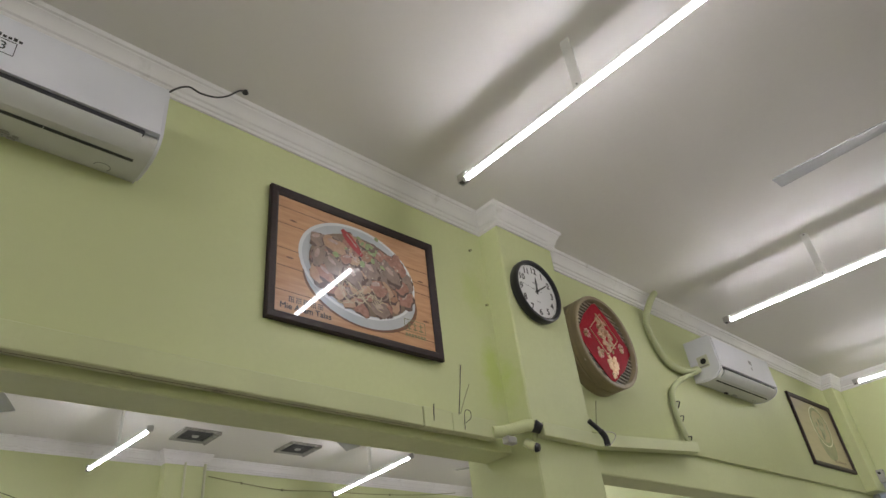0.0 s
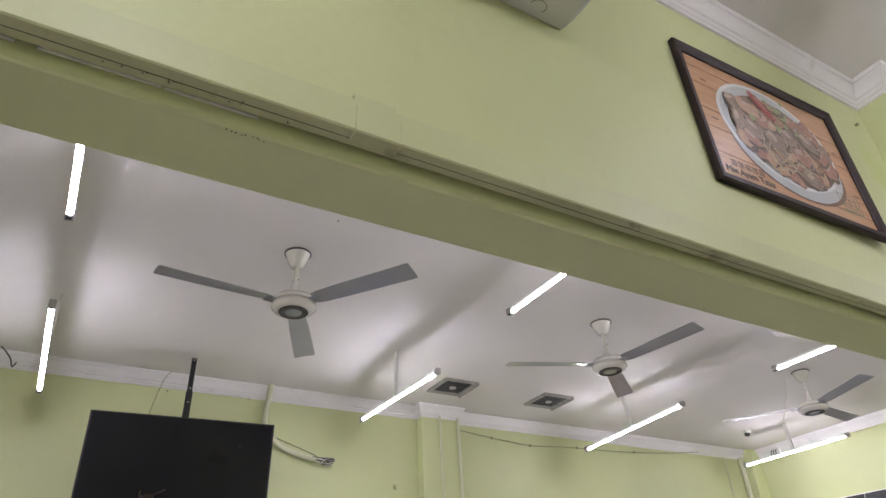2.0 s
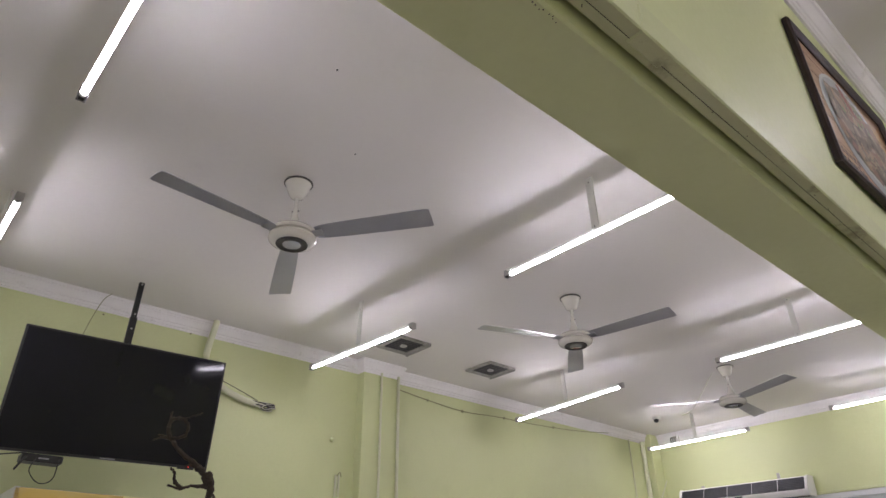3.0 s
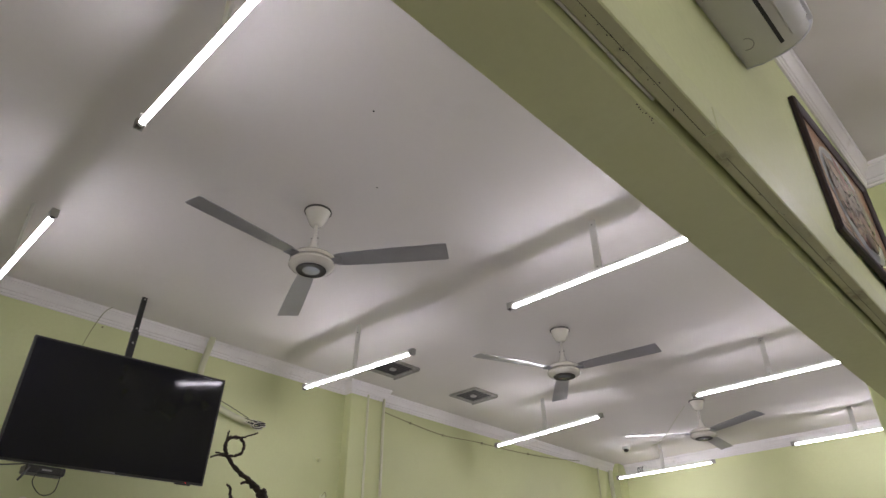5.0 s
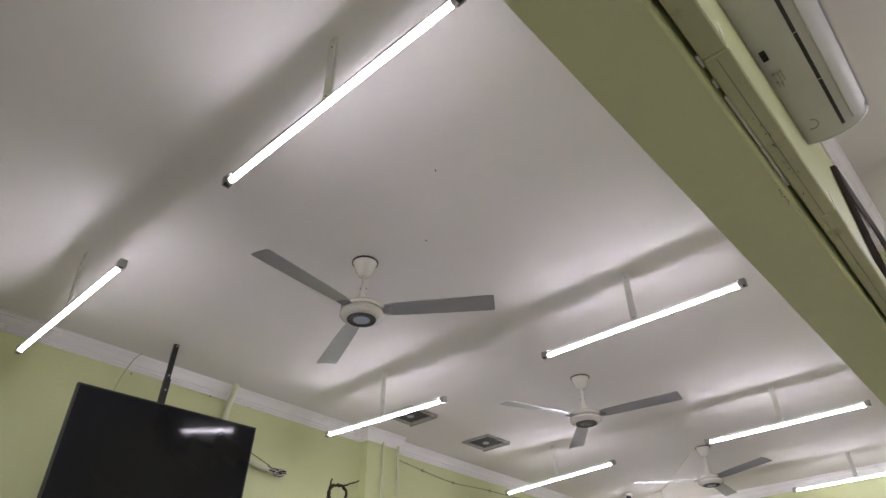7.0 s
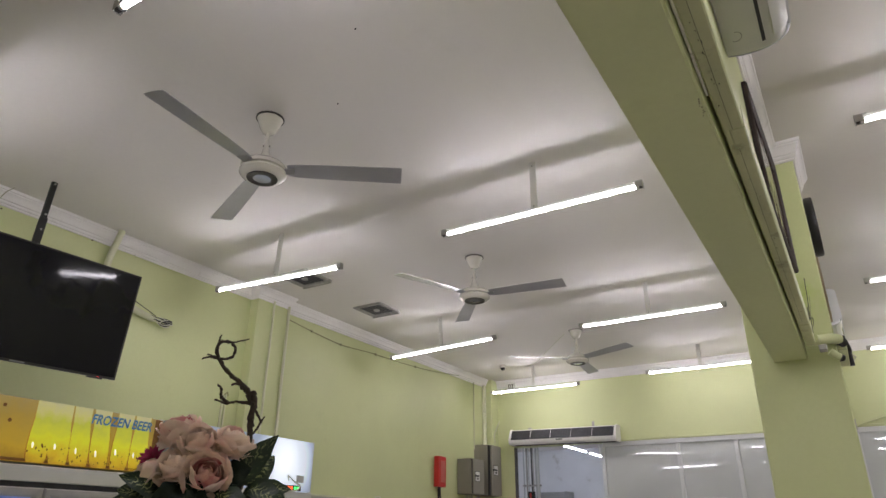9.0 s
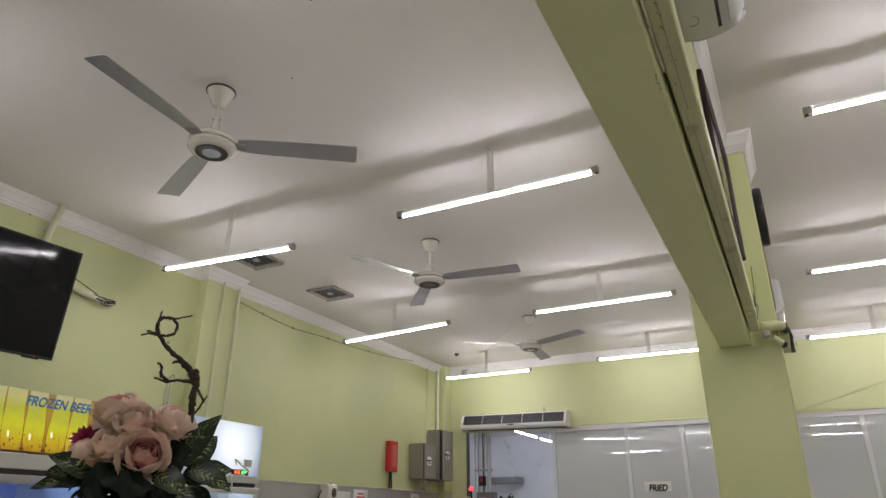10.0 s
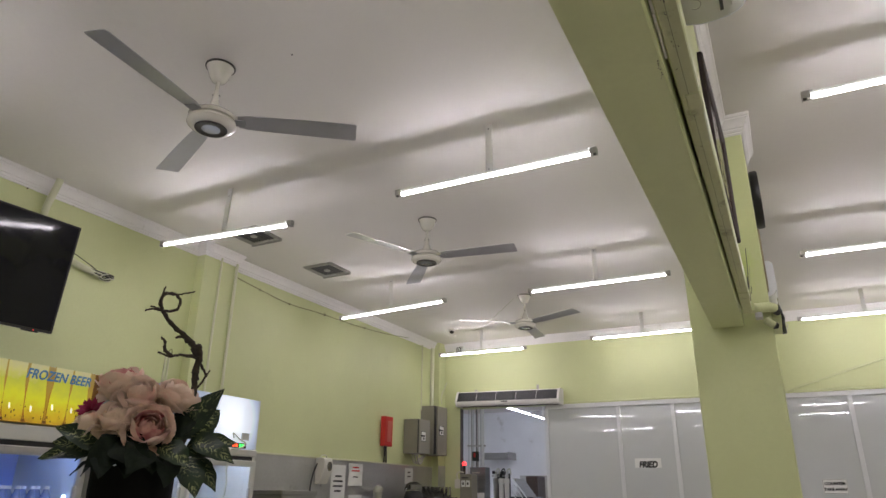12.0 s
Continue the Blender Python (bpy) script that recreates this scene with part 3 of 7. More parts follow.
KITCHEN_WALL = surface("white_kitchen_wall", (0.76, 0.76, 0.78), 0.6, vary=0.05, scale=2, grain=40, bump=0.04, dirt=(0.5, 0.48, 0.46))
FRIDGE_WHITE = surface("off_white_fridge_enamel", (0.60, 0.60, 0.57), 0.4, vary=0.04, scale=5, grain=90, bump=0.02)
FRIDGE_LINER = surface("pale_blue_fridge_liner", (0.34, 0.44, 0.80), 0.4, vary=0.06, scale=4, grain=60, bump=0.02)
CLEAR = glassy("clear_glass")
DARK_GLASS = surface("smoky_brown_plastic", (0.10, 0.085, 0.07), 0.15, vary=0.2, scale=20, grain=60, bump=0, coat=1.0)
BOTTLE = surface("bluish_plastic_bottle", (0.14, 0.20, 0.36), 0.15, vary=0.15, scale=15, grain=60, bump=0.02)


def backlit(name, stops, strength, centre=None, radius=0.3):
    """A print lit from behind: colours by height or, with a centre, by distance from the lamp behind it."""
    m, nt, p = nodes_of(name)
    tc = nt.nodes.new("ShaderNodeTexCoord")
    cr = nt.nodes.new("ShaderNodeValToRGB")
    while len(cr.color_ramp.elements) < len(stops):
        cr.color_ramp.elements.new(0.5)
    for e, (at, c) in zip(cr.color_ramp.elements, stops):
        e.position, e.color = at, (*c, 1)
    if centre:
        d = nt.nodes.new("ShaderNodeVectorMath")
        d.operation = "DISTANCE"
        d.inputs[1].default_value = centre
        nt.links.new(tc.outputs["Object"], d.inputs[0])
        nt.links.new(ramp(nt, d.outputs["Value"], 0.0, radius), cr.inputs[0])
    else:
        sp = nt.nodes.new("ShaderNodeSeparateXYZ")
        nt.links.new(tc.outputs["Object"], sp.inputs[0])
        mix = nt.nodes.new("ShaderNodeMath")
        mix.operation = "ADD"
        nt.links.new(ramp(nt, sp.outputs["Y"], 1.545, 1.888), mix.inputs[0])
        nt.links.new(ramp(nt, noise_of(nt, 13, 4, 0.6), 0.2, 0.8, -0.12, 0.12), mix.inputs[1])
        nt.links.new(mix.outputs[0], cr.inputs[0])
    nt.links.new(cr.outputs[0], p.inputs["Base Color"])
    nt.links.new(cr.outputs[0], p.inputs["Emission Color"])
    p.inputs["Emission Strength"].default_value = strength
    p.inputs["Roughness"].default_value = 0.35
    return m


LIGHT_BOX = backlit("backlit_white_panel", [(0.0, (1.0, 1.0, 1.0)), (0.35, (0.80, 0.88, 1.0)), (1.0, (0.26, 0.31, 0.40))], 0.78, (1.03, 1.73, 0.0), 0.33)
FRIDGE_LED = glowing("fridge_led_strip", (0.36, 0.54, 1.0), 15.0)
WHITE_LED = glowing("added_white_led_strip", (0.72, 0.85, 1.0), 26.0)
RED_LED = glowing("red_signal_light", (1.0, 0.03, 0.03), 4.0)
DIGIT_RED = glowing("red_digits", (1.0, 0.10, 0.03), 2.5)
DIGIT_GREEN = glowing("green_digits", (0.05, 1.0, 0.15), 2.5)


BEER = backlit("backlit_amber_print", [(0.0, (0.36, 0.18, 0.02)), (0.3, (0.55, 0.36, 0.03)), (0.75, (0.42, 0.28, 0.05)), (1.0, (0.36, 0.27, 0.10))], 0.32)
BEER_GLASS = backlit("backlit_yellow_beer", [(0.0, (0.42, 0.20, 0.02)), (0.18, (0.62, 0.44, 0.02)), (0.45, (0.66, 0.66, 0.03)), (0.72, (0.52, 0.54, 0.06)), (0.85, (0.56, 0.54, 0.20)), (1.0, (0.52, 0.50, 0.28))], 0.42)
BEER_DARK = surface("amber_brown_edge", (0.22, 0.09, 0.015), 0.4, vary=0.3, scale=30, grain=90)
BEER_EDGE = backlit("backlit_amber_edge", [(0.0, (0.30, 0.10, 0.01)), (0.5, (0.45, 0.22, 0.02)), (1.0, (0.40, 0.30, 0.06))], 0.4)
BEER_PALE = glowing("backlit_gleam", (0.95, 0.92, 0.75), 0.9)
BEER_BLUE = glowing("backlit_blue_letters", (0.08, 0.22, 0.42), 0.22)


def petal_paint(name, pale, deep, at):
    """Cloth petals: pale with a deeper blush in patches and fine weave."""
    m, nt, p = nodes_of(name)
    n = noise_of(nt, 16, 3, 0.5)
    col = mix_rgb(nt, ramp(nt, n, at, at + 0.22), pale, deep)
    fine = noise_of(nt, 260, 2, 0.6)
    col = mix_rgb(nt, ramp(nt, fine, 0.35, 0.7, 0, 0.15), col, tuple(0.6 * c for c in pale))
    nt.links.new(col, p.inputs["Base Color"])
    p.inputs["Roughness"].default_value = 0.75
    thin = nt.nodes.new("ShaderNodeBsdfTranslucent")
    nt.links.new(col, thin.inputs["Color"])
    both = nt.nodes.new("ShaderNodeMixShader")
    both.inputs[0].default_value = 0.24
    nt.links.new(p.outputs[0], both.inputs[1])
    nt.links.new(thin.outputs[0], both.inputs[2])
    nt.links.new(both.outputs[0], nt.nodes["Material Output"].inputs["Surface"])
    return m


PETAL = petal_paint("cream_pink_cloth_petal", (0.93, 0.76, 0.66), (0.88, 0.58, 0.52), 0.52)
PETAL_PINK = petal_paint("blush_pink_cloth_petal", (0.82, 0.52, 0.46), (0.60, 0.13, 0.19), 0.42)
PETAL_RED = petal_paint("crimson_cloth_petal", (0.40, 0.035, 0.12), (0.22, 0.012, 0.06), 0.5)


def leaf_paint():
    """Dark green cloth with cream streaks that slant away from the midrib."""
    m, nt, p = nodes_of("variegated_cloth_leaf")
    sp = nt.nodes.new("ShaderNodeSeparateXYZ")
    nt.links.new(nt.nodes.new("ShaderNodeUVMap").outputs[0], sp.inputs[0])

    def calc(op, a, b):
        n = nt.nodes.new("ShaderNodeMath")
        n.operation = op
        for sock, v in zip(n.inputs, (a, b)):
            if isinstance(v, (int, float)):
                sock.default_value = v
            else:
                nt.links.new(v, sock)
        return n.outputs[0]
    side = calc("ABSOLUTE", sp.outputs["X"], 0.0)
    slant = calc("SUBTRACT", calc("MULTIPLY", sp.outputs["Y"], 52.0), calc("MULTIPLY", side, 13.0))
    wob = ramp(nt, noise_of(nt, 60, 3, 0.6), 0.2, 0.8, -5.0, 5.0)
    bands = ramp(nt, calc("SINE", calc("ADD", slant, wob), 0.0), 0.35, 0.85)
    near = ramp(nt, side, 0.75, 0.15)
    patch = ramp(nt, noise_of(nt, 17, 3, 0.6), 0.38, 0.48)
    col = mix_rgb(nt, calc("MULTIPLY", calc("MULTIPLY", bands, near), patch), (0.010, 0.028, 0.011), (0.40, 0.44, 0.20))
    col = mix_rgb(nt, ramp(nt, noise_of(nt, 30, 3, 0.5), 0.4, 0.7, 0, 0.6), col, (0.007, 0.017, 0.010))
    nt.links.new(col, p.inputs["Base Color"])
    p.inputs["Roughness"].default_value = 0.45
    return m


LEAF = leaf_paint()
LEAF_DARK = surface("dark_green_cloth_leaf", (0.009, 0.016, 0.010), 0.7, vary=0.35, scale=30, grain=140, bump=0.08)
LEAF_DARK.node_tree.nodes["Principled BSDF"].inputs["Specular IOR Level"].default_value = 0.25
VASE_BLACK = surface("matt_black_ceramic", (0.009, 0.009, 0.009), 0.8, vary=0.2, scale=9, grain=90, bump=0.05)
VASE_BLACK.node_tree.nodes["Principled BSDF"].inputs["Specular IOR Level"].default_value = 0.1
BARK = surface("dark_brown_bark", (0.045, 0.033, 0.024), 0.85, vary=0.4, scale=40, grain=160, bump=0.9)


def facing_east(x, y, z):
    """A frame on a wall that looks along +x: local x to the right, y up, z out of the wall."""
    return pose(x, y, z, 90, 0, 90)


def facing_south(x, y, z):
    """A frame on a wall that looks along -y."""
    return pose(x, y, z, 90, 0, 0)


def letters(name, text, size, at, material, parent, extrude=0.0006, slant=0.0, centre=True, bold=0.0, squeeze=1.0):
    """Words in the built-in font as a mesh, flat in the parent's x and y."""
    cu = bpy.data.curves.new(name, "FONT")
    cu.body, cu.size, cu.extrude, cu.shear = text, size, extrude, slant
    cu.align_x = "CENTER" if centre else "LEFT"
    cu.align_y = "CENTER"
    tmp = bpy.data.objects.new(name, cu)
    scene.collection.objects.link(tmp)
    bpy.context.view_layer.update()
    me = bpy.data.meshes.new_from_object(tmp.evaluated_get(bpy.context.evaluated_depsgraph_get()))
    bpy.data.objects.remove(tmp)
    if bold:
        me2 = me.copy()
        whole = bmesh.new()
        for dx, dy in ((0, 0), (bold, 0), (-bold, 0), (0, bold), (0, -bold)):
            me2.transform(Matrix.Translation((dx, dy, (dx + dy) * 0.01)))
            whole.from_mesh(me2)
            me2.transform(Matrix.Translation((-dx, -dy, -(dx + dy) * 0.01)))
        whole.to_mesh(me)
        whole.free()
    me.transform(Matrix.Translation(at) @ Matrix.Diagonal((squeeze, 1, 1, 1)))
    me.materials.clear()
    me.materials.append(material)
    ob = new(name, me)
    ob.parent = parent
    return ob


def disc(bm, cx, cy, z, rx, ry, seg=40, turn=0.0, wob=0.0):
    """A flat ellipse as one face."""
    vs = []
    for i in range(seg):
        a = 2 * math.pi * i / seg
        k = 1 + wob * random.uniform(-1, 1)
        u, v = rx * k * math.cos(a), ry * k * math.sin(a)
        vs.append(bm.verts.new((cx + u * math.cos(turn) - v * math.sin(turn), cy + u * math.sin(turn) + v * math.cos(turn), z)))
    bm.faces.new(vs)
    return bm


def blob(bm, cx, cy, z, r, h, seg=7, turn=0.0, long=1.0):
    """A low rough lump on a flat print."""
    top = bm.verts.new((cx, cy, z + h))
    vs = []
    for i in range(seg):
        a = 2 * math.pi * i / seg
        k = r * random.uniform(0.7, 1.15)
        u, v = k * long * math.cos(a), k * math.sin(a)
        vs.append(bm.verts.new((cx + u * math.cos(turn) - v * math.sin(turn), cy + u * math.sin(turn) + v * math.cos(turn), z)))
    for i in range(seg):
        bm.faces.new((vs[i], vs[(i + 1) % seg], top))
    return bm


def ribbon(bm, pts, half, z):
    """A flat strip along a line of points; half is one half-width or one for each point."""
    hs = half if isinstance(half, (list, tuple)) else [half] * len(pts)
    rows = []
    for i, p in enumerate(pts):
        d = pts[min(i + 1, len(pts) - 1)] - pts[max(i - 1, 0)]
        n = Vector((-d.y, d.x, 0)).normalized() * hs[i]
        rows.append((bm.verts.new((p.x - n.x, p.y - n.y, z)), bm.verts.new((p.x + n.x, p.y + n.y, z))))
    for a, b in zip(rows, rows[1:]):
        bm.faces.new((a[0], b[0], b[1], a[1]))
    return bm


def mitred_frame(bm, w, h, width, depth, back=0.0):
    """A picture frame: four mitred bars with a stepped face, round a w by h field centred on the origin."""
    prof = [(0, back), (0, depth * 0.72), (width * 0.15, depth), (width * 0.6, depth * 0.92), (width * 0.85, depth * 0.7), (width, depth * 0.5), (width, back)]
    corners = [(-1, -1), (1, -1), (1, 1), (-1, 1)]
    rings = [[bm.verts.new((sx * (w / 2 - o), sy * (h / 2 - o), d)) for o, d in prof] for sx, sy in corners]
    k = len(prof)
    for i in range(4):
        a, b = rings[i], rings[(i + 1) % 4]
        for j in range(k):
            bm.faces.new((a[j], a[(j + 1) % k], b[(j + 1) % k], b[j]))
    return bm


# ---- things on the header wall ----
def food_picture(m):
    w, h = 0.805, 0.573
    ob = thing("framed_picture", m, "dark-framed food photograph of a noodle bowl under glass", "picture", "framed pictures")
    part("frame", mitred_frame(B(), w, h, 0.036, 0.022), FRAME_WOOD, ob, "dark brown wooden frame")
    part("backing", box(B(), (-w / 2 + 0.03, -h / 2 + 0.03, 0.001), (w / 2 - 0.03, h / 2 - 0.03, 0.006)), PRINT_WOOD, ob, "print of orange wooden planks")
    bm = B()
    for v, u0, u1 in ((-0.163, -0.367, -0.10), (-0.062, -0.367, -0.15), (0.014, -0.367, -0.2), (0.124, -0.367, 0.367), (0.060, 0.2, 0.367), (0.010, 0.22, 0.367), (0.200, -0.367, 0.1), (-0.205, 0.15, 0.367)):
        prism(bm, [(u0, v), (u1, v - 0.004), (u1, v - 0.001), (u0, v + 0.003)], "z", 0.0062, 0.0066)
    for v, u in ((0.15, -0.3), (0.07, 0.32), (-0.02, -0.31), (-0.12, 0.33), (0.21, 0.02)):
        disc(bm, u, v, 0.0065, 0.016, 0.004, 10)
    part("plank_joint", bm, PRINT_LINE, ob)
    part("bowl_shadow", disc(B(), 0.014, -0.062, 0.0069, 0.272, 0.168, 56, -0.07), PRINT_LINE, ob)
    part("bowl_side", disc(B(), 0.012, -0.040, 0.0072, 0.266, 0.182, 56, -0.07), PRINT_BOWL, ob, "grey-white oval bowl")
    part("bowl_rim", disc(B(), 0.002, 0.022, 0.0075, 0.279, 0.206, 56, -0.07), PRINT_RIM, ob)
    part("bowl_inside", disc(B(), 0.004, 0.021, 0.0078, 0.266, 0.195, 56, -0.07), PRINT_BOWL, ob)
    part("sauce", disc(B(), 0.014, 0.006, 0.0081, 0.246, 0.176, 56, -0.07), PRINT_SHADE, ob, "brown sauce")
    rnd = random.Random(4)
    state = random.getstate()
    random.seed(4)
    spots = []
    for k in range(500):
        a, r = rnd.uniform(0, 2 * math.pi), math.sqrt(rnd.random())
        u, v = 0.016 + 0.228 * r * math.cos(a), 0.010 + 0.160 * r * math.sin(a)
        if (v < -0.06 and -0.10 < u < 0.17 and rnd.random() < 0.8) or any(abs(u - p) + abs(v - q) < 0.042 for p, q in spots):
            continue
        spots.append((u, v))
    kinds = (PRINT_PALE_MEAT, PRINT_MUSHROOM, PRINT_RED_MEAT, PRINT_FOOD)
    for k, (u, v) in enumerate(spots):
        r, turn, long = rnd.uniform(0.018, 0.036), rnd.uniform(0, 3.1), rnd.uniform(1.0, 1.7)
        z = 0.0083 + 0.00004 * k
        edge = part("meat_edge", blob(B(), u + 0.003, v - 0.004, z, r * 1.05, 0.0, 11, turn, long), PRINT_DARK, ob)
        part("meat_piece", blob(B(), u, v, z + 0.00002, r, 0.0, 11, turn, long), kinds[rnd.randrange(4)], edge)
        if k % 3 == 0:
            part("meat_shine", blob(B(), u - 0.25 * r, v + 0.35 * r, z + 0.00003, r * rnd.uniform(0.2, 0.35), 0.0, 7, turn, 1.9), PRINT_SHINE, edge)
    for k, (u, v, r, long, turn, kind) in enumerate(((-0.196, 0.103, 0.034, 1.2, 0.4, 1), (-0.191, 0.024, 0.036, 1.3, 1.2, 1), (-0.158, -0.042, 0.034, 1.4, -0.5, 2), (0.229, -0.049, 0.036, 1.2, 1.0, 2), (0.211, 0.000, 0.030, 1.3, 0.6, 2),
                                                       (-0.119, 0.101, 0.038, 1.6, -0.15, 0), (0.158, 0.048, 0.040, 1.3, -0.7, 1), (0.095, -0.132, 0.036, 1.4, 0.2, 1), (-0.127, 0.006, 0.040, 1.4, -0.7, 1), (0.055, 0.034, 0.040, 1.2, -0.5, 1),
                                                       (-0.034, -0.012, 0.046, 1.3, -0.9, 1), (0.083, -0.036, 0.038, 1.2, 0.3, 2), (-0.06, 0.055, 0.024, 1.5, 0.3, 2), (-0.02, 0.060, 0.020, 1.6, 0.8, 0))):
        z = 0.0112 + 0.00006 * k
        edge = part("meat_edge", blob(B(), u + 0.004, v - 0.006, z, r * 1.06, 0.0, 13, turn, long), PRINT_DARK, ob)
        part("meat_piece", blob(B(), u, v, z + 0.00002, r, 0.0, 13, turn, long), kinds[kind], edge)
        part("meat_shine", blob(B(), u - 0.2 * r, v + 0.45 * r, z + 0.00004, r * 0.30, 0.0, 8, turn, 2.2), PRINT_SHINE, edge)
    bm = B()
    for k in range(30):
        u, v = rnd.uniform(-0.11, 0.16), rnd.uniform(-0.150, -0.068)
        pts = [Vector((u, v, 0))]
        d = rnd.uniform(1.4, 3.2)
        for j in range(5):
            d += rnd.uniform(-0.6, 0.6)
            u, v = u + 0.013 * math.cos(d), max(-0.165 + 1.6 * u * u, v + 0.013 * math.sin(d))
            pts.append(Vector((u, v, 0)))
        ribbon(bm, spline(pts, 3), 0.0017, 0.0124 + 0.00001 * k)
    tagged(part("noodle_tangle", bm, PRINT_NOODLE, ob, "yellow noodles"), kind="stuff")
    for k in range(17):
        u, v = ((0.010, 0.056), (-0.115, 0.058), (0.064, 0.087), (0.040, 0.150))[k] if k < 4 else (0.03 + rnd.gauss(0.0, 0.06), 0.135 + rnd.gauss(0.0, 0.035))
        part("spring_onion", blob(B(), u, v, 0.0130 + 0.00001 * k, rnd.uniform(0.006, 0.011) if k > 3 else 0.014, 0.0, 6, rnd.uniform(0, 3), rnd.uniform(1, 1.8)), PRINT_GREEN, ob)
    bm = B()
    line = spline([(-0.084, 0.190, 0), (-0.045, 0.150, 0), (0.012, 0.092, 0)], 6)
    ribbon(bm, line, [0.004 + 0.017 * math.sin(math.pi * (i + 1) / (len(line) + 1)) for i in range(len(line))], 0.0134)
    chilli = part("chilli", bm, PRINT_RED, ob, "red chilli")
    bm = B()
    ribbon(bm, [p + Vector((0.004, 0.004, 0)) for p in line[3:-3]], 0.003, 0.0136)
    part("chilli_shine", bm, PRINT_SHINE, chilli)
    bm = B()
    for k in range(70):
        a, r = rnd.uniform(0, 6.3), math.sqrt(rnd.random())
        disc(bm, 0.06 + 0.15 * r * math.cos(a), 0.05 + 0.11 * r * math.sin(a), 0.0138, 0.0030, 0.0018, 6, a)
    tagged(part("sesame", bm, PRINT_PALE, ob), kind="stuff")
    letters("writing", "Mie Ayam Talas", 0.033, (-0.240, -0.222, 0.0077), PRINT_INK, ob, 0.0003, bold=0.0005)
    bm = B()
    for i in range(5):
        u = -0.312 + 0.030 * i
        for dv in (-0.009, 0.0, 0.009):
            box(bm, (u, -0.192 + dv, 0.0076), (u + 0.022, -0.190 + dv, 0.0079))
        for du in (0.003, 0.011, 0.019):
            box(bm, (u + du, -0.203, 0.0076), (u + du + 0.002, -0.179, 0.0079))
    part("writing_bars", bm, PRINT_INK, ob)
    bm = B()
    mitred_frame(bm, 0.11, 0.055, 0.003, 0.0003)
    for i in range(3):
        box(bm, (-0.043 + 0.031 * i, -0.017, 0), (-0.019 + 0.031 * i, -0.012, 0.0003))
        box(bm, (-0.034 + 0.031 * i, -0.02, 0), (-0.029 + 0.031 * i, 0.018, 0.0003))
        box(bm, (-0.043 + 0.031 * i, 0.006, 0), (-0.019 + 0.031 * i, 0.010, 0.0003))
    for i in range(7):
        box(bm, (-0.052 + 0.0155 * i, -0.05, 0), (-0.041 + 0.0155 * i, -0.036, 0.0003))
    for v in bm.verts:
        v.co += Vector((0.266, -0.160, 0.0073))
    part("stamp", bm, PRINT_OLIVE, ob)
    random.setstate(state)
    return ob


food_picture(facing_east(HX1 + 0.010, 1.296, 2.674) @ pose(0, 0, 0, 0, -1.2, 0))


def round_picture(m):
    w, h = 0.93, 0.598
    ob = thing("framed_picture", m, "dark-framed tan print with an olive round dish", "picture", "framed pictures")
    part("frame", mitred_frame(B(), w, h, 0.036, 0.022), FRAME_WOOD, ob, "dark brown wooden frame")
    part("backing", box(B(), (-w / 2 + 0.03, -h / 2 + 0.03, 0.001), (w / 2 - 0.03, h / 2 - 0.03, 0.006)), PRINT_TAN, ob, "tan print")
    part("dish_shadow", disc(B(), 0.055, -0.06, 0.0064, 0.165, 0.165, 40), PRINT_OLIVE, ob)
    for k, (name, r, mat) in enumerate((("dish", 0.178, PRINT_PALE), ("dish_rim", 0.168, PRINT_OLIVE), ("dish_filling", 0.140, PRINT_TAN))):
        part(name, disc(B(), 0.06, 0.07, 0.0068 + 0.0003 * k, r * 1.08, r, 40), mat, ob)
    bm = B()
    rnd = random.Random(9)
    for k in range(26):
        a, r = rnd.uniform(0, 6.3), math.sqrt(rnd.random()) * 0.115
        blob(bm, 0.06 + 1.08 * r * math.cos(a), 0.07 + r * math.sin(a), 0.0079 + 0.00001 * k, rnd.uniform(0.018, 0.04), 0.0)
    part("food", bm, PRINT_HERBS, ob)
    bm = B()
    for i in range(6):
        box(bm, (0.06 + 0.045 * i, -0.235, 0.0065), (0.09 + 0.045 * i, -0.215, 0.0068))
    part("writing_bars", bm, PRINT_LINE, ob)
    return ob


round_picture(facing_east(HX1 + 0.001, 6.12, 2.685))


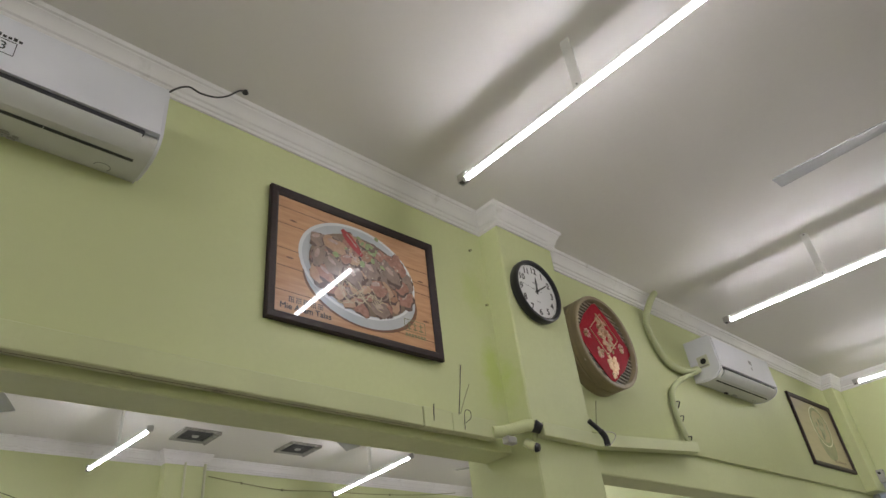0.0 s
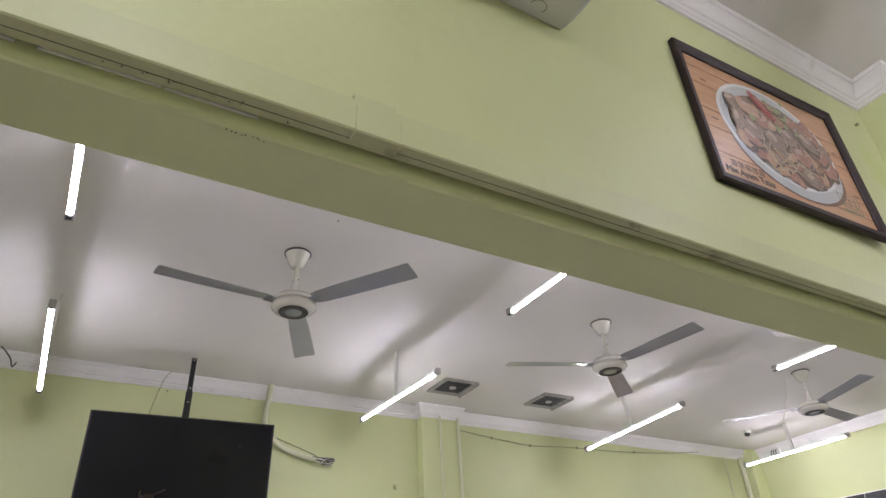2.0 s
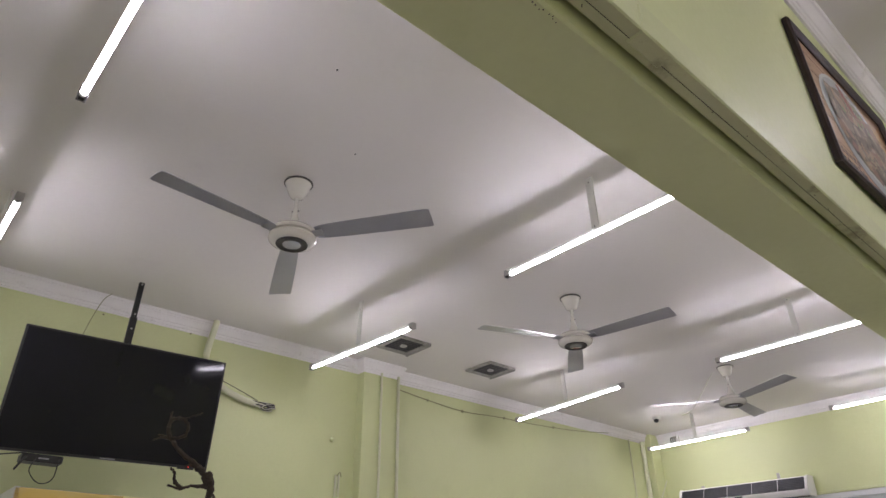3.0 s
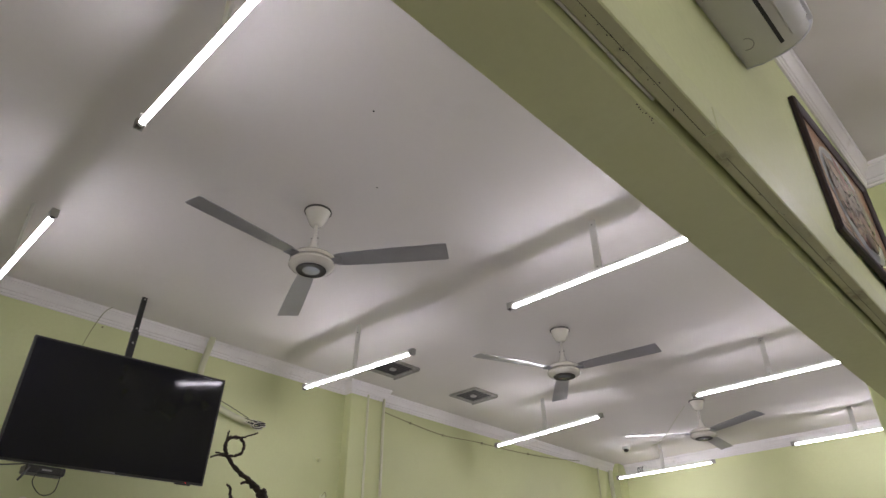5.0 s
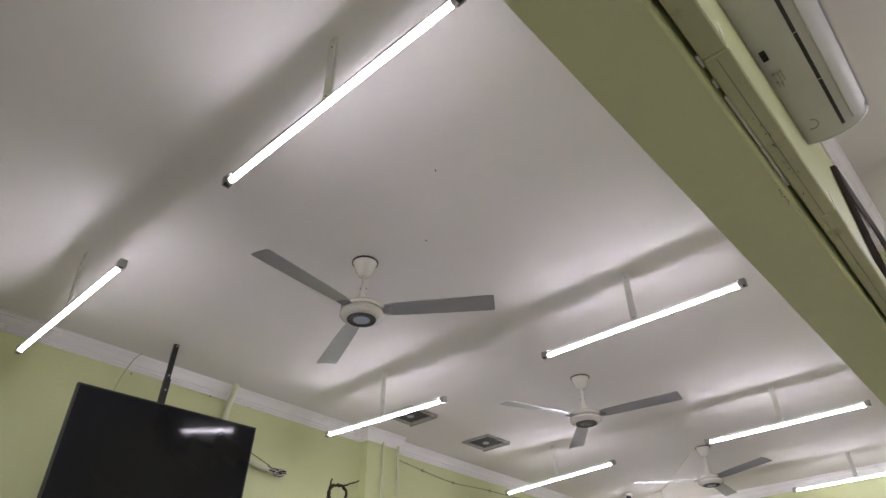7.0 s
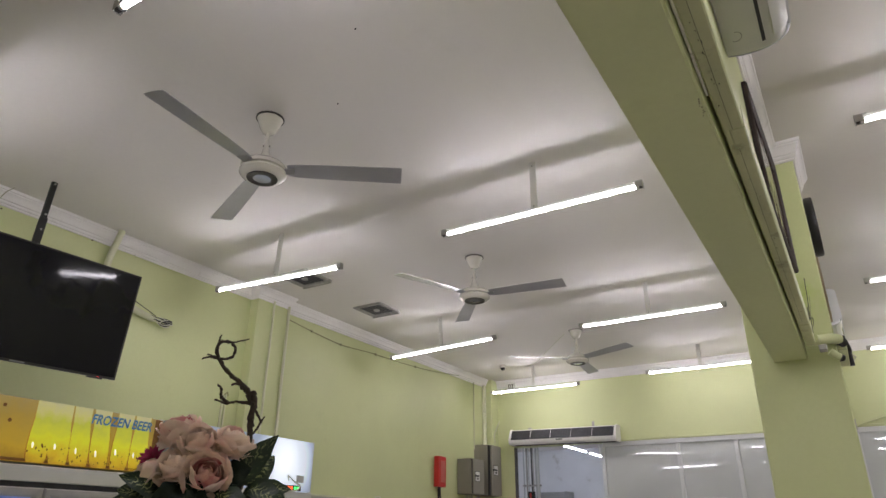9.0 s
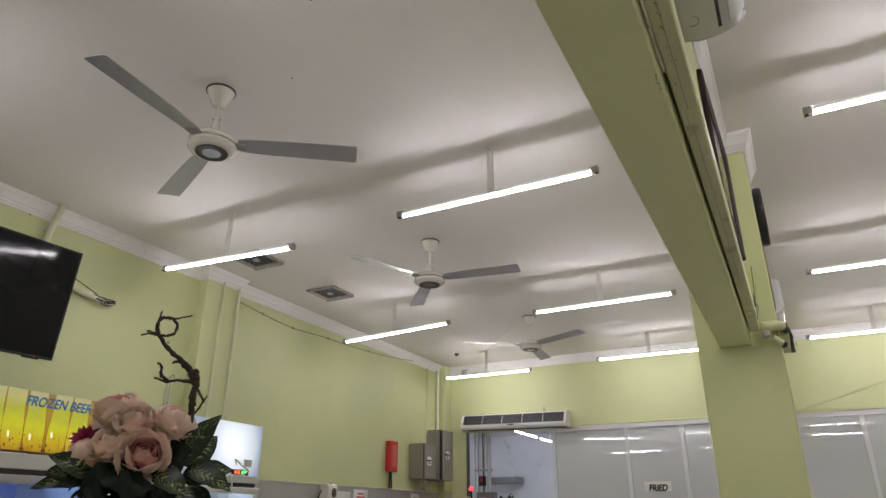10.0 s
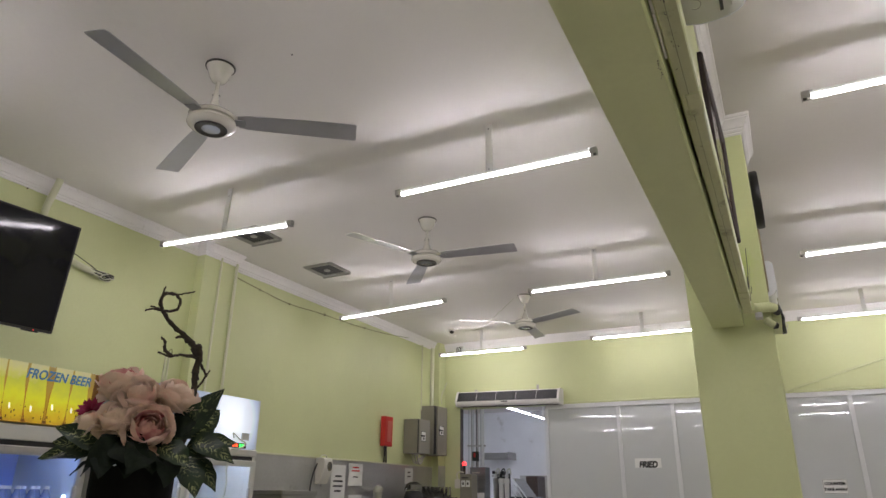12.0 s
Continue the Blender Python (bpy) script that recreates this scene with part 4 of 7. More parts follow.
def wall_clock(m):
    ob = thing("wall_clock", m, "round black-rimmed wall clock with a white face", "clock")
    part("rim", lathe(B(), [(0.150, 0.0), (0.163, 0.002), (0.168, 0.012), (0.168, 0.036), (0.164, 0.044), (0.157, 0.046), (0.149, 0.043), (0.147, 0.030), (0.146, 0.026), (0.10, 0.0255)], seg=48), BLACK, ob)
    part("clock_face", lathe(B(), [(0.1455, 0.0262), (0.1455, 0.0275), (0.002, 0.0276)], seg=48), CLOCK_FACE, ob, "white dial")
    for k in range(1, 13):
        a = radians(90 - 30 * k)
        letters("numeral", str(k), 0.046, (0.114 * math.cos(a), 0.114 * math.sin(a), 0.0285), INK, ob, 0.0003, bold=0.0012)
    bm = B()
    for k in range(60):
        a = radians(6 * k)
        box(bm, (0.139, -0.0006, 0.0278), (0.144, 0.0006, 0.0283), matrix=Matrix.Rotation(a, 4, "Z"))
    part("minute_marks", bm, INK, ob)
    bm = B()
    prism(bm, [(-0.016, -0.006), (0.06, -0.0055), (0.082, 0.0), (0.06, 0.0055), (-0.016, 0.006)], "z", 0.030, 0.031)
    bm.transform(Matrix.Rotation(radians(86), 4, "Z"))
    part("hour_pointer", bm, INK, ob)
    bm = B()
    prism(bm, [(-0.02, -0.0035), (0.085, -0.003), (0.108, 0.0), (0.085, 0.003), (-0.02, 0.0035)], "z", 0.032, 0.033)
    bm.transform(Matrix.Rotation(radians(33), 4, "Z"))
    part("minute_pointer", bm, INK, ob)
    bm = B()
    box(bm, (-0.03, -0.0007, 0.034), (0.115, 0.0007, 0.0346))
    rod(bm, (0, 0, 0.0282), (0, 0, 0.036), 0.006)
    bm.transform(Matrix.Rotation(radians(172), 4, "Z"))
    part("second_pointer", bm, INK, ob)
    bm = B()
    box(bm, (-0.022, 0.042, 0.0278), (0.022, 0.048, 0.0281))
    box(bm, (-0.014, -0.060, 0.0278), (0.014, -0.056, 0.0281))
    part("dial_mark", bm, STICKER, ob)
    return ob


wall_clock(facing_east(PX1 + 0.001, 2.270, 2.834))


def steamer_ornament(m):
    r = 0.262
    ob = thing("bamboo_steamer", m, "round bamboo steamer tray with red and gold paper", "ornament")
    part("rim", lathe(B(), [(r - 0.012, 0.001), (r + 0.002, 0.001), (r + 0.002, 0.060), (r - 0.004, 0.064), (r - 0.004, 0.070), (r + 0.003, 0.074), (r + 0.003, 0.128), (r - 0.002, 0.133), (r - 0.018, 0.133), (r - 0.021, 0.128), (r - 0.021, 0.098), (r - 0.034, 0.096)], seg=56), BAMBOO, ob, "tan bent bamboo rim")
    # near-black sheet: the shade between the slats, put into its colour
    part("back", lathe(B(), [(r - 0.024, 0.088), (r - 0.024, 0.0965), (0.002, 0.0965)], seg=40), GAP_SHADE, ob)
    for k in range(-10, 11):
        u = k * 0.0235
        half = math.sqrt(max(0.0, (r - 0.023) ** 2 - u * u))
        if half > 0.02:
            bm = B()
            box(bm, (u - 0.0055, -half, 0.098), (u + 0.0055, half, 0.109), 0.002)
            bm.transform(Matrix.Rotation(radians(84), 4, "Z"))
            part("slat", bm, BAMBOO_SLAT, ob)
    bm = B()
    box(bm, (-0.012, -0.235, 0.1075), (0.006, 0.235, 0.112), 0.002)
    bm.transform(Matrix.Translation((-0.12, 0.0, 0)) @ Matrix.Rotation(radians(-28), 4, "Z") @ Matrix.Diagonal((1, 0.8, 1, 1)))
    part("cross_slat", bm, BAMBOO_SLAT, ob)
    bm = B()
    prism(bm, [(0.012, -0.228), (0.132, -0.132), (0.226, -0.01), (0.214, 0.03), (0.118, 0.136), (-0.022, 0.230), (-0.058, 0.214), (-0.152, 0.120), (-0.234, 0.0), (-0.222, -0.04), (-0.128, -0.140), (-0.02, -0.224)], "z", 0.1135, 0.116)
    part("red_paper", bm, RED_PAPER, ob, "red diamond paper")
    bm = B()
    rnd = random.Random(2)
    state = random.getstate()
    random.seed(2)
    dull, bright = B(), B()
    for cx, cy, rr, n in ((-0.005, 0.125, 0.035, 9), (0.0, 0.08, 0.045, 12), (-0.04, 0.05, 0.03, 7), (0.025, 0.03, 0.055, 14), (0.04, -0.015, 0.045, 10), (-0.06, -0.075, 0.024, 7), (0.03, -0.11, 0.045, 14), (0.03, -0.155, 0.035, 10), (-0.165, 0.005, 0.016, 5), (0.14, 0.0, 0.018, 5)):
        for k in range(n):
            a, q = rnd.uniform(0, 6.3), rr * math.sqrt(rnd.random())
            blob(bright if cy < -0.09 else dull, cx + q * math.cos(a), cy + q * math.sin(a), 0.1162, rnd.uniform(0.009, 0.018), rnd.uniform(0.003, 0.009), 6, a, 1.4)
    bm.free()
    tagged(part("gold_plaque", bright, GOLD, ob, "bright gold foil plaque"), kind="stuff")
    tagged(part("gold_figure", dull, OLD_GOLD, ob, "dull embossed gold ornament"), kind="stuff")
    bm = B()
    for cx, cy in ((-0.155, 0.005), (0.145, 0.005), (-0.065, -0.085)):
        for j in range(8):
            a = radians(45 * j)
            blob(bm, cx + 0.020 * math.cos(a), cy + 0.020 * math.sin(a), 0.1162, 0.006, 0.002, 5, a, 1.9)
    tagged(part("paper_flowers", bm, PALE_PINK, ob, "pale pink cut-out flowers"), kind="stuff")
    bm = B()
    for k in range(4):
        a = radians(90 * k)
        sweep(bm, [(0.125 * math.cos(a), 0.045 + 0.125 * math.sin(a), 0.1175), (0.125 * math.cos(a + 1.57), 0.045 + 0.125 * math.sin(a + 1.57), 0.1175)], 0.002, 5)
    part("gold_line", bm, GOLD, ob)
    random.setstate(state)
    return ob


steamer_ornament(facing_east(HX1 + 0.001, 2.838, 2.712) @ pose(0, 0, 0, 0, 0, -4))


def air_conditioner(m, w, numbered):
    """A split unit: local x along the wall, y up from its underside, z out of the wall."""
    ob = thing("air_conditioner", m, "white wall-mounted split air conditioner, slightly aged", "air conditioner", "air conditioners")
    h = w / 2
    body = [(0.012, 0.0), (0.0, 0.045), (-0.002, 0.09), (0.002, 0.130), (0.014, 0.160), (0.034, 0.183), (0.052, 0.190), (0.062, 0.180), (0.27, 0.178), (0.288, 0.165), (0.292, 0.0)]
    bm = B()
    prism(bm, body, "x", -h + 0.012, h - 0.012)
    part("body", bm, AC_LOWER, ob)
    for sgn in (-1, 1):
        bm = B()
        a, b = sgn * (h - 0.012), sgn * h
        prism(bm, [(0.010, 0.0), (-0.002, 0.045), (-0.004, 0.09), (0.0, 0.132), (0.012, 0.163), (0.033, 0.188), (0.055, 0.199), (0.075, 0.203), (0.27, 0.197), (0.29, 0.172), (0.295, 0.0)], "x", min(a, b), max(a, b))
        bmesh.ops.bevel(bm, geom=[e for e in bm.edges if all(abs(v.co.x - b) < 1e-5 for v in e.verts)], offset=0.008, segments=2, affect="EDGES")
        part("end_cap", bm, AC_WHITE, ob)
    bm = B()
    prism(bm, [(0.062, 0.186), (0.064, 0.204), (0.262, 0.199), (0.284, 0.180), (0.288, 0.165), (0.26, 0.182)], "x", -h + 0.0125, h - 0.0125)
    part("front_panel", bm, AC_WHITE, ob, "smooth white front panel")
    part("air_slot", box(B(), (-h + 0.05, 0.044, 0.176), (h - 0.055, 0.0625, 0.1955)), DARK_GAP, ob, "dark air outlet slot")
    bm = B()
    prism(bm, [(0.0055, 0.1445), (0.002, 0.149), (0.013, 0.168), (0.031, 0.189), (0.045, 0.1965), (0.048, 0.190), (0.033, 0.181), (0.014, 0.160)], "x", -h + 0.055, h - 0.06)
    part("louvre", bm, AC_LOWER, ob)
    bm = B()
    prism(bm, [(0.001, 0.111), (-0.0024, 0.112), (-0.0008, 0.122), (0.003, 0.122)], "x", -h + 0.06, h - 0.052)
    part("lower_slot", bm, DARK_GAP, ob)
    for i in range(3):
        u = h - 0.30 - 0.22 * i
        part("slot_tick", box(B(), (u, -0.0036, 0.110), (u + 0.0015, 0.004, 0.123)), AC_LOWER, ob)
    bm = B()
    c = h - 0.115
    sweep(bm, [(c + 0.024 * math.cos(a), -0.0004, 0.040 + 0.018 * math.sin(a)) for a in [radians(-40 + 22 * i) for i in range(11)]], 0.0016, 5)
    part("access_mark", bm, STICKER, ob)
    for k, (u, wd, z0, z1) in enumerate(((-0.065, 0.012, 0.016, 0.032), (-0.049, 0.012, 0.016, 0.032), (-0.033, 0.006, 0.016, 0.032), (0.035, 0.045, 0.038, 0.043), (0.040, 0.03, 0.016, 0.024), (0.043, 0.04, 0.027, 0.034), (0.078, 0.022, 0.016, 0.022), (0.09, 0.016, 0.026, 0.032))):
        part("maker_print", box(B(), (h - 0.445 + u, -0.0032, z0), (h - 0.445 + u + wd, 0.004, z1)), INK if k < 3 else STICKER_PALE, ob)
    if numbered:
        bm = B()
        mitred_frame(bm, 0.062, 0.052, 0.0022, 0.0007)
        bm.transform(Matrix.Translation((h - 0.455, 0.150, 0.2030)))
        part("sticker_edge", bm, INK, ob)
        letters("number", "3", 0.042, (h - 0.455, 0.150, 0.2032), INK, ob, 0.0003)
        bm = B()
        for i in range(5):
            box(bm, (h - 0.475 + 0.013 * i, 0.183, 0.2016), (h - 0.466 + 0.013 * i, 0.196 if i in (0, 3) else 0.192, 0.2022))
        part("maker_mark", bm, INK, ob)
    else:
        bm = B()
        box(bm, (-h - 0.0012, 0.085, 0.060), (-h + 0.0004, 0.165, 0.135))
        badge = part("side_sticker", bm, STICKER_CREAM, ob, "pale sticker with a dark ring")
        bm = B()
        lathe(bm, [(0.020, 0), (0.020, 0.0016), (0.011, 0.0016), (0.011, 0.0006)], seg=20)
        lathe(bm, [(0.006, 0), (0.006, 0.0017), (0.001, 0.0017)], seg=12)
        bm.transform(pose(-h - 0.001, 0.128, 0.1, 0, -90, 0))
        part("ring_print", bm, INK, badge)
        part("print_line", box(B(), (-h - 0.0024, 0.092, 0.068), (-h - 0.001, 0.098, 0.128)), STICKER, badge)
        bm = B()
        box(bm, (0.06, 0.17, 0.2015), (0.10, 0.20, 0.2022))
        box(bm, (0.07, 0.13, 0.2022), (0.085, 0.15, 0.2028))
        part("maker_mark", bm, STICKER, ob)
    return ob


air_conditioner(facing_east(HX1 + 0.001, -0.013, 2.732), 0.872, True)
air_conditioner(facing_east(HX1 + 0.001, 4.465, 2.735), 0.87, False)


def bent_pipe(name, ctrl, r, mat, label, category="pipe", group="", ends=None):
    ob = thing(name, pose(0, 0, 0), label, category, group)
    part("run", sweep(B(), spline(ctrl, 8), r, 12), mat, ob)
    for tip, way in ends or ():
        bm = B()
        rod(bm, tip, [a + b for a, b in zip(tip, way)], r * 1.12, r * 0.8)
        part("end_sleeve", bm, BLACK, ob, "black tape at the end")
    return ob


def wire(ctrl, r=0.0025, mat=None, label="thin dark loose cable", n=8):
    ob = part("cable", sweep(B(), spline(ctrl, n), r, 6), mat or WIRE)
    return tagged(ob, label, "cable", "loose cables")


WX = HX1 + 0.002
bent_pipe("aircon_pipe", [(WX + 0.09, 3.660, CEIL - 0.01), (WX + 0.07, 3.590, 3.190), (WX + 0.024, 3.560, 3.070), (WX + 0.024, 3.580, 2.940), (WX + 0.024, 3.680, 2.810), (WX + 0.03, 3.860, 2.785), (WX + 0.05, 4.010, 2.820)], 0.022, PIPE_GREEN, "green painted wrapped pipe curving down to the air conditioner")
bent_pipe("drain_pipe", [(WX + 0.06, 4.015, 2.810), (WX + 0.03, 3.880, 2.755), (WX + 0.022, 3.720, 2.680), (WX + 0.020, 3.620, 2.600), (WX + 0.020, 3.595, 2.500), (WX + 0.022, 3.600, 2.400), (WX + 0.03, 3.630, 2.260)], 0.017, PIPE_GREEN, "green painted drain pipe with black ties")
for y, z in ((3.605, 2.53), (3.60, 2.44), (3.62, 2.32)):
    wire([(WX + 0.045, y - 0.02, z), (WX + 0.05, y + 0.01, z + 0.004), (WX + 0.03, y + 0.03, z - 0.012), (WX + 0.01, y + 0.034, z - 0.03)], 0.003, WIRE, "black plastic cable tie")
bent_pipe("elbow_pipe", [(-1.594, 1.930, 2.128), (-1.575, 1.97, 2.128), (-1.548, 2.015, 2.138), (-1.510, 2.050, 2.146), (-1.482, 2.070, 2.140)], 0.025, GREEN_TRIM, "green painted flexible pipe bent round the column", ends=(((-1.484, 2.068, 2.140), (0.016, 0.024, -0.016)),))
bent_pipe("pipe_stub", [(-1.535, 2.060, 2.086), (-1.515, 2.068, 2.068), (-1.495, 2.072, 2.054)], 0.018, GREEN_TRIM, "short green painted pipe stub", ends=(((-1.496, 2.072, 2.054), (0.014, 0.006, -0.004)),))
tagged(part("cable_clamp", box(B(), (-1.578, 1.965, 2.076), (-1.543, 2.020, 2.106), 0.004), HOLDER), "small grey cable clamp under the pipe", "clamp")
wire([(-1.583, 1.601, 2.125), (-1.581, 1.602, 2.160), (-1.580, 1.605, 2.190)], 0.0019, WIRE, "black cable tie on the trunking")
wire([(-1.582, 1.737, 2.168), (-1.575, 1.752, 2.270), (-1.570, 1.768, 2.380)], 0.0018, WIRE, "upright stiff cable tie end")
wire([(-1.580, 1.744, 2.172), (-1.572, 1.766, 2.230), (-1.566, 1.800, 2.300)], 0.0018, WIRE_GREEN, "slanting stiff cable tie end")
wire([(-1.583, 1.763, 2.112), (-1.581, 1.764, 2.150), (-1.577, 1.770, 2.188), (-1.572, 1.792, 2.186), (-1.575, 1.794, 2.160), (-1.582, 1.770, 2.140)], 0.0014, WIRE, "looped cable tie on the trunking")
bent_pipe("cable_end", [(PX1 + 0.047, 2.432, 2.205), (PX1 + 0.055, 2.468, 2.178), (PX1 + 0.05, 2.505, 2.166), (PX1 + 0.050, 2.530, 2.142), (PX1 + 0.052, 2.532, 2.105)], [0.011] * 16 + [0.014] * 17, BLACK, "black taped cable end on the trunking", "cable")
wire([(PX1 + 0.05, 2.478, 2.18), (PX1 + 0.048, 2.500, 2.24), (PX1 + 0.046, 2.530, 2.315)], 0.0020, WIRE_GREEN, "upright stiff cable tie end")
wire([(PX1 + 0.05, 2.50, 2.165), (PX1 + 0.075, 2.560, 2.160), (PX1 + 0.068, 2.585, 2.145), (PX1 + 0.05, 2.545, 2.10)], 0.003, PIPE_WHITE, "white loose cable loop")
wire([(-1.52, 0.415, 3.022), (-1.525, 0.455, 3.11), (-1.54, 0.51, 3.178), (-1.545, 0.56, 3.180), (-1.545, 0.617, 3.196), (-1.542, 0.66, 3.228), (-1.535, 0.697, 3.272), (-1.53, 0.722, 3.284)], 0.0035, WIRE, "black cable from the air conditioner to the ceiling")
tagged(part("ceiling_plug", rod(B(), (-1.53, 0.722, CEIL - 0.010), (-1.53, 0.722, CEIL + 0.004), 0.012, 0.008), WIRE), "small dark plug where the cable enters the ceiling", "plug", "ceiling plugs")
for y, z in ((2.051, 2.766), (1.99, 3.055), (2.66, 2.99)):
    tagged(part("wall_plug", rod(B(), (HX1 - 0.005, y, z), (HX1 + 0.012, y, z - 0.004), 0.006), WIRE_GREEN), "small painted wall plug", "plug")

# ---- television ----
TVX = -5.366


def television(m):
    ob = thing("television", m, "large black flat television hung from the ceiling, switched off", "television")
    w, h = 1.168, 0.676
    part("screen", box(B(), (-w / 2 + 0.008, -h / 2 + 0.014, 0.0), (w / 2 - 0.008, h / 2 - 0.008, 0.004)), SCREEN, ob, "black glossy screen")
    bm = B()
    mitred_frame(bm, w, h, 0.010, 0.008, -0.03)
    part("bezel", bm, BLACK, ob)
    part("back_cover", box(B(), (-w / 2 + 0.004, -h / 2 + 0.004, -0.045), (w / 2 - 0.004, h / 2 - 0.004, -0.001), 0.008), BLACK, ob)
    part("maker_mark", box(B(), (-0.04, -h / 2 + 0.003, 0.0065), (0.04, -h / 2 + 0.010, 0.0086)), STICKER, ob)
    part("standby_light", box(B(), (w / 2 - 0.117, -h / 2 + 0.002, 0.006), (w / 2 - 0.112, -h / 2 + 0.005, 0.0088)), RED_LED, ob, "small red standby light")
    part("sensor", box(B(), (w / 2 - 0.18, -h / 2 - 0.010, -0.005), (w / 2 - 0.08, -h / 2 + 0.001, 0.006), 0.003), BLACK, ob)
    bm = B()
    box(bm, (-0.004, h / 2 - 0.2, -0.295), (0.040, h / 2 + 0.24, -0.27), 0.002)
    box(bm, (0.001, h / 2 + 0.2, -0.30), (0.035, 3.296 - m.translation.z, -0.278), 0.002)
    box(bm, (-0.012, h / 2 - 0.2, -0.272), (0.048, h / 2 - 0.14, -0.07), 0.002)
    part("hanger_pole", bm, BLACK, ob, "black telescopic ceiling pole")
    for v in (h / 2 + 0.26, h / 2 + 0.16, 3.24 - m.translation.z):
        part("bolt", rod(B(), (0.018, v, -0.280), (0.018, v, -0.266), 0.006), STEEL, ob)
    part("wall_plate", box(B(), (-0.2, -0.2, -0.075), (0.2, 0.2, -0.045), 0.004), BLACK, ob)
    return ob


television(facing_east(TVX, 0.194, 2.434) @ pose(0, 0, 0, 7.05, -1.5, 0.9))
box_ob = thing("set_top_box", facing_east(TVX - 0.05, -0.13, 2.062), "small black set-top box under the television", "set-top box")
part("body", box(B(), (-0.10, -0.022, -0.05), (0.10, 0.019, 0.05), 0.005), BLACK, box_ob)
part("front_mark", box(B(), (-0.02, -0.006, 0.05), (0.03, 0.002, 0.0512)), STICKER, box_ob)
wire([(TVX, -0.22, 2.08), (TVX, -0.32, 2.06), (TVX, -0.40, 2.04), (TVX - 0.05, -0.44, 1.97), (TVX - 0.1, -0.43, 1.90)], 0.004)
wire([(TVX, -0.16, 2.065), (TVX + 0.01, -0.18, 1.99), (TVX, -0.12, 1.935), (TVX, -0.06, 1.96), (TVX, -0.05, 2.065)], 0.003)
wire([(TVX, -0.21, 2.065), (TVX + 0.01, -0.235, 2.02), (TVX, -0.25, 1.99)], 0.006)

# ---- west wall: pipes, cables ----
WW = XL + 0.002
bent_pipe("wall_hose", [(WW + 0.10, 0.868, CEIL - 0.005), (WW + 0.085, 0.862, 3.21), (WW + 0.03, 0.86, 3.08), (WW + 0.03, 0.86, 2.98), (WW + 0.03, 0.92, 2.88), (WW + 0.03, 1.02, 2.80), (WW + 0.03, 1.16, 2.75), (WW + 0.035, 1.30, 2.725)], 0.024, PIPE, "cream ribbed hose curving down the wall")
for k in range(4):
    wire([(WW + 0.05, 1.26, 2.72 + 0.008 * k), (WW + 0.06, 1.33, 2.70 + 0.012 * k), (WW + 0.06, 1.42, 2.705 + 0.01 * k), (WW + 0.05, 1.45, 2.725 + 0.005 * k), (WW + 0.05, 1.38, 2.745), (WW + 0.05, 1.27, 2.735)], 0.0035, WIRE if k % 2 else PIPE_WHITE, "bundle of loose cable ends at the hose")
for k in range(4):
    ring = [(WW + 0.05 + 0.008 * k, 1.385 + (0.062 - 0.008 * k) * math.cos(a), 2.712 + (0.030 - 0.004 * k) * math.sin(a + 0.3 * k)) for a in [radians(40 * i) for i in range(9)]]
    wire([(WW + 0.045, 1.29, 2.725), *ring], 0.0038, WIRE if k % 2 else PIPE_WHITE, "coiled loose cable end at the hose")
wire([(WW + 0.02, 0.92, 2.89), (WW + 0.055, 1.0, 2.845), (WW + 0.05, 1.15, 2.80), (WW + 0.05, 1.3, 2.75)], 0.003)
wire([(WW + 0.10, 0.10, CEIL - 0.01), (WW + 0.09, 0.06, 3.22), (WW + 0.03, 0.03, 3.1), (WW + 0.02, 0.0, 2.95)], 0.003, WIRE_GREEN)
wire([(WW + 0.11, -1.015, CEIL - 0.004), (WW + 0.12, -0.985, 3.25), (WW + 0.09, -0.945, 3.21), (WW + 0.05, -0.925, 3.17), (WW + 0.06, -0.905, 3.20)], 0.005)
bent_pipe("conduit", [(LPX + 0.012, 2.432, CEIL - 0.09), (LPX + 0.012, 2.432, 2.0), (LPX + 0.012, 2.432, 0.3)], 0.010, PIPE, "thin cream conduit on the pilaster", "conduit", "wall conduits")
bent_pipe("conduit", [(LPX + 0.014, 2.62, CEIL - 0.09), (LPX + 0.014, 2.62, 2.0), (LPX + 0.014, 2.62, 0.3)], 0.013, PIPE, "cream conduit at the pilaster's edge", "conduit", "wall conduits")
bent_pipe("conduit", [(WW + 0.01, 2.075, 2.29), (WW + 0.01, 2.075, 1.6), (WW + 0.01, 2.075, 0.5)], 0.009, PIPE, "thin cream conduit on the wall", "conduit", "wall conduits")
bent_pipe("conduit", [(WW + 0.01, 2.105, 2.29), (WW + 0.01, 2.105, 1.6), (WW + 0.01, 2.105, 0.5)], 0.009, PIPE, "thin cream conduit on the wall", "conduit", "wall conduits")
wire([(WW + 0.02, 2.075, 2.28), (WW + 0.03, 2.10, 2.31), (WW + 0.02, 2.12, 2.28)], 0.004, WIRE_GREEN)
tagged(part("wall_bracket", rod(B(), (WW, 2.02, 2.565), (WW + 0.03, 2.02, 2.56), 0.02, 0.012), GREEN_TRIM), "small round painted wall bracket", "bracket")
wire([(WW + 0.012, 2.70, 3.115), (WW + 0.012, 3.05, 3.08), (WW + 0.012, 3.5, 3.05), (WW + 0.014, 4.0, 3.075), (WW + 0.012, 4.6, 3.09), (WW + 0.012, 5.3, 3.13), (WW + 0.014, 5.95, 3.20)], 0.0045, WIRE_GREEN, "painted cable sagging along the wall")
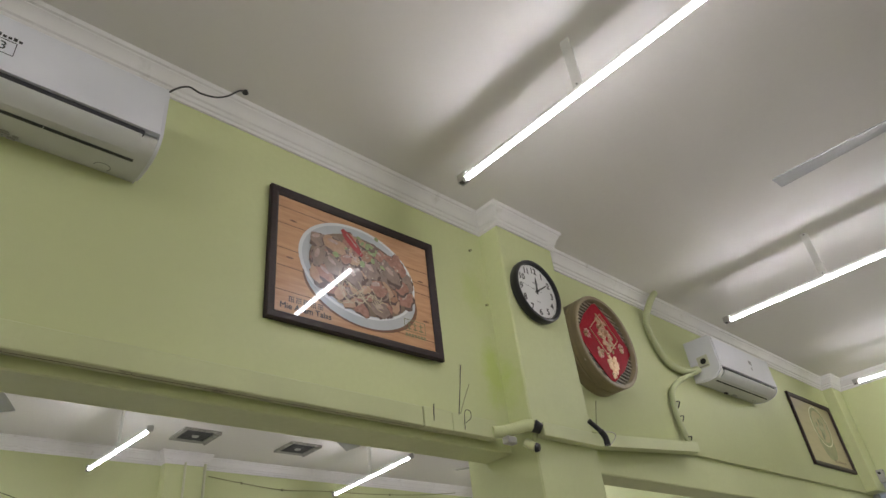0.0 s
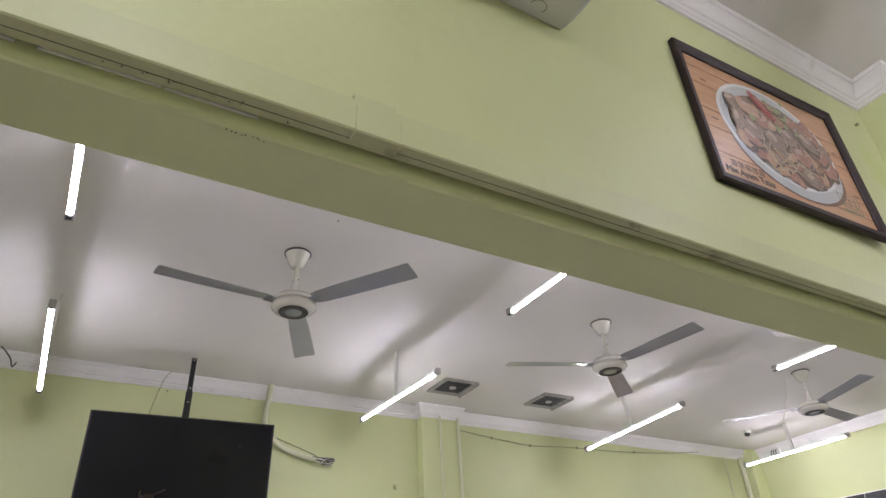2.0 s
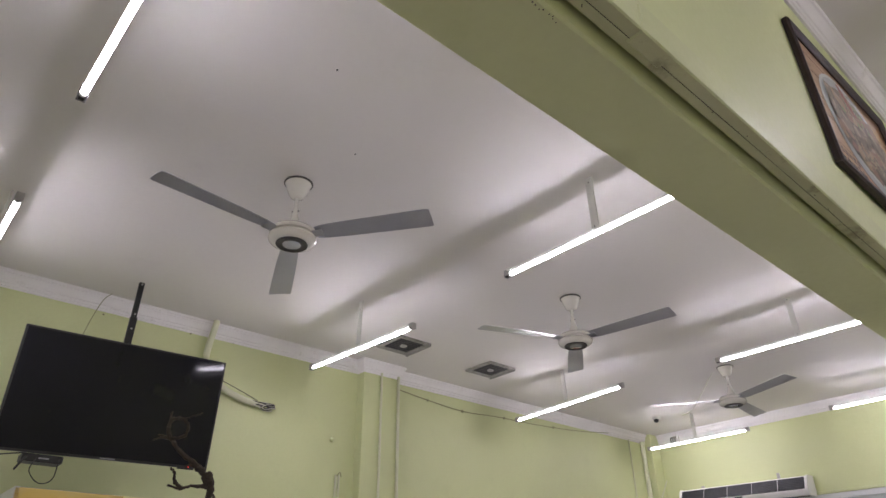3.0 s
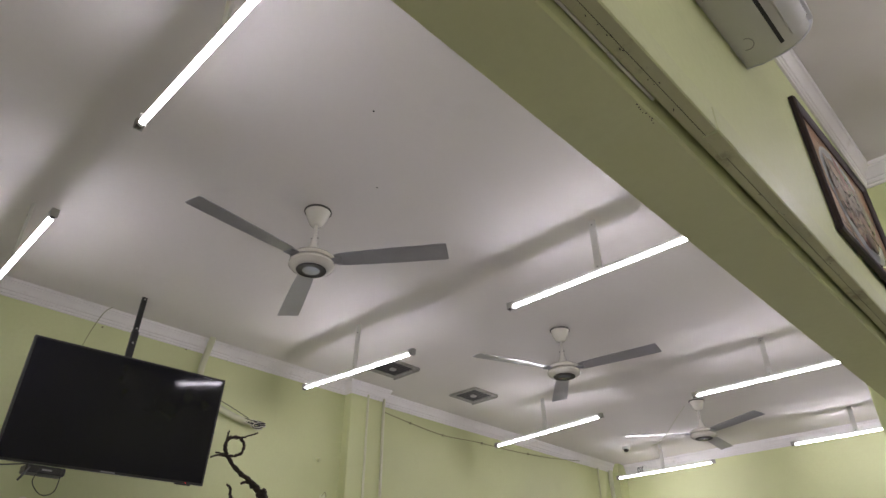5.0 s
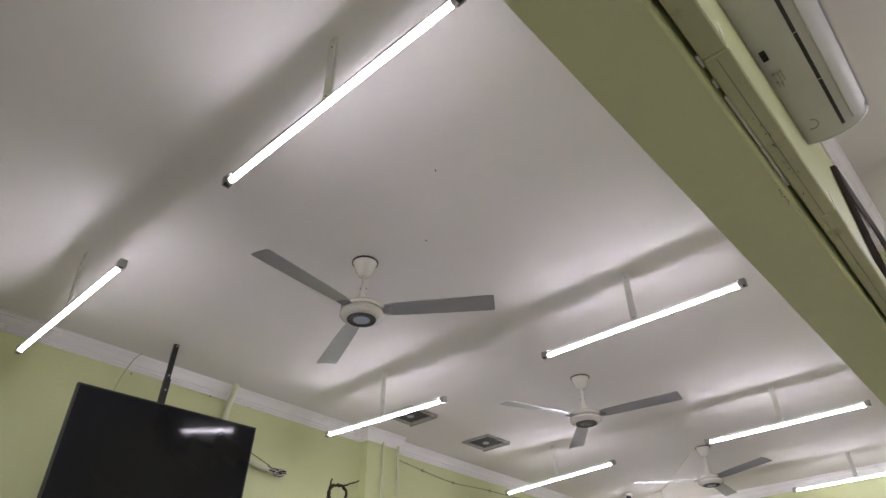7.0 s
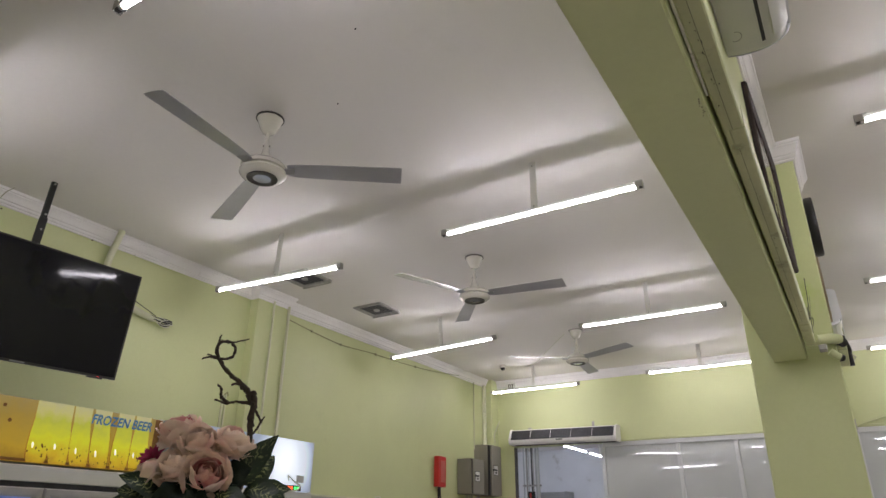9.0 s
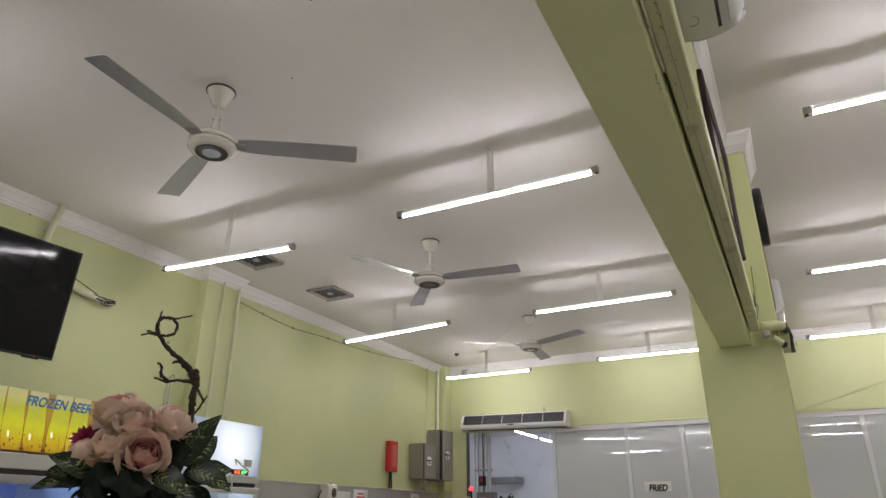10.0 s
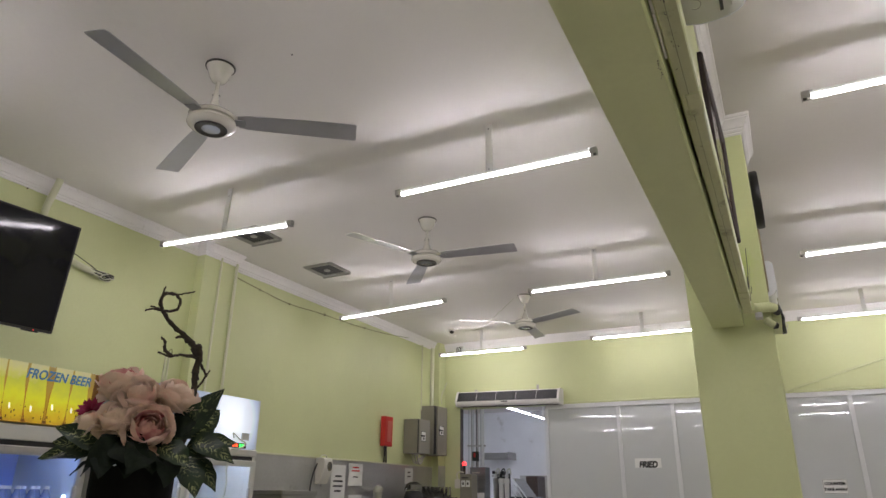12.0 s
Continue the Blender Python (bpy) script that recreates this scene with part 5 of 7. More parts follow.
for y, z in ((3.05, 3.08), (3.5, 3.05), (4.1, 3.08), (4.9, 3.105)):
    tagged(part("cable_clip", box(B(), (WW, y - 0.008, z - 0.01), (WW + 0.02, y + 0.008, z + 0.012), 0.002), WIRE_GREEN), "small painted cable clip", "clip", "cable clips")
structure("pilaster_northwest", box(B(), (XL - 0.01, 6.72, 0), (XL + 0.10, YF, CEIL), 0.004), GREEN, "pale green corner pilaster", "pilaster")
bent_pipe("conduit", [(WW + 0.012, 6.36, CEIL - 0.1), (WW + 0.012, 6.36, 2.6), (WW + 0.012, 6.36, 2.29)], 0.008, PIPE, "thin cream conduit above the cabinets", "conduit", "wall conduits")
bent_pipe("conduit", [(WW + 0.03, 6.63, CEIL - 0.1), (WW + 0.03, 6.63, 2.6), (WW + 0.03, 6.63, 2.33)], 0.028, PIPE, "thick cream conduit above the cabinets", "conduit", "wall conduits")
for y, z in ((0.10, 3.15), (0.72, 3.166), (1.06, 3.175)):
    tagged(part("nail", rod(B(), (WW - 0.004, y, z), (WW + 0.008, y, z), 0.0045), RUSTY), "small rusty nail in the wall", "nail", "wall nails")


# ---- ceiling fittings ----
def ceiling_vent():
    ob = thing("ceiling_vent", pose(0, 0, 0), "square ceiling extractor fan with a dark grille", "vent", "ceiling vents")
    bm = B()
    mitred_frame(bm, 0.33, 0.33, 0.045, 0.018)
    bm.transform(pose(0, 0, 0, 180, 0, 0))
    part("frame", bm, VENT_GREY, ob, "dusty grey plastic frame")
    part("well", box(B(), (-0.122, -0.122, -0.006), (0.122, 0.122, -0.001)), DARK_GAP, ob)
    for k in range(7):
        u = -0.102 + 0.034 * k
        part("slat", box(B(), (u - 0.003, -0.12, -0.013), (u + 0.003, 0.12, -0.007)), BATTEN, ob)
    part("hub", lathe(B(), [(0.03, -0.007), (0.03, -0.018), (0.02, -0.021), (0.003, -0.021)], seg=20), HOLDER, ob, "grey round hub")
    part("lip", box(B(), (-0.165, 0.150, -0.028), (0.165, 0.168, -0.001), 0.004), VENT_GREY, ob)
    return ob


vent = ceiling_vent()
vent.matrix_basis = pose(-5.312, 3.300, CEIL)
copy_thing(vent, pose(-5.330, 2.285, CEIL))
dome = thing("dome_camera", pose(-5.30, 6.05, CEIL), "small white ceiling dome camera with a dark lens", "camera")
part("base", lathe(B(), [(0.045, 0), (0.047, -0.02), (0.043, -0.032), (0.03, -0.035), (0.003, -0.036)], seg=24), WHITE, dome)
bm = B()
bmesh.ops.create_uvsphere(bm, u_segments=16, v_segments=10, radius=0.031, matrix=Matrix.Translation((0.004, -0.014, -0.036)))
part("lens_ball", bm, BLACK, dome, "dark lens ball")
junction = thing("junction_box", pose(-5.58, YF - 0.03, 3.19), "small open junction box with dark cable ends", "junction box")
part("box", box(B(), (-0.06, -0.02, -0.05), (0.06, 0.029, 0.05), 0.004), WHITE, junction)
for k in range(3):
    part("cable_end", sweep(B(), spline([(-0.03 + 0.03 * k, -0.02, 0.03), (-0.035 + 0.03 * k, -0.045, 0.0), (-0.03 + 0.028 * k, -0.03, -0.05)], 5), 0.006, 6), WIRE, junction)
wire([(-5.05, 6.21, CEIL - 0.005), (-4.8, 6.0, CEIL - 0.02), (-4.4, 5.5, CEIL - 0.006), (-4.0, 4.95, CEIL - 0.03)], 0.005, PIPE_WHITE, "white cable along the ceiling to the fan")
for x, y in ((-3.025, 0.103), (-3.446, 0.485)):
    tagged(part("ceiling_plug", rod(B(), (x, y, CEIL - 0.004), (x, y, CEIL + 0.004), 0.004), WIRE), "tiny dark plug in the ceiling", "plug", "ceiling plugs")


# ---- north wall: kitchen front ----
def partition(x0, x1, mullions, name, lean):
    ob = thing(name, pose(0, YF, 0), "grey-white glazed kitchen partition in a white aluminium frame", "partition", "kitchen partitions")
    part("top_rail", box(B(), (x0, -0.005, 2.29), (x1, 0.055, 2.345), 0.003), ALU, ob)
    part("bottom_rail", box(B(), (x0, -0.005, 1.13), (x1, 0.055, 1.19), 0.003), ALU, ob)
    part("lower_panel", box(B(), (x0, 0.0, 0.0), (x1, 0.045, 1.13)), STEEL_WALL, ob)
    xs = [x0, *mullions, x1]
    for x in xs:
        part("mullion", box(B(), (x - 0.024, -0.006, 1.19), (x + 0.024, 0.054, 2.29), 0.003), ALU, ob)
    for a, b in zip(xs, xs[1:]):
        part("pane", box(B(), (a + 0.022, 0.012, 1.185), (b - 0.022, 0.03, 2.295), matrix=Matrix.Translation((0, 0.02, 1.74)) @ Matrix.Rotation(radians(lean), 4, "X") @ Matrix.Translation((0, -0.02, -1.74))), PANEL, ob)
    return ob


partition(-4.33, -1.63, [-3.385, -2.722, -2.06], "partition", -0.80)
partition(-1.50, 3.0, [-0.85, -0.2, 0.45, 1.1, 1.75, 2.4], "partition", 0.45)
for k, (x0, x1, s) in enumerate(((-4.08, HX0, 0), (HX1, XR, 0))):
    structure("trim_%d" % (k + 1), box(B(), (x0, YF - 0.016, 2.345), (x1, YF - 0.0005, 2.372), 0.003), GREEN_TRIM, "green painted strip above the partition", "trim")
sign = thing("sign", facing_south(-3.075, YF + 0.0105, 1.580), "white paper sign with black letters on the partition", "sign", "signs")
part("sheet", box(B(), (-0.155, -0.075, 0), (0.155, 0.075, 0.0012)), PAPER, sign)
letters("writing", "FRIED", 0.100, (0, 0, 0.0022), INK, sign, 0.0004, 0.2, bold=0.0055, squeeze=0.84)
sign = thing("sign", facing_south(-1.145, YF + 0.0105, 1.345), "white plate with black letters on the partition", "sign", "signs")
part("plate", box(B(), (-0.118, -0.075, 0), (0.118, 0.075, 0.0012), 0.0005), PAPER, sign)
bm = B()
mitred_frame(bm, 0.228, 0.142, 0.003, 0.0003)
bm.transform(Matrix.Translation((0, 0, 0.0016)))
part("border", bm, INK, sign)
letters("writing", "COUNTER", 0.040, (0, 0.028, 0.0026), INK, sign, 0.0004, bold=0.0028, squeeze=1.05)
letters("writing", "TAKE AWAY", 0.038, (0, -0.03, 0.0026), INK, sign, 0.0004, bold=0.0028, squeeze=1.0)


def air_curtain(m):
    w = 1.46
    ob = thing("air_curtain", m, "long white air curtain above the kitchen doorway", "air curtain")
    bm = B()
    prism(bm, [(0.0, 0.0), (0.0, 0.17), (0.035, 0.2), (0.06, 0.205), (0.175, 0.155), (0.195, 0.13), (0.195, 0.0)], "x", -w / 2, w / 2)
    part("body", bm, WHITE, ob)
    for sgn in (-1, 1):
        a, b = sgn * w / 2, sgn * (w / 2 + 0.018)
        bm = B()
        prism(bm, [(-0.005, 0.0), (-0.005, 0.175), (0.035, 0.208), (0.066, 0.212), (0.18, 0.162), (0.202, 0.135), (0.202, 0.0)], "x", min(a, b), max(a, b))
        part("end_cap", bm, WHITE, ob)
    n = 5
    tilt = Matrix.Translation((0, 0.122, 0.181)) @ Matrix.Rotation(radians(-23.5), 4, "X")
    for k in range(n):
        u0 = -w / 2 + 0.012 + k * (w - 0.024) / n + 0.004
        u1 = -w / 2 + 0.012 + (k + 1) * (w - 0.024) / n - 0.004
        part("intake", box(B(), (u0, -0.068, -0.004), (u1, 0.063, 0.0045), matrix=tilt), DARK_GAP, ob, "dark intake grille")
        for j in range(6):
            v = -0.05 + 0.019 * j
            part("slat", box(B(), (u0, v - 0.0010, 0.0042), (u1, v + 0.0010, 0.0075), matrix=tilt), BLACK, ob)
    part("maker_mark", box(B(), (-0.06, 0.035, 0.2035), (0.03, 0.05, 0.2055)), INK, ob)
    part("outlet", box(B(), (-w / 2 + 0.03, -0.003, 0.03), (w / 2 - 0.03, 0.001, 0.1)), DARK_GAP, ob)
    return ob


air_curtain(facing_south(-4.828, YF - 0.001, 2.352) @ pose(0, 0, 0, 0, 0, -1.0))
for x, w, z in ((-5.34, 0.022, 2.60), (-4.43, 0.016, 2.62)):
    tagged(part("hanger_strap", box(B(), (x - w, YF - 0.012, 2.52), (x + w, YF, z), 0.002), STEEL), "grey metal hanger strap above the air curtain", "strap", "hanger straps")
tagged(part("cable_tray", box(B(), (-5.46, YF - 0.12, 2.532), (-5.21, YF - 0.03, 2.552), 0.003), HOLDER), "small grey tray on the air curtain", "tray")
wire([(-5.80, YF - 0.02, 2.72), (-5.81, YF - 0.1, 2.60), (-5.80, YF - 0.19, 2.50), (-5.78, YF - 0.205, 2.40)], 0.006, PIPE_WHITE, "white cable down to the air curtain")
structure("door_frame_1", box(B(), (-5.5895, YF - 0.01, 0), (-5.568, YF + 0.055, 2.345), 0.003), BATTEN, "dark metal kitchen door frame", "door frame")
ob = thing("wall_board", pose(0, YF - 0.001, 0), "green painted sloping board on the far wall", "board")
bm = B()
prism(bm, [(-1.50, 2.345), (-0.1, 2.765), (-0.1, 2.79), (-1.515, 2.367)], "y", -0.03, 0.0)
part("edge", bm, GREEN_TRIM, ob)
bm = B()
prism(bm, [(-1.47, 2.374), (1.2, 2.374), (1.2, 3.10), (-0.1, 2.75)], "y", -0.012, 0.0)
part("panel", bm, GREEN, ob)
ob = thing("socket_box", pose(-1.51, YF - 0.03, 2.38), "small dark junction piece at the column's edge", "junction box")
part("box", box(B(), (-0.03, -0.02, -0.06), (0.03, 0.029, 0.05), 0.004), HOLDER, ob)
part("knob", rod(B(), (0, -0.035, 0.02), (0, -0.02, 0.02), 0.012), WIRE, ob)


def steel_cabinet(m, w, h, d, group, label, ajar=0.0):
    ob = thing("electric_cabinet", m, label, "electric cabinet", group)
    part("body", box(B(), (0, 0, 0), (w, h, d), 0.004), BOX_GREY, ob)
    part("door_gap", box(B(), (0.006, 0.006, d - 0.002), (w - 0.006, h - 0.006, d + 0.010)), BLACK if ajar else DARK_GAP, ob)
    part("door", box(B(), (0.010 + ajar, 0.004, d + 0.010), (w - 0.004, h - 0.004, d + 0.024 + 0.3 * ajar), 0.004), BOX_GREY, ob)
    part("latch_rim", box(B(), (0.055 + ajar, h * 0.5 - 0.062, d + 0.0242), (0.175 + ajar, h * 0.5 + 0.062, d + 0.0265 + 0.3 * ajar), 0.002), DARK_GAP, ob)
    part("handle_plate", box(B(), (0.061 + ajar, h * 0.5 - 0.056, d + 0.0250), (0.169 + ajar, h * 0.5 + 0.056, d + 0.029 + 0.3 * ajar), 0.002), PAPER, ob, "pale latch plate")
    part("latch", box(B(), (0.040 + ajar, h * 0.5 - 0.008, d + 0.029), (0.125 + ajar, h * 0.5 + 0.012, d + 0.046 + 0.3 * ajar), 0.004), BLACK, ob)
    part("latch", rod(B(), (0.105 + ajar, h * 0.5 - 0.03, d + 0.0285), (0.105 + ajar, h * 0.5 - 0.03, d + 0.040 + 0.3 * ajar), 0.012), BLACK, ob)
    return ob


steel_cabinet(facing_east(WW, 5.93, 1.70), 0.30, 0.425, 0.205, "electric cabinets", "grey-beige steel switch cabinet on the wall")
steel_cabinet(facing_east(WW, 6.37, 1.70), 0.33, 0.64, 0.205, "electric cabinets", "taller grey-beige steel switch cabinet with its door ajar", 0.042)
for k in range(3):
    wire([(WW + 0.10, 6.0 + 0.06 * k, 1.705), (WW + 0.10, 6.02 + 0.07 * k, 1.62 - 0.01 * k), (WW + 0.07, 6.15 + 0.06 * k, 1.585), (WW + 0.05, 6.27 + 0.05 * k, 1.65), (WW + 0.06, 6.42, 1.705)], 0.009, HOLDER, "grey cable loop under the cabinets")
ob = thing("alarm_box", facing_east(WW, 5.37, 1.757), "narrow red alarm box with a faded pink label", "alarm box")
part("body", box(B(), (0, 0, 0), (0.175, 0.35, 0.07), 0.005), RED, ob)
part("label_plate", box(B(), (0.05, 0.05, 0.0705), (0.145, 0.30, 0.073), 0.001), PALE_RED, ob)
for k in range(2):
    wire([(WW + 0.03, 5.43 + 0.035 * k, 1.76), (WW + 0.03, 5.435 + 0.04 * k, 1.66), (WW + 0.025, 5.44 + 0.05 * k, 1.57)], 0.010, BLACK, "black cable under the red box")

# ---- serving side below the west wall ----
structure("wall_sheet", box(B(), (XL + 0.0005, 2.70, 0.85), (XL + 0.008, 6.715, 1.555)), STEEL_WALL, "stainless steel sheet on the wall behind the counter", "wall covering")
structure("wall_sheet_2", box(B(), (XL + 0.1005, 6.725, 0.85), (XL + 0.107, YF, 1.58)), STEEL_WALL, "stainless steel sheet on the corner pilaster", "wall covering")
structure("trim_3", box(B(), (XL + 0.0005, 2.70, 1.555), (XL + 0.018, 6.715, 1.572), 0.002), PIPE, "pale ledge strip above the steel sheet", "trim")
ob = thing("counter", pose(0, 0, 0), "stainless steel serving counter along the wall", "counter")
part("worktop", box(B(), (XL + 0.01, 2.75, 0.86), (XL + 0.72, 6.55, 0.90), 0.004), STEEL, ob)
part("front_panel", box(B(), (XL + 0.62, 2.78, 0.1), (XL + 0.66, 6.52, 0.86)), STEEL, ob)
part("side_panel", box(B(), (XL + 0.05, 2.78, 0.0), (XL + 0.66, 2.81, 0.86)), STEEL, ob)
ob = thing("steel_tank", pose(-5.72, 3.42, 0.90), "low stainless steel tank on the counter", "tank")
part("body", box(B(), (-0.2, -0.24, 0), (0.2, 0.24, 0.30), 0.006), STEEL, ob)
part("lid", box(B(), (-0.21, -0.25, 0.30), (0.21, 0.25, 0.34), 0.006), STEEL, ob)
ob = thing("dispenser", facing_east(WW + 0.01, 4.21, 1.335), "cream wall dispenser with a grey window", "dispenser")
bm = B()
prism(bm, [(-0.03, 0.0), (-0.03, 0.05), (0.02, 0.075), (0.10, 0.112), (0.20, 0.112), (0.225, 0.09), (0.225, 0.0)], "x", -0.075, 0.075)
bmesh.ops.bevel(bm, geom=bm.edges[:], offset=0.006, segments=2, affect="EDGES")
part("body", bm, CREAM, ob)
bm = B()
lathe(bm, [(0.040, 0.0), (0.040, 0.010), (0.034, 0.014), (0.002, 0.016)], seg=24)
bm.transform(Matrix.Translation((0.018, 0.145, 0.106)) @ Matrix.Diagonal((1.0, 1.15, 1, 1)))
part("window", bm, DARK_GLASS, ob, "smoky brown level window")
part("nozzle", rod(B(), (0.0, -0.03, 0.03), (0.0, -0.055, 0.03), 0.012, 0.008), HOLDER, ob)
wire([(WW + 0.03, 4.15, 1.52), (WW + 0.03, 4.09, 1.42), (WW + 0.03, 4.05, 1.25), (WW + 0.03, 4.07, 1.0)], 0.008)
wire([(WW + 0.05, 4.14, 1.55), (WW + 0.05, 4.18, 1.585), (WW + 0.05, 4.25, 1.59), (WW + 0.04, 4.28, 1.56)], 0.006, PIPE_WHITE)


def notice(y, z, w, h, rows, red=False):
    ob = thing("notice", facing_east(WW + 0.009, y, z), "white paper notice with printed lines on the steel sheet", "notice", "notices")
    part("sheet", box(B(), (-w / 2, -h / 2, 0), (w / 2, h / 2, 0.0012)), PAPER, ob)
    for k, (v, hw, hh) in enumerate(rows):
        part("writing_bar", box(B(), (-hw * 0.85, v - hh * 0.7, 0.0012), (hw * 0.85, v + hh * 0.7, 0.0018)), RED if red and k < 2 else INK, ob)


notice(4.55, 1.275, 0.26, 0.46, [(0.115, 0.07, 0.013), (0.065, 0.10, 0.013), (0.015, 0.10, 0.013), (-0.035, 0.07, 0.013), (-0.135, 0.07, 0.003)])
notice(4.875, 1.415, 0.28, 0.235, [(0.075, 0.07, 0.011), (0.040, 0.09, 0.011), (-0.025, 0.06, 0.008)], True)
notice(6.08, 1.43, 0.20, 0.19, [(0.045, 0.04, 0.010), (-0.005, 0.05, 0.010)])
notice(4.89, 1.125, 0.26, 0.15, [(0.03, 0.07, 0.010)])


def tumbler():
    ob = thing("drinking_glass", pose(0, 0, 0), "clear drinking glass upside down on a tray", "glass", "drinking glasses")
    part("bowl", lathe(B(), [(0.036, 0), (0.034, 0.004), (0.028, 0.12), (0.026, 0.125), (0.003, 0.125)], seg=14), CLEAR, ob)
    return ob


rack = thing("glass_rack", pose(-5.60, 6.13, 0.90), "dark raised tray for drinking glasses", "rack")
part("tray", box(B(), (-0.15, -0.42, 0.25), (0.15, 0.42, 0.28), 0.005), BLACK, rack)
for a, b in ((-0.13, -0.40), (0.13, -0.40), (-0.13, 0.40), (0.13, 0.40)):
    part("leg", rod(B(), (a, b, 0), (a, b, 0.252), 0.012), STEEL, rack)
first = tumbler()
first.matrix_basis = pose(-5.53, 5.80, 1.18)
for k in range(1, 14):
    copy_thing(first, pose(-5.53 - 0.10 * (k // 7), 5.80 + 0.108 * (k % 7), 1.18))
ob = thing("thermos_jug", pose(-5.55, 5.56, 0.90), "rounded dark jug with a clear lid", "jug")
part("body", lathe(B(), [(0.11, 0), (0.125, 0.03), (0.125, 0.25), (0.10, 0.33), (0.07, 0.36), (0.003, 0.362)], seg=24), BLACK, ob)
part("lid", lathe(B(), [(0.10, 0.34), (0.11, 0.36), (0.10, 0.42), (0.05, 0.45), (0.003, 0.452)], seg=24), CLEAR, ob)
ob = thing("steel_shaker", pose(-5.60, 4.87, 0.90), "small stainless steel pot with a domed lid", "pot")
part("body", lathe(B(), [(0.05, 0), (0.055, 0.01), (0.055, 0.34), (0.05, 0.345), (0.003, 0.345)], seg=20), STEEL, ob)
part("lid", lathe(B(), [(0.055, 0.345), (0.052, 0.37), (0.03, 0.40), (0.01, 0.41), (0.003, 0.412)], seg=20), STEEL, ob)

# ---- kitchen beyond the doorway ----
structure("wall_kitchen", box(B(), (XL - 2.6, YF + 5.6, 0), (XR + 0.2, YF + 5.8, 2.96)), KITCHEN_WALL, "white painted kitchen wall", "wall")
structure("wall_kitchen_2", box(B(), (XL - 2.6, YF + 0.15, 0), (XL - 2.4, YF + 5.6, 2.96)), KITCHEN_WALL, "white painted kitchen side wall", "wall")
structure("wall_kitchen_3", box(B(), (XL - 2.6, YF + 0.02, 0), (XL - 0.2, YF + 0.15, 2.96)), KITCHEN_WALL, "white painted kitchen wall beside the doorway", "wall")
structure("ceiling_kitchen", box(B(), (XL - 2.6, YF + 0.151, 2.96), (XR + 0.2, YF + 5.8, 3.1)), CEILING, "white painted lower kitchen ceiling", "ceiling")
for k, (x, y, r) in enumerate(((-5.645, 7.32, 0.008), (-5.612, 7.35, 0.011), (-5.572, 7.32, 0.008), (-5.540, 7.36, 0.010), (-5.505, 7.33, 0.008), (-5.474, 7.36, 0.012), (-5.432, 7.34, 0.020))):
    ob = thing("riser_pipe", pose(x, y, 0), "upright grey steel pipe behind the doorway", "pipe", "riser pipes")
    part("run", rod(B(), (0, 0, 0), (0, 0, 2.96), r, seg=12), (PIPE_GREY, STEEL, PIPE_GREY, BATTEN, STEEL, PIPE_GREY, ALU)[k], ob)
    part("bracket", box(B(), (-r - 0.012, -0.012, 1.86), (r + 0.012, 0.03, 1.885), 0.003), HOLDER, ob)
ob = thing("isolator_box", pose(-5.52, 7.29, 1.66), "small dark red isolator box on the riser pipes", "isolator box")
part("body", box(B(), (-0.045, -0.04, 0.0), (0.045, 0.02, 0.13), 0.006), BLACK, ob)
part("lever", box(B(), (-0.012, -0.055, 0.05), (0.012, -0.04, 0.11), 0.003), RED, ob, "red lever")
ob = thing("control_cabinet", pose(-5.40, 6.78, 0), "grey steel control unit with sockets", "control unit")
part("body", box(B(), (-0.085, -0.09, 0), (0.085, 0.10, 1.47), 0.006), BOX_GREY, ob)
for k in range(2):
    socket = part("socket_plate", box(B(), (-0.062 + 0.068 * k, -0.1, 1.31), (-0.006 + 0.068 * k, -0.089, 1.39), 0.004), PAPER, ob)
    part("socket_hole", box(B(), (-0.046 + 0.068 * k, -0.103, 1.335), (-0.022 + 0.068 * k, -0.0995, 1.365), 0.001), BLACK, socket)
part("label_strip", box(B(), (-0.06, -0.0935, 1.415), (0.03, -0.0895, 1.432)), INK, ob)
part("outlet_box", box(B(), (-0.165, -0.09, 1.29), (-0.086, -0.03, 1.405), 0.005), CREAM, ob)
wire([(-5.53, 6.72, 1.40), (-5.54, 6.71, 1.46), (-5.50, 6.71, 1.50), (-5.45, 6.74, 1.49)], 0.010, PIPE_WHITE, "white looped cable on the control unit")
ob = thing("warning_lamp", pose(-5.454, 6.76, 1.468), "small red signal lamp glowing on a black stem", "signal lamp")
part("stem", rod(B(), (0, 0, 0), (0, 0, 0.11), 0.018), BLACK, ob)
bm = B()
bmesh.ops.create_uvsphere(bm, u_segments=16, v_segments=10, radius=0.030, matrix=Matrix.Translation((0, 0, 0.135)))
part("bulb", bm, RED_LED, ob, "glowing red bulb")
ob = thing("steel_fridge", pose(-5.42, 7.22, 0), "narrow dark steel appliance in the kitchen", "appliance")
part("body", box(B(), (-0.120, -0.1, 0), (0.115, 0.07, 1.573), 0.006), STEEL_BLUE, ob)
part("maker_mark", box(B(), (-0.08, -0.103, 1.49), (0.03, -0.1, 1.51)), STICKER_PALE, ob)
part("panel", box(B(), (-0.07, -0.106, 1.02), (0.10, -0.1, 1.24), 0.002), PAPER, ob, "white paper sheet")
part("handle", rod(B(), (-0.095, -0.115, 1.15), (-0.095, -0.115, 1.44), 0.008), STEEL, ob)
ob = thing("wall_shelf", pose(-7.27, 12.30, 1.96), "stainless steel tray shelf on the kitchen wall", "shelf")
bm = B()
prism(bm, [(-0.28, -0.05), (-0.27, -0.05), (-0.02, 0.10), (0.24, 0.10), (0.24, 0.11), (-0.03, 0.11)], "x", -0.30, 0.36)
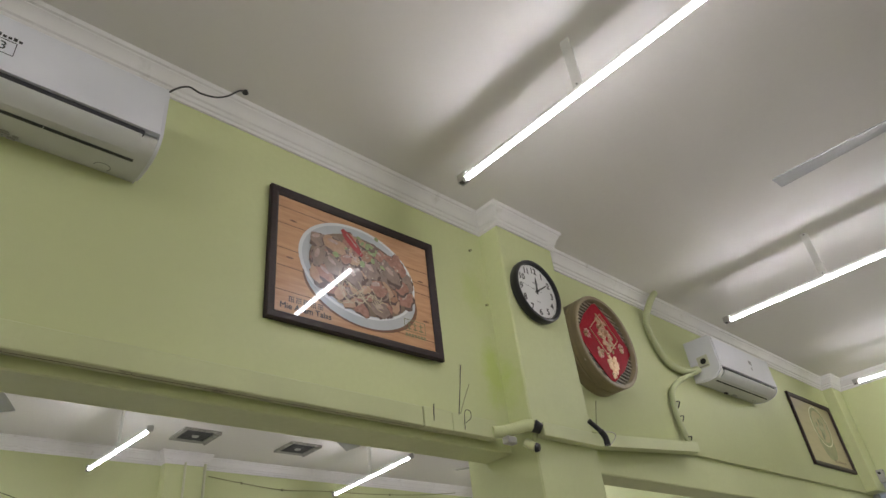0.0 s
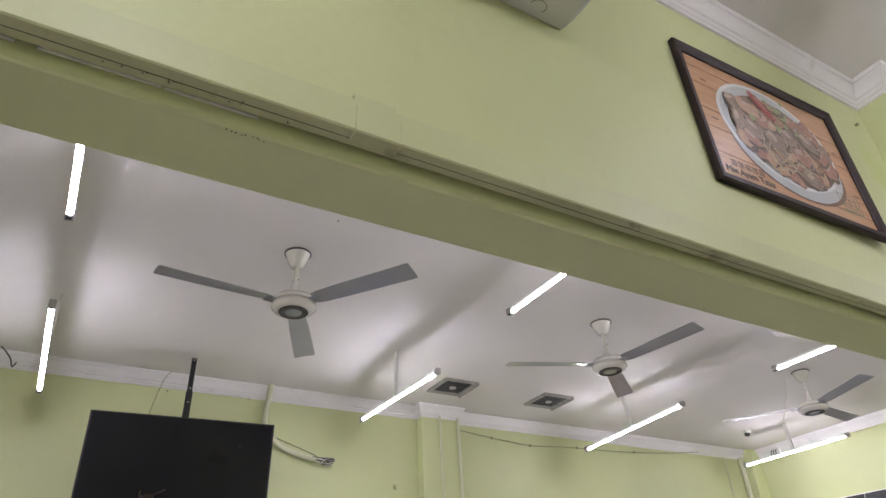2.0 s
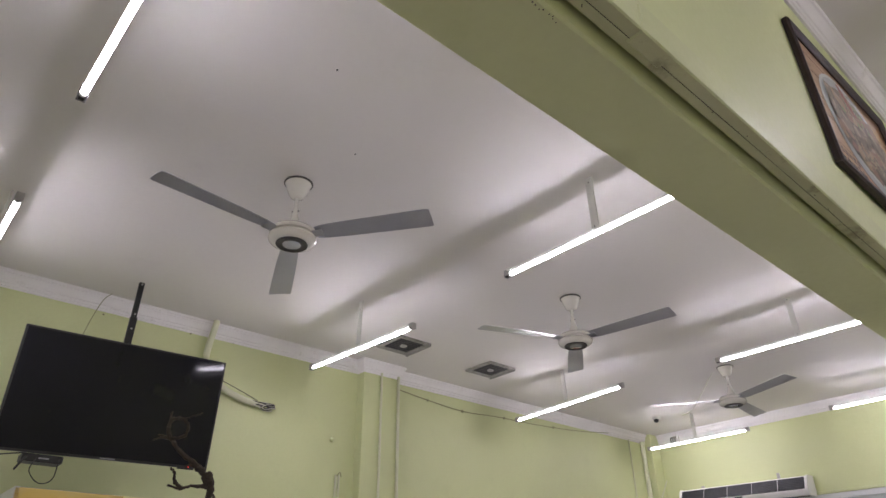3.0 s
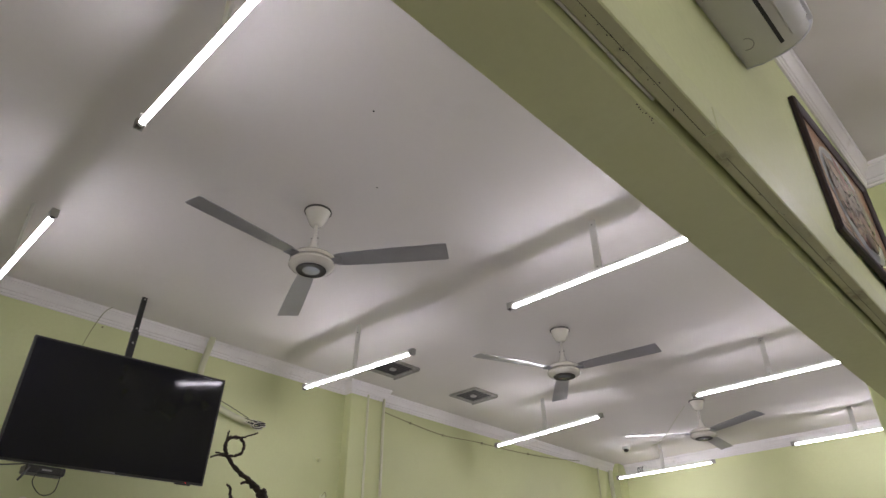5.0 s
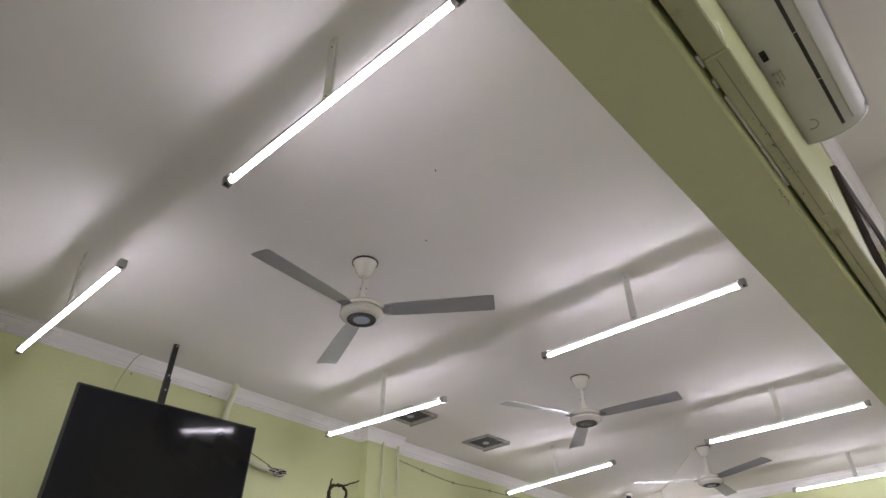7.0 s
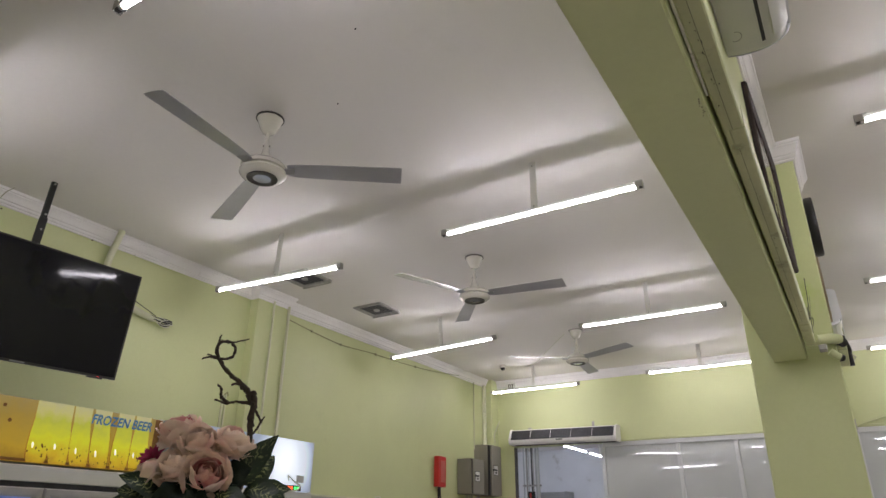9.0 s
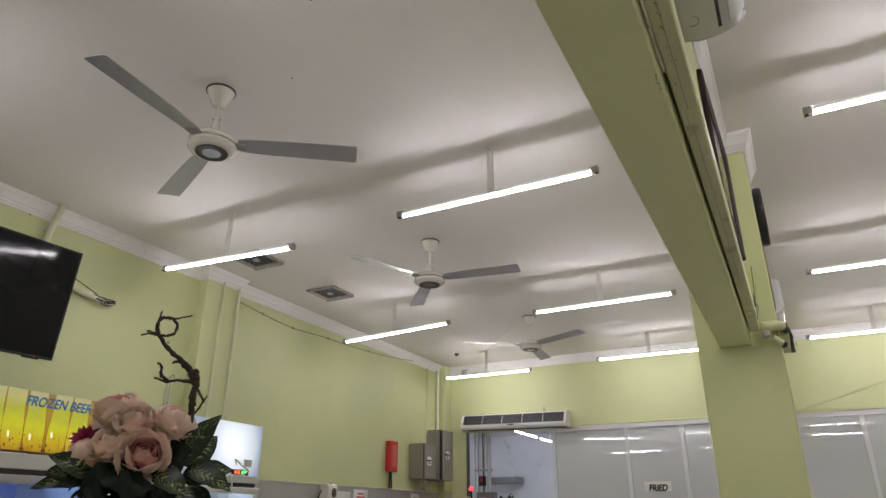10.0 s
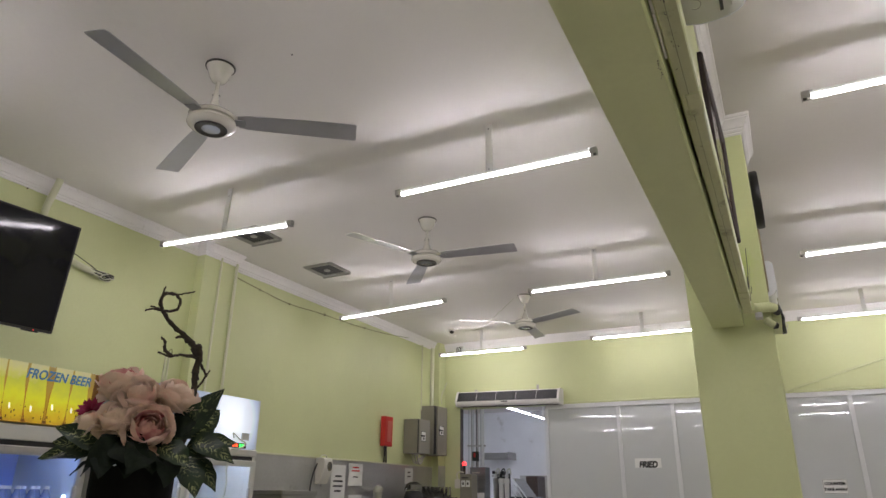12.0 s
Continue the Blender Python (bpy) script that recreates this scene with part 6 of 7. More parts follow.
part("tray", bm, STEEL, ob)
part("end_plate", box(B(), (0.352, -0.28, -0.05), (0.36, 0.24, 0.11)), STEEL, ob)
ob = thing("water_filter", pose(-5.275, 7.62, 0.965), "white water filter housings on a dark rack", "water filter")
part("rack", box(B(), (-0.13, 0.05, -0.965), (0.11, 0.09, 0.54), 0.004), DARK_GAP, ob)
for k in range(3):
    x = -0.085 + 0.085 * k
    part("housing", lathe(B(), [(0.028, 0.10), (0.033, 0.12), (0.035, 0.40), (0.041, 0.41), (0.041, 0.46), (0.03, 0.475), (0.003, 0.475)], (x, 0, 0), 18), WHITE if k else STEEL, ob)
    part("cap", rod(B(), (x, 0, 0.47), (x, 0, 0.53), 0.022), BLACK if k % 2 else ALU, ob)
    part("hose", sweep(B(), spline([(x, 0, 0.53), (x + 0.02, -0.02, 0.58), (x + 0.05, 0.0, 0.60), (x + 0.06, 0.02, 0.52)], 5), 0.008, 6), PIPE_WHITE if k != 1 else BLACK, ob)
part("manifold", rod(B(), (-0.14, 0, 0.505), (0.12, 0, 0.505), 0.012), STEEL, ob)
part("manifold", rod(B(), (-0.14, 0.02, 0.55), (0.10, 0.02, 0.55), 0.009), BATTEN, ob)
for k in range(4):
    part("valve", box(B(), (-0.13 + 0.07 * k, -0.02, 0.53), (-0.105 + 0.07 * k, 0.03, 0.575), 0.004), ALU if k % 2 else BLACK, ob)
ob = thing("kitchen_bench", pose(-6.2, 12.1, 0), "stainless steel bench with a splashback", "bench")
part("top", box(B(), (-0.6, -0.4, 0.86), (1.2, 0.35, 0.90), 0.004), STEEL, ob)
part("splashback", box(B(), (-0.6, 0.33, 0.9), (1.2, 0.36, 1.60)), STEEL, ob)
for a, b in ((-0.55, -0.35), (1.15, -0.35), (-0.55, 0.3), (1.15, 0.3)):
    part("leg", rod(B(), (a, b, 0), (a, b, 0.86), 0.02), STEEL, ob)
ob = thing("food_warmer", pose(-5.25, 8.55, 0.0), "dark kitchen machine with a slanting glass cover", "appliance")
part("body", box(B(), (-0.20, -0.2, 0), (0.19, 0.3, 1.19), 0.02), BLACK, ob)
lean = Matrix.Translation((0.10, 0, 1.18)) @ Matrix.Rotation(radians(-38), 4, "Y")
part("cover", box(B(), (-0.16, -0.19, 0.0), (-0.150, 0.28, 0.34), 0.002, matrix=lean), CLEAR, ob, "slanting clear glass")
part("cover", box(B(), (-0.02, -0.19, 0.0), (-0.010, 0.28, 0.36), 0.002, matrix=lean), DARK_GLASS, ob, "slanting smoky glass")
for x in (-0.155, -0.065, -0.015):
    part("cover_rail", box(B(), (x - 0.006, -0.205, 0.0), (x + 0.006, -0.19, 0.36), matrix=lean), ALU, ob)
ob = thing("storage_box", pose(-5.39, 9.42, 0.0), "dark brown wooden cabinet in the kitchen", "cabinet")
part("body", box(B(), (-0.10, -0.2, 0), (0.10, 0.2, 1.51), 0.01), BROWN_BOX, ob)
part("door", box(B(), (-0.08, -0.212, 0.3), (0.08, -0.2, 1.45), 0.004), BROWN_BOX, ob)


# ---- chillers ----
def chiller(m, w, beer):
    """A display fridge: local x to the right along its front, y up, z out."""
    ob = thing("display_fridge", m, "display fridge with a backlit yellow beer header" if beer else "white display fridge with a glowing white header", "fridge", "display fridges")
    d, top = 0.66, 1.888 if beer else 1.902
    part("side_panel", box(B(), (0, 0.08, -d), (0.03, top, 0), 0.004), FRIDGE_WHITE, ob)
    part("side_panel", box(B(), (w - 0.03, 0.08, -d), (w, top, 0), 0.004), FRIDGE_WHITE, ob)
    part("back_panel", box(B(), (0.03, 0.08, -d), (w - 0.03, top, -d + 0.03)), FRIDGE_LINER if beer else FRIDGE_WHITE, ob)
    part("roof", box(B(), (0.03, top - 0.03, -d + 0.03), (w - 0.03, top, -0.02)), FRIDGE_WHITE, ob)
    part("deck", box(B(), (0.03, 1.50, -d + 0.03), (w - 0.03, 1.53, -0.02)), FRIDGE_LINER, ob)
    part("plinth", box(B(), (0.0, 0.0, -d + 0.05), (w, 0.08, -0.05)), BLACK, ob)
    part("base", box(B(), (0.03, 0.08, -d + 0.03), (w - 0.03, 0.35, -0.01)), FRIDGE_WHITE, ob)
    part("sill", box(B(), (0.0, 1.476, -0.012), (w, 1.556 if beer else 1.525, 0.012), 0.004), FRIDGE_WHITE, ob)
    part("door_gap", box(B(), (0.004, 1.449, -0.03), (w - 0.004, 1.476, -0.004)), DARK_GAP, ob)
    header = part("header", box(B(), (0.005, 1.570 if beer else 1.528, -0.05), (w - 0.005, top - 0.004, 0.0), 0.003), BEER if beer else LIGHT_BOX, ob, "backlit beer print" if beer else "glowing white light box")
    if beer:
        rnd = random.Random(11)
        half = [(1.570, 0.046), (1.60, 0.053), (1.65, 0.057), (1.72, 0.056), (1.79, 0.050), (1.885, 0.052)]
        for k in range(6):
            c = w - 0.135 - 0.118 * k
            lean = rnd.uniform(-0.008, 0.008)
            for grow, zz, mat, nm in ((0.005, 0.0006, BEER_EDGE, "glass_edge"), (0.0, 0.0012, BEER_GLASS, "beer_glass")):
                bm = B()
                side = [(c + lean * i + hw + grow, v) for i, (v, hw) in enumerate(half)]
                other = [(c + lean * i - hw - grow, v) for i, (v, hw) in enumerate(half)][::-1]
                prism(bm, side + other, "z", zz - 0.0003 + 0.00003 * k, zz + 0.00003 * k)
                part(nm, bm, mat, header)
            bm = B()
            for j in range(10):
                blob(bm, c + rnd.uniform(-0.06, 0.06), rnd.uniform(1.580, 1.66), 0.0018, rnd.uniform(0.0015, 0.005), 0.0, 6, 1.57, 1.8)
            part("bubbles", bm, BEER_DARK, header)
            part("glass_gleam", blob(B(), c - 0.032, rnd.uniform(1.64, 1.67), 0.0019, 0.006, 0.0, 8, 1.75, 3.2), BEER_PALE, header)
        for k in range(14):
            part("bubble", disc(B(), rnd.uniform(0.03, w - 0.86), rnd.uniform(1.58, 1.86), 0.0008, 0.010, 0.010, 12), BEER_DARK if k % 2 else BEER_PALE, header)
        part("amber_foot", box(B(), (0.01, 1.572, 0.0002), (w - 0.01, 1.586, 0.0012)), BEER_DARK, header)
        part("dark_end", box(B(), (w - 0.055, 1.565, 0.0002), (w - 0.006, 1.880, 0.0022)), BEER_DARK, header)
        letters("writing", "FROZEN BEER", 0.074, (w - 0.275, 1.828, 0.0028), BEER_BLUE, header, 0.0004, 0.2, bold=0.0022, squeeze=0.84)
    else:
        panel = part("control_panel", box(B(), (w - 0.293, 1.531, 0.0005), (w - 0.123, 1.570, 0.012), 0.003), BLACK, ob, "small black control panel")
        for k in range(2):
            part("digit", box(B(), (w - 0.268 + 0.03 * k, 1.540, 0.012), (w - 0.248 + 0.03 * k, 1.561, 0.0135)), DIGIT_RED, panel)
            part("digit", box(B(), (w - 0.198 + 0.026 * k, 1.540, 0.012), (w - 0.181 + 0.026 * k, 1.561, 0.0135)), DIGIT_GREEN, panel)
        part("bracket", box(B(), (w - 0.180, 1.592, 0.0005), (w - 0.100, 1.645, 0.012), 0.003), FRIDGE_WHITE, ob)
    n = 2
    for k in range(n):
        a, b = 0.012 + k * (w - 0.024) / n, 0.012 + (k + 1) * (w - 0.024) / n - 0.006
        door = part("door", box(B(), (a + 0.04, 0.40, 0.006), (b - 0.04, 1.445, 0.010)), CLEAR, ob, "clear glass door")
        door.visible_shadow = False
        bm = B()
        mitred_frame(bm, b - a, 1.080, 0.045, 0.035)
        bm.transform(Matrix.Translation(((a + b) / 2, 0.907, 0.0)))
        part("door_frame", bm, FRIDGE_WHITE if not beer else HOLDER, door)
        part("handle", box(B(), (b - 0.075, 0.8, 0.03), (b - 0.055, 1.25, 0.055), 0.006), HOLDER, door)
        # hidden strip under the deck, added to brighten the fridge inside
        part("lamp_strip", box(B(), (a + 0.06, 1.484, -0.13), (b - 0.06, 1.494, -0.10)), FRIDGE_LED if beer else WHITE_LED, ob, "lit white lamp strip")
        if beer:
            part("lamp_strip", box(B(), (b - 0.066, 0.45, -0.05), (b - 0.054, 1.20, -0.04)), FRIDGE_LED, ob, "lit white lamp strip")
    for v in (0.42, 0.72, 1.02):
        part("shelf", box(B(), (0.035, v, -d + 0.06), (w - 0.035, v + 0.012, -0.09)), HOLDER, ob)
    return ob


chiller(facing_east(-5.20, -0.25, 0), 1.30, True)
chiller(facing_east(-5.20, 1.12, 0), 1.33, False)


def bottle():
    ob = thing("bottle", pose(0, 0, 0), "clear bluish plastic drink bottle in the fridge", "bottle", "bottles in the fridge")
    part("body", lathe(B(), [(0.03, 0), (0.034, 0.006), (0.034, 0.13), (0.03, 0.15), (0.014, 0.19), (0.013, 0.2)], seg=12), BOTTLE, ob)
    part("cap", lathe(B(), [(0.0155, 0.198), (0.0155, 0.215), (0.002, 0.216)], seg=10), PAPER, ob)
    return ob


first = bottle()
first.matrix_basis = pose(-5.36, -0.14, 1.032)
for k in range(1, 28):
    copy_thing(first, pose(-5.36 - 0.085 * (k // 14), -0.14 + 0.083 * (k % 14), 1.032))
bent_pipe("fridge_cable", [(-5.17, 2.17, 1.60), (-5.14, 2.13, 1.63), (-5.13, 2.20, 1.585), (-5.15, 2.27, 1.57), (-5.15, 2.24, 1.535), (-5.17, 2.16, 1.52)], 0.006, PIPE_WHITE, "white looped cable on the fridge front", "cable")
bent_pipe("door_cord", [(-5.15, 2.10, 1.54), (-5.14, 2.12, 1.46), (-5.14, 2.10, 1.38), (-5.145, 2.12, 1.28), (-5.15, 2.11, 1.15)], 0.006, PIPE_WHITE, "white hanging cord before the fridge door", "cable")


# ---- flowers in the tall vase ----
def rose(name, centre, axis, r, inner, outer, parent, seed, full=1.0):
    """A globe of overlapping petals round an axis, with a rosette at its top."""
    rnd = random.Random(seed)
    base = Matrix.Translation(centre) @ Vector(axis).to_track_quat("Z", "Y").to_matrix().to_4x4()
    ob = None
    for n, rad, rim, curl, rise, mat in ((5, 1.0, 88, 0.30, 0.0, outer), (5, 0.97, 72, 0.25, 0.03, outer), (5, 0.91, 59, 0.22, 0.08, outer), (4, 0.83, 50, 0.18, 0.14, outer), (4, 0.71, 43, 0.16, 0.21, inner), (4, 0.57, 37, 0.14, 0.31, inner), (3, 0.43, 31, 0.12, 0.43, inner), (3, 0.29, 24, 0.10, 0.56, inner), (2, 0.15, 12, 0.06, 0.68, inner)):
        bm = B()
        off = rnd.uniform(0, 6.3)
        for k in range(n):
            a0 = off + 2 * math.pi * k / n + rnd.uniform(-0.15, 0.15)
            wide = (math.pi / n) * rnd.uniform(1.45, 1.75)
            top, cc, grow = rim + rnd.uniform(-12, 12), curl * rnd.uniform(0.4, 1.7), rnd.uniform(0.94, 1.06)
            ph = rnd.uniform(0, 6.3)
            grid = []
            for i in range(9):
                v = i / 8
                row = []
                for j in range(11):
                    u = -1 + j / 5
                    th = radians(150 + (top + 34 * abs(u) ** 1.8 + 4 * math.sin(5 * u + ph) - 150) * v)
                    rr = rad * r * grow * (1 + cc * max(0.0, v - 0.66) ** 1.4 * 5 + 0.035 * u + 0.03 * math.sin(6 * u + ph + 4 * v) * v + 0.03 * math.sin(13 * u + 2 * ph) * v ** 4)
                    a = a0 + wide * u * (0.75 + 0.25 * v)
                    row.append(bm.verts.new(base @ Vector((rr * math.sin(th) * math.cos(a), rr * math.sin(th) * math.sin(a), rr * math.cos(th) * 0.94 + rise * full * r))))
                grid.append(row)
            for i in range(8):
                for j in range(10):
                    bm.faces.new((grid[i][j], grid[i][j + 1], grid[i + 1][j + 1], grid[i + 1][j]))
        if ob is None:
            ob = part(name, bm, mat, parent)
        else:
            part("petal_ring", bm, mat, ob)
    return ob


def leaf(base, tip, width, droop, side, parent, fold=0.18, paint=None):
    """A pointed leaf blade from base to tip, folded along its midrib."""
    b, t = Vector(base), Vector(tip)
    d = t - b
    s = Vector(side)
    s = (s - d.normalized() * s.dot(d.normalized())).normalized()
    nrm = d.normalized().cross(s)
    if nrm.z < 0:
        nrm.negate()
    bm = B()
    uv = bm.loops.layers.uv.new("UVMap")
    rows = []
    n = 12
    across = (-1, -0.6, -0.25, 0, 0.25, 0.6, 1)
    for i in range(n + 1):
        v = i / n
        w = width * (math.sin(math.pi * min(1, v ** 0.75)) ** 0.85) * (1 + 0.05 * math.sin(20 * v))
        mid = b + d * v + nrm * droop * math.sin(math.pi * v)
        rows.append([bm.verts.new(mid + s * w * k + nrm * (fold * abs(k) * w + 0.003 * math.sin(14 * v + 2 * k))) for k in across])
    for i in range(n):
        for j in range(6):
            f = bm.faces.new((rows[i][j], rows[i][j + 1], rows[i + 1][j + 1], rows[i + 1][j]))
            for loop, (p, q) in zip(f.loops, ((j, i), (j + 1, i), (j + 1, i + 1), (j, i + 1))):
                loop[uv].uv = (across[p], q / n)
    return part("leaf", bm, paint or LEAF, parent)


FLOWERS = (-3.225, -0.222, 0.0)
vase = thing("flower_vase", pose(*FLOWERS), "tall black vase with pink cloth roses, leaves and a branch", "vase")
bm = B()
lathe(bm, [(0.10, 0), (0.108, 0.01), (0.108, 0.4), (0.110, 1.0), (0.112, 1.292), (0.108, 1.297), (0.102, 1.28), (0.09, 1.1), (0.003, 1.1)], at=(0.008, 0.010, 0), seg=28)
part("vase_body", bm, VASE_BLACK, vase, "plain black vase")
for k, (p, r, up, mats) in enumerate((
        ((-0.022, -0.059, 1.527), 0.053, (-0.05, -0.45, 1.0), (PETAL_PINK, PETAL)),
        ((0.052, -0.045, 1.494), 0.047, (0.75, -0.55, 0.75), (PETAL, PETAL)),
        ((0.090, 0.053, 1.497), 0.049, (0.55, 0.05, 1.0), (PETAL, PETAL)),
        ((0.024, -0.086, 1.420), 0.048, (0.45, -0.55, 0.9), (PETAL, PETAL)),
        ((-0.045, -0.123, 1.408), 0.035, (-0.3, -0.7, 0.6), (PETAL, PETAL)),
        ((0.103, -0.044, 1.397), 0.058, (0.85, -0.60, 0.45), (PETAL_PINK, PETAL)),
        ((-0.040, 0.060, 1.47), 0.050, (-0.5, 0.5, 0.8), (PETAL, PETAL)),
        ((-0.09, 0.01, 1.42), 0.048, (-0.9, 0.1, 0.4), (PETAL, PETAL)))):
    rose("rose", p, up, r, mats[0], mats[1], vase, 20 + k, 0.7 if k == 5 else 1.0)


def spiky_flower(centre, axis, r, parent):
    """Many narrow pointed petals in three rings."""
    rnd = random.Random(4)
    base = Matrix.Translation(centre) @ Vector(axis).to_track_quat("Z", "Y").to_matrix().to_4x4()
    bm = B()
    for n, lift, long in ((13, 12, 1.0), (11, 38, 0.9), (8, 62, 0.75)):
        for k in range(n):
            a = 2 * math.pi * k / n + rnd.uniform(-0.15, 0.15)
            e = radians(lift + rnd.uniform(-8, 8))
            out = Vector((math.cos(a) * math.cos(e), math.sin(a) * math.cos(e), math.sin(e)))
            side = Vector((-math.sin(a), math.cos(a), 0)) * r * 0.15
            root, mid, tip = out * r * 0.1, out * r * long * 0.6 + Vector((0, 0, 0.1 * r)), out * r * long
            v = [bm.verts.new(base @ q) for q in (root - side * 0.4, root + side * 0.4, mid + side, mid - side, tip)]
            bm.faces.new((v[0], v[1], v[2], v[3]))
            bm.faces.new((v[3], v[2], v[4]))
    return part("red_flower", bm, PETAL_RED, parent, "crimson flower with narrow pointed petals")


spiky_flower((-0.070, -0.104, 1.443), (0.35, -0.75, 0.45), 0.047, vase)
bm = B()
for k, p in enumerate(((-0.05, -0.03, 1.48), (0.03, -0.02, 1.45), (0.06, 0.06, 1.45), (0.01, -0.06, 1.37), (-0.04, -0.08, 1.36), (0.08, -0.02, 1.35))):
    sweep(bm, spline([(0.0, 0.0, 1.12), (p[0] * 0.6, p[1] * 0.6, 1.3), p], 5), 0.005, 6)
part("stems", bm, LEAF, vase)
LEAVES = [((0.110, 0.050, 1.375), (0.180, 0.149, 1.530), 0.036, 0.01),
          ((0.105, 0.10, 1.38), (0.125, 0.195, 1.475), 0.034, 0.01),
          ((0.115, 0.085, 1.345), (0.216, 0.190, 1.372), 0.034, 0.02),
          ((0.130, 0.095, 1.37), (0.236, 0.168, 1.310), 0.032, 0.02),
          ((0.110, 0.080, 1.325), (0.190, 0.080, 1.215), 0.042, 0.02),
          ((0.110, 0.12, 1.33), (0.172, 0.172, 1.232), 0.026, 0.02),
          ((0.01, -0.07, 1.35), (-0.076, -0.198, 1.395), 0.032, 0.01),
          ((0.00, -0.07, 1.345), (-0.126, -0.195, 1.312), 0.030, 0.02),
          ((-0.01, -0.085, 1.35), (-0.095, -0.185, 1.355), 0.034, 0.01),
          ((0.035, -0.100, 1.375), (0.160, -0.060, 1.290), 0.042, 0.02),
          ((0.070, -0.075, 1.36), (0.025, -0.160, 1.292), 0.040, 0.02),
          ((0.120, -0.015, 1.35), (0.190, 0.045, 1.295), 0.036, 0.02),
          ((0.125, 0.010, 1.335), (0.170, -0.015, 1.240), 0.034, 0.02),
          ((0.110, -0.050, 1.35), (0.135, -0.115, 1.275), 0.040, 0.02),
          ((0.02, -0.08, 1.34), (0.075, -0.150, 1.262), 0.038, 0.02),
          ((0.085, -0.02, 1.33), (0.150, -0.045, 1.275), 0.040, 0.02),
          ((0.095, 0.03, 1.40), (0.150, 0.085, 1.425), 0.034, 0.01),
          ((0.0, 0.06, 1.38), (-0.05, 0.19, 1.41), 0.036, 0.02),
          ((-0.05, 0.02, 1.38), (-0.19, 0.05, 1.39), 0.036, 0.02)]
rnd = random.Random(77)
for k in range(34):
    a = radians(360 / 17 * k + rnd.uniform(-9, 9))
    lo, far = rnd.uniform(-0.035, 0.05) + (0.02 if k > 16 else -0.02), rnd.uniform(0.115, 0.15)
    LEAVES.append(((0.04 * math.cos(a), 0.04 * math.sin(a), 1.335 + 0.5 * lo), (far * math.cos(a), far * math.sin(a), 1.315 + lo), rnd.uniform(0.030, 0.038), 0.02))
for k, (a, b, w, dr) in enumerate(LEAVES):
    a, b = Vector(a), Vector(b)
    mid = (a + b) / 2
    out = Vector((mid.x, mid.y, 0)).normalized()
    face = out * 0.95 + Vector((0, 0, 0.45)) + Vector((rnd.uniform(-0.3, 0.3), rnd.uniform(-0.3, 0.3), 0))
    if k < 17:
        face = out * 0.4 + Vector((0.65, -0.5, 0.35)) + Vector((rnd.uniform(-0.2, 0.2), rnd.uniform(-0.2, 0.2), rnd.uniform(-0.2, 0.2)))
    leaf(a, b, w * (1.10 if k < 17 else 1.0), dr, (b - a).cross(face), vase, paint=LEAF_DARK if k > 8 and k != 11 else None)


def twig(ctrl, r0, r1, parent, seed, n=6):
    rnd = random.Random(seed)
    pts = spline(ctrl, n)
    pts = [p + Vector((rnd.uniform(-1, 1), rnd.uniform(-1, 1), rnd.uniform(-1, 1))) * 0.0016 for p in pts]
    m = len(pts) - 1
    rs = [(r0 + (r1 - r0) * i / m) * rnd.uniform(0.78, 1.25) for i in range(m + 1)]
    return part("branch" if r0 > 0.009 else "twig", sweep(B(), pts, rs, 8), BARK, parent)


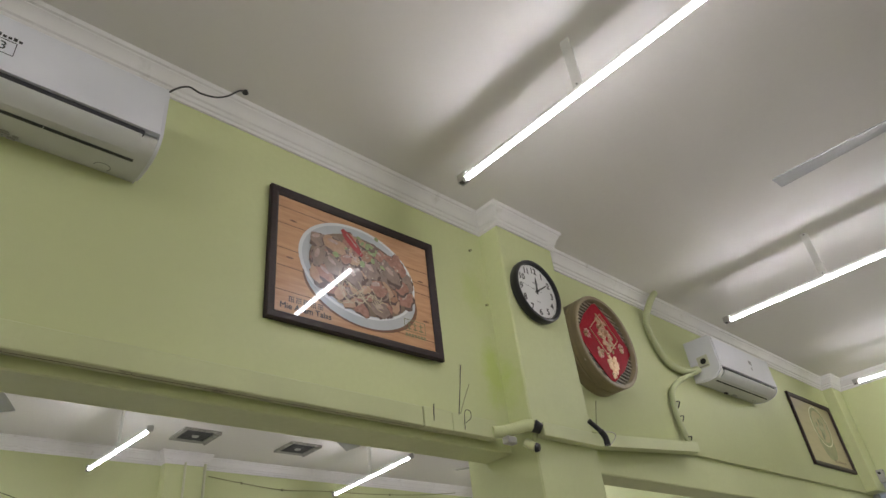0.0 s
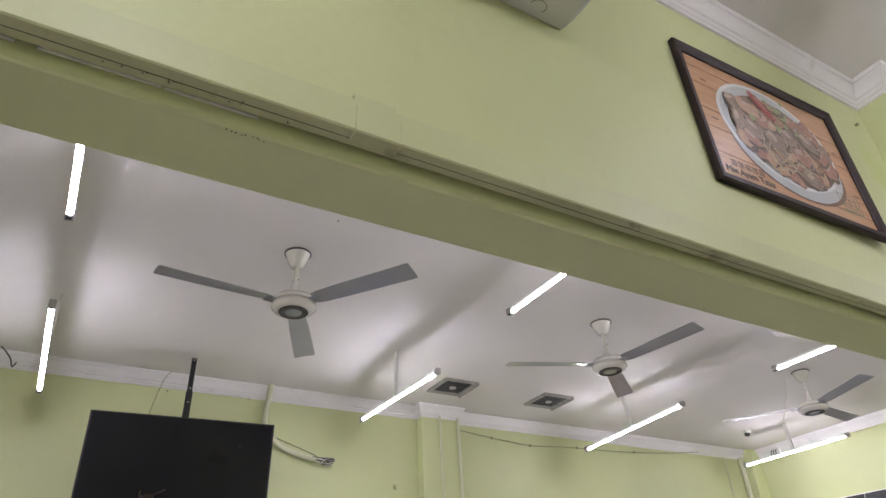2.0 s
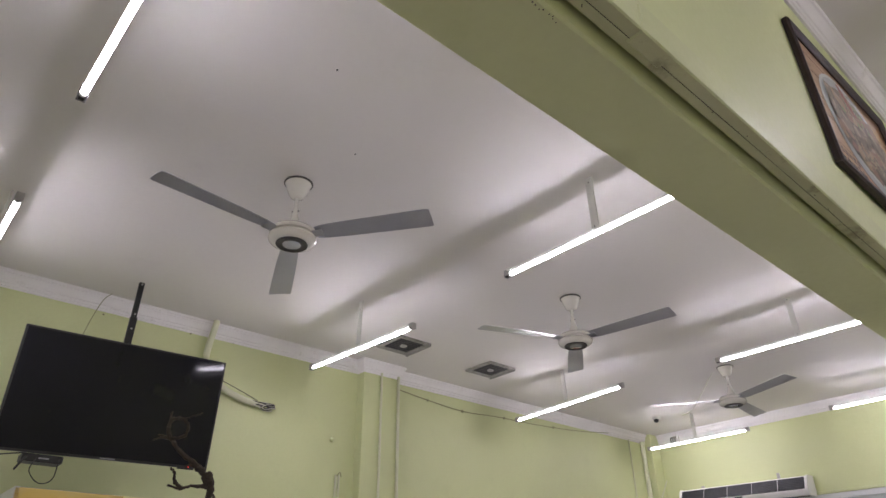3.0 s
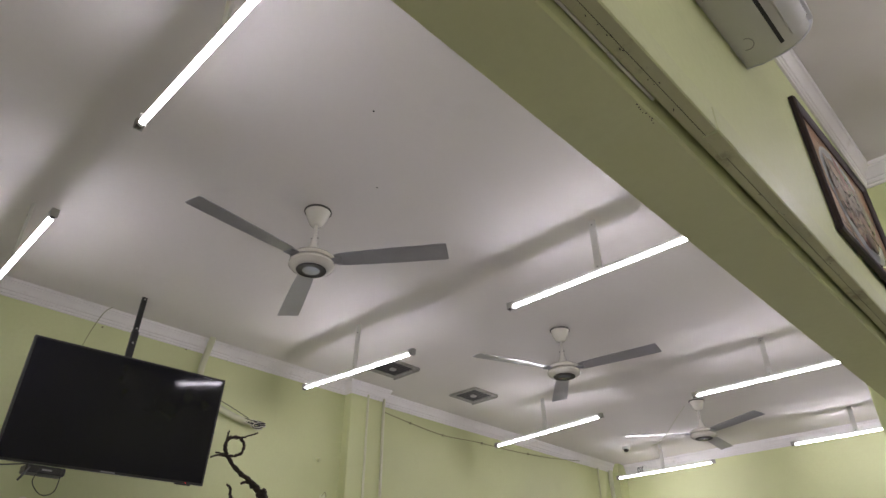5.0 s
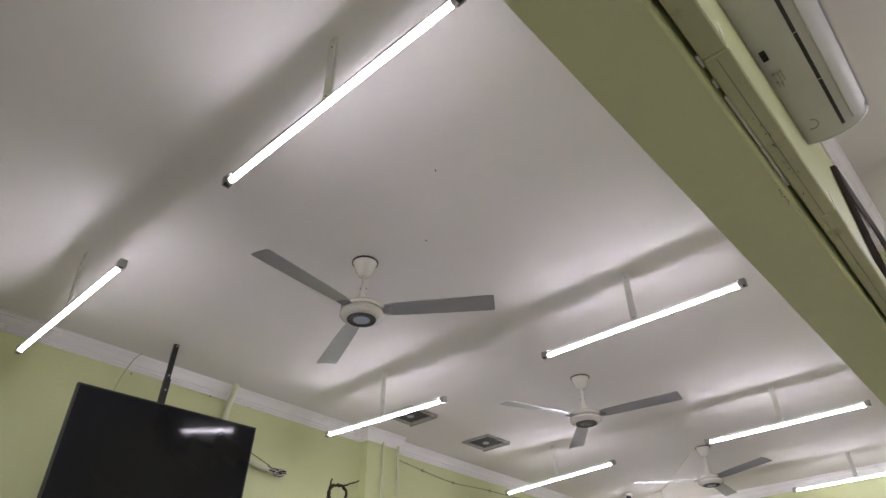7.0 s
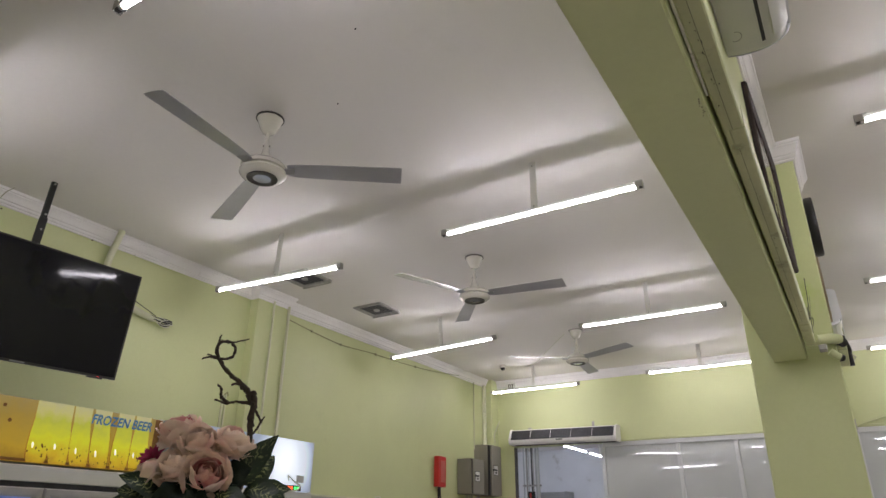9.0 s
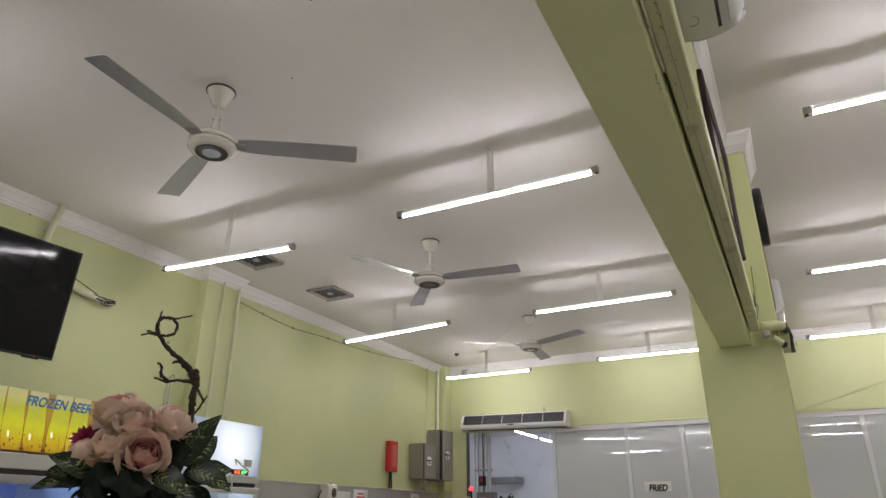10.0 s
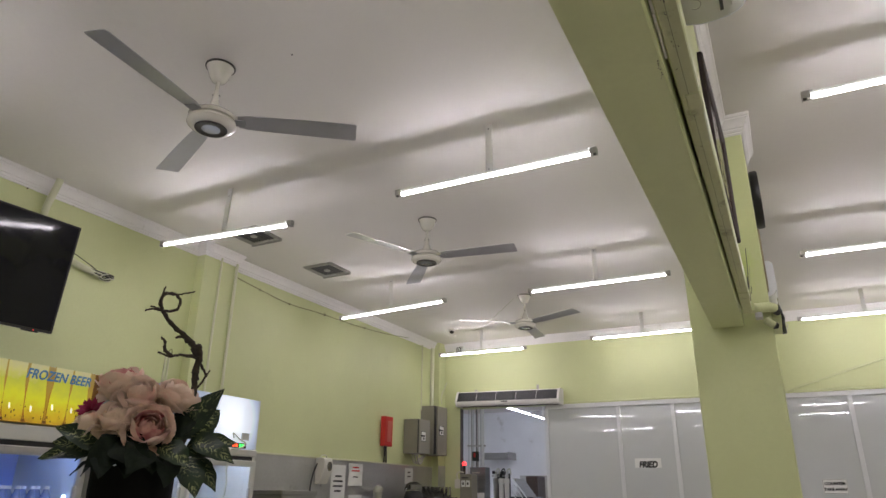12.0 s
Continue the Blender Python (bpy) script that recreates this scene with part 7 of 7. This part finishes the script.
twig([(0.06, 0.06, 1.25), (0.095, 0.098, 1.40), (0.100, 0.102, 1.528), (0.103, 0.095, 1.578), (0.113, 0.093, 1.630), (0.100, 0.071, 1.659), (0.090, 0.055, 1.676)], 0.0115, 0.0105, vase, 1)
twig([(0.108, 0.086, 1.622), (0.100, 0.071, 1.659), (0.087, 0.049, 1.682), (0.065, 0.013, 1.712), (0.051, -0.018, 1.750)], 0.0095, 0.0055, vase, 2)
twig([(0.050, -0.020, 1.752), (0.049, -0.025, 1.765), (0.050, -0.030, 1.779), (0.059, -0.027, 1.800), (0.073, -0.012, 1.805), (0.085, 0.008, 1.794), (0.082, 0.014, 1.768), (0.068, 0.003, 1.753), (0.053, -0.016, 1.751)], 0.0062, 0.0035, vase, 3)
twig([(0.054, -0.029, 1.790), (0.057, -0.031, 1.803), (0.063, -0.032, 1.822)], 0.0042, 0.0025, vase, 4)
twig([(0.080, 0.000, 1.801), (0.100, 0.018, 1.811), (0.117, 0.035, 1.818)], 0.003, 0.0022, vase, 5)
twig([(0.050, -0.019, 1.751), (0.033, -0.042, 1.753), (0.020, -0.056, 1.745)], 0.0036, 0.0024, vase, 6)
twig([(0.049, -0.022, 1.755), (0.043, -0.030, 1.757), (0.031, -0.048, 1.762)], 0.0030, 0.0022, vase, 7)
twig([(0.108, 0.088, 1.622), (0.080, 0.057, 1.626), (0.056, 0.030, 1.619), (0.036, 0.003, 1.628)], 0.0058, 0.0028, vase, 8)
twig([(0.060, 0.034, 1.620), (0.048, 0.015, 1.638), (0.050, 0.011, 1.660), (0.044, -0.001, 1.674)], 0.0060, 0.0026, vase, 9)
twig([(0.105, 0.078, 1.648), (0.116, 0.084, 1.655), (0.116, 0.086, 1.642)], 0.008, 0.007, vase, 10)
twig([(0.103, 0.105, 1.524), (0.116, 0.115, 1.549), (0.131, 0.124, 1.585)], 0.0038, 0.0026, vase, 11)
twig([(0.110, 0.093, 1.613), (0.122, 0.115, 1.580), (0.125, 0.122, 1.567)], 0.0046, 0.003, vase, 12)
twig([(0.090, 0.052, 1.678), (0.078, 0.040, 1.680), (0.070, 0.030, 1.676)], 0.0055, 0.004, vase, 13)

# ---- kitchen lamps ----
cool = tube_lamp(TUBE_COOL, LINE_COOL, "lit cool white tube batten on the kitchen ceiling", "kitchen tube lamps")
# Those at x -7.9 and -4.6 are unseen, added to brighten the kitchen
KITCHEN_LAMPS = [(-5.70, 8.15), (-5.70, 9.52), (-5.70, 10.85), (-7.9, 8.6), (-7.9, 10.0), (-4.6, 9.6), (-4.6, 11.1)]
cool.matrix_basis = pose(*KITCHEN_LAMPS[0], 2.61, 0, 0, 90)
for x, y in KITCHEN_LAMPS[1:]:
    copy_thing(cool, pose(x, y, 2.61, 0, 0, 90))
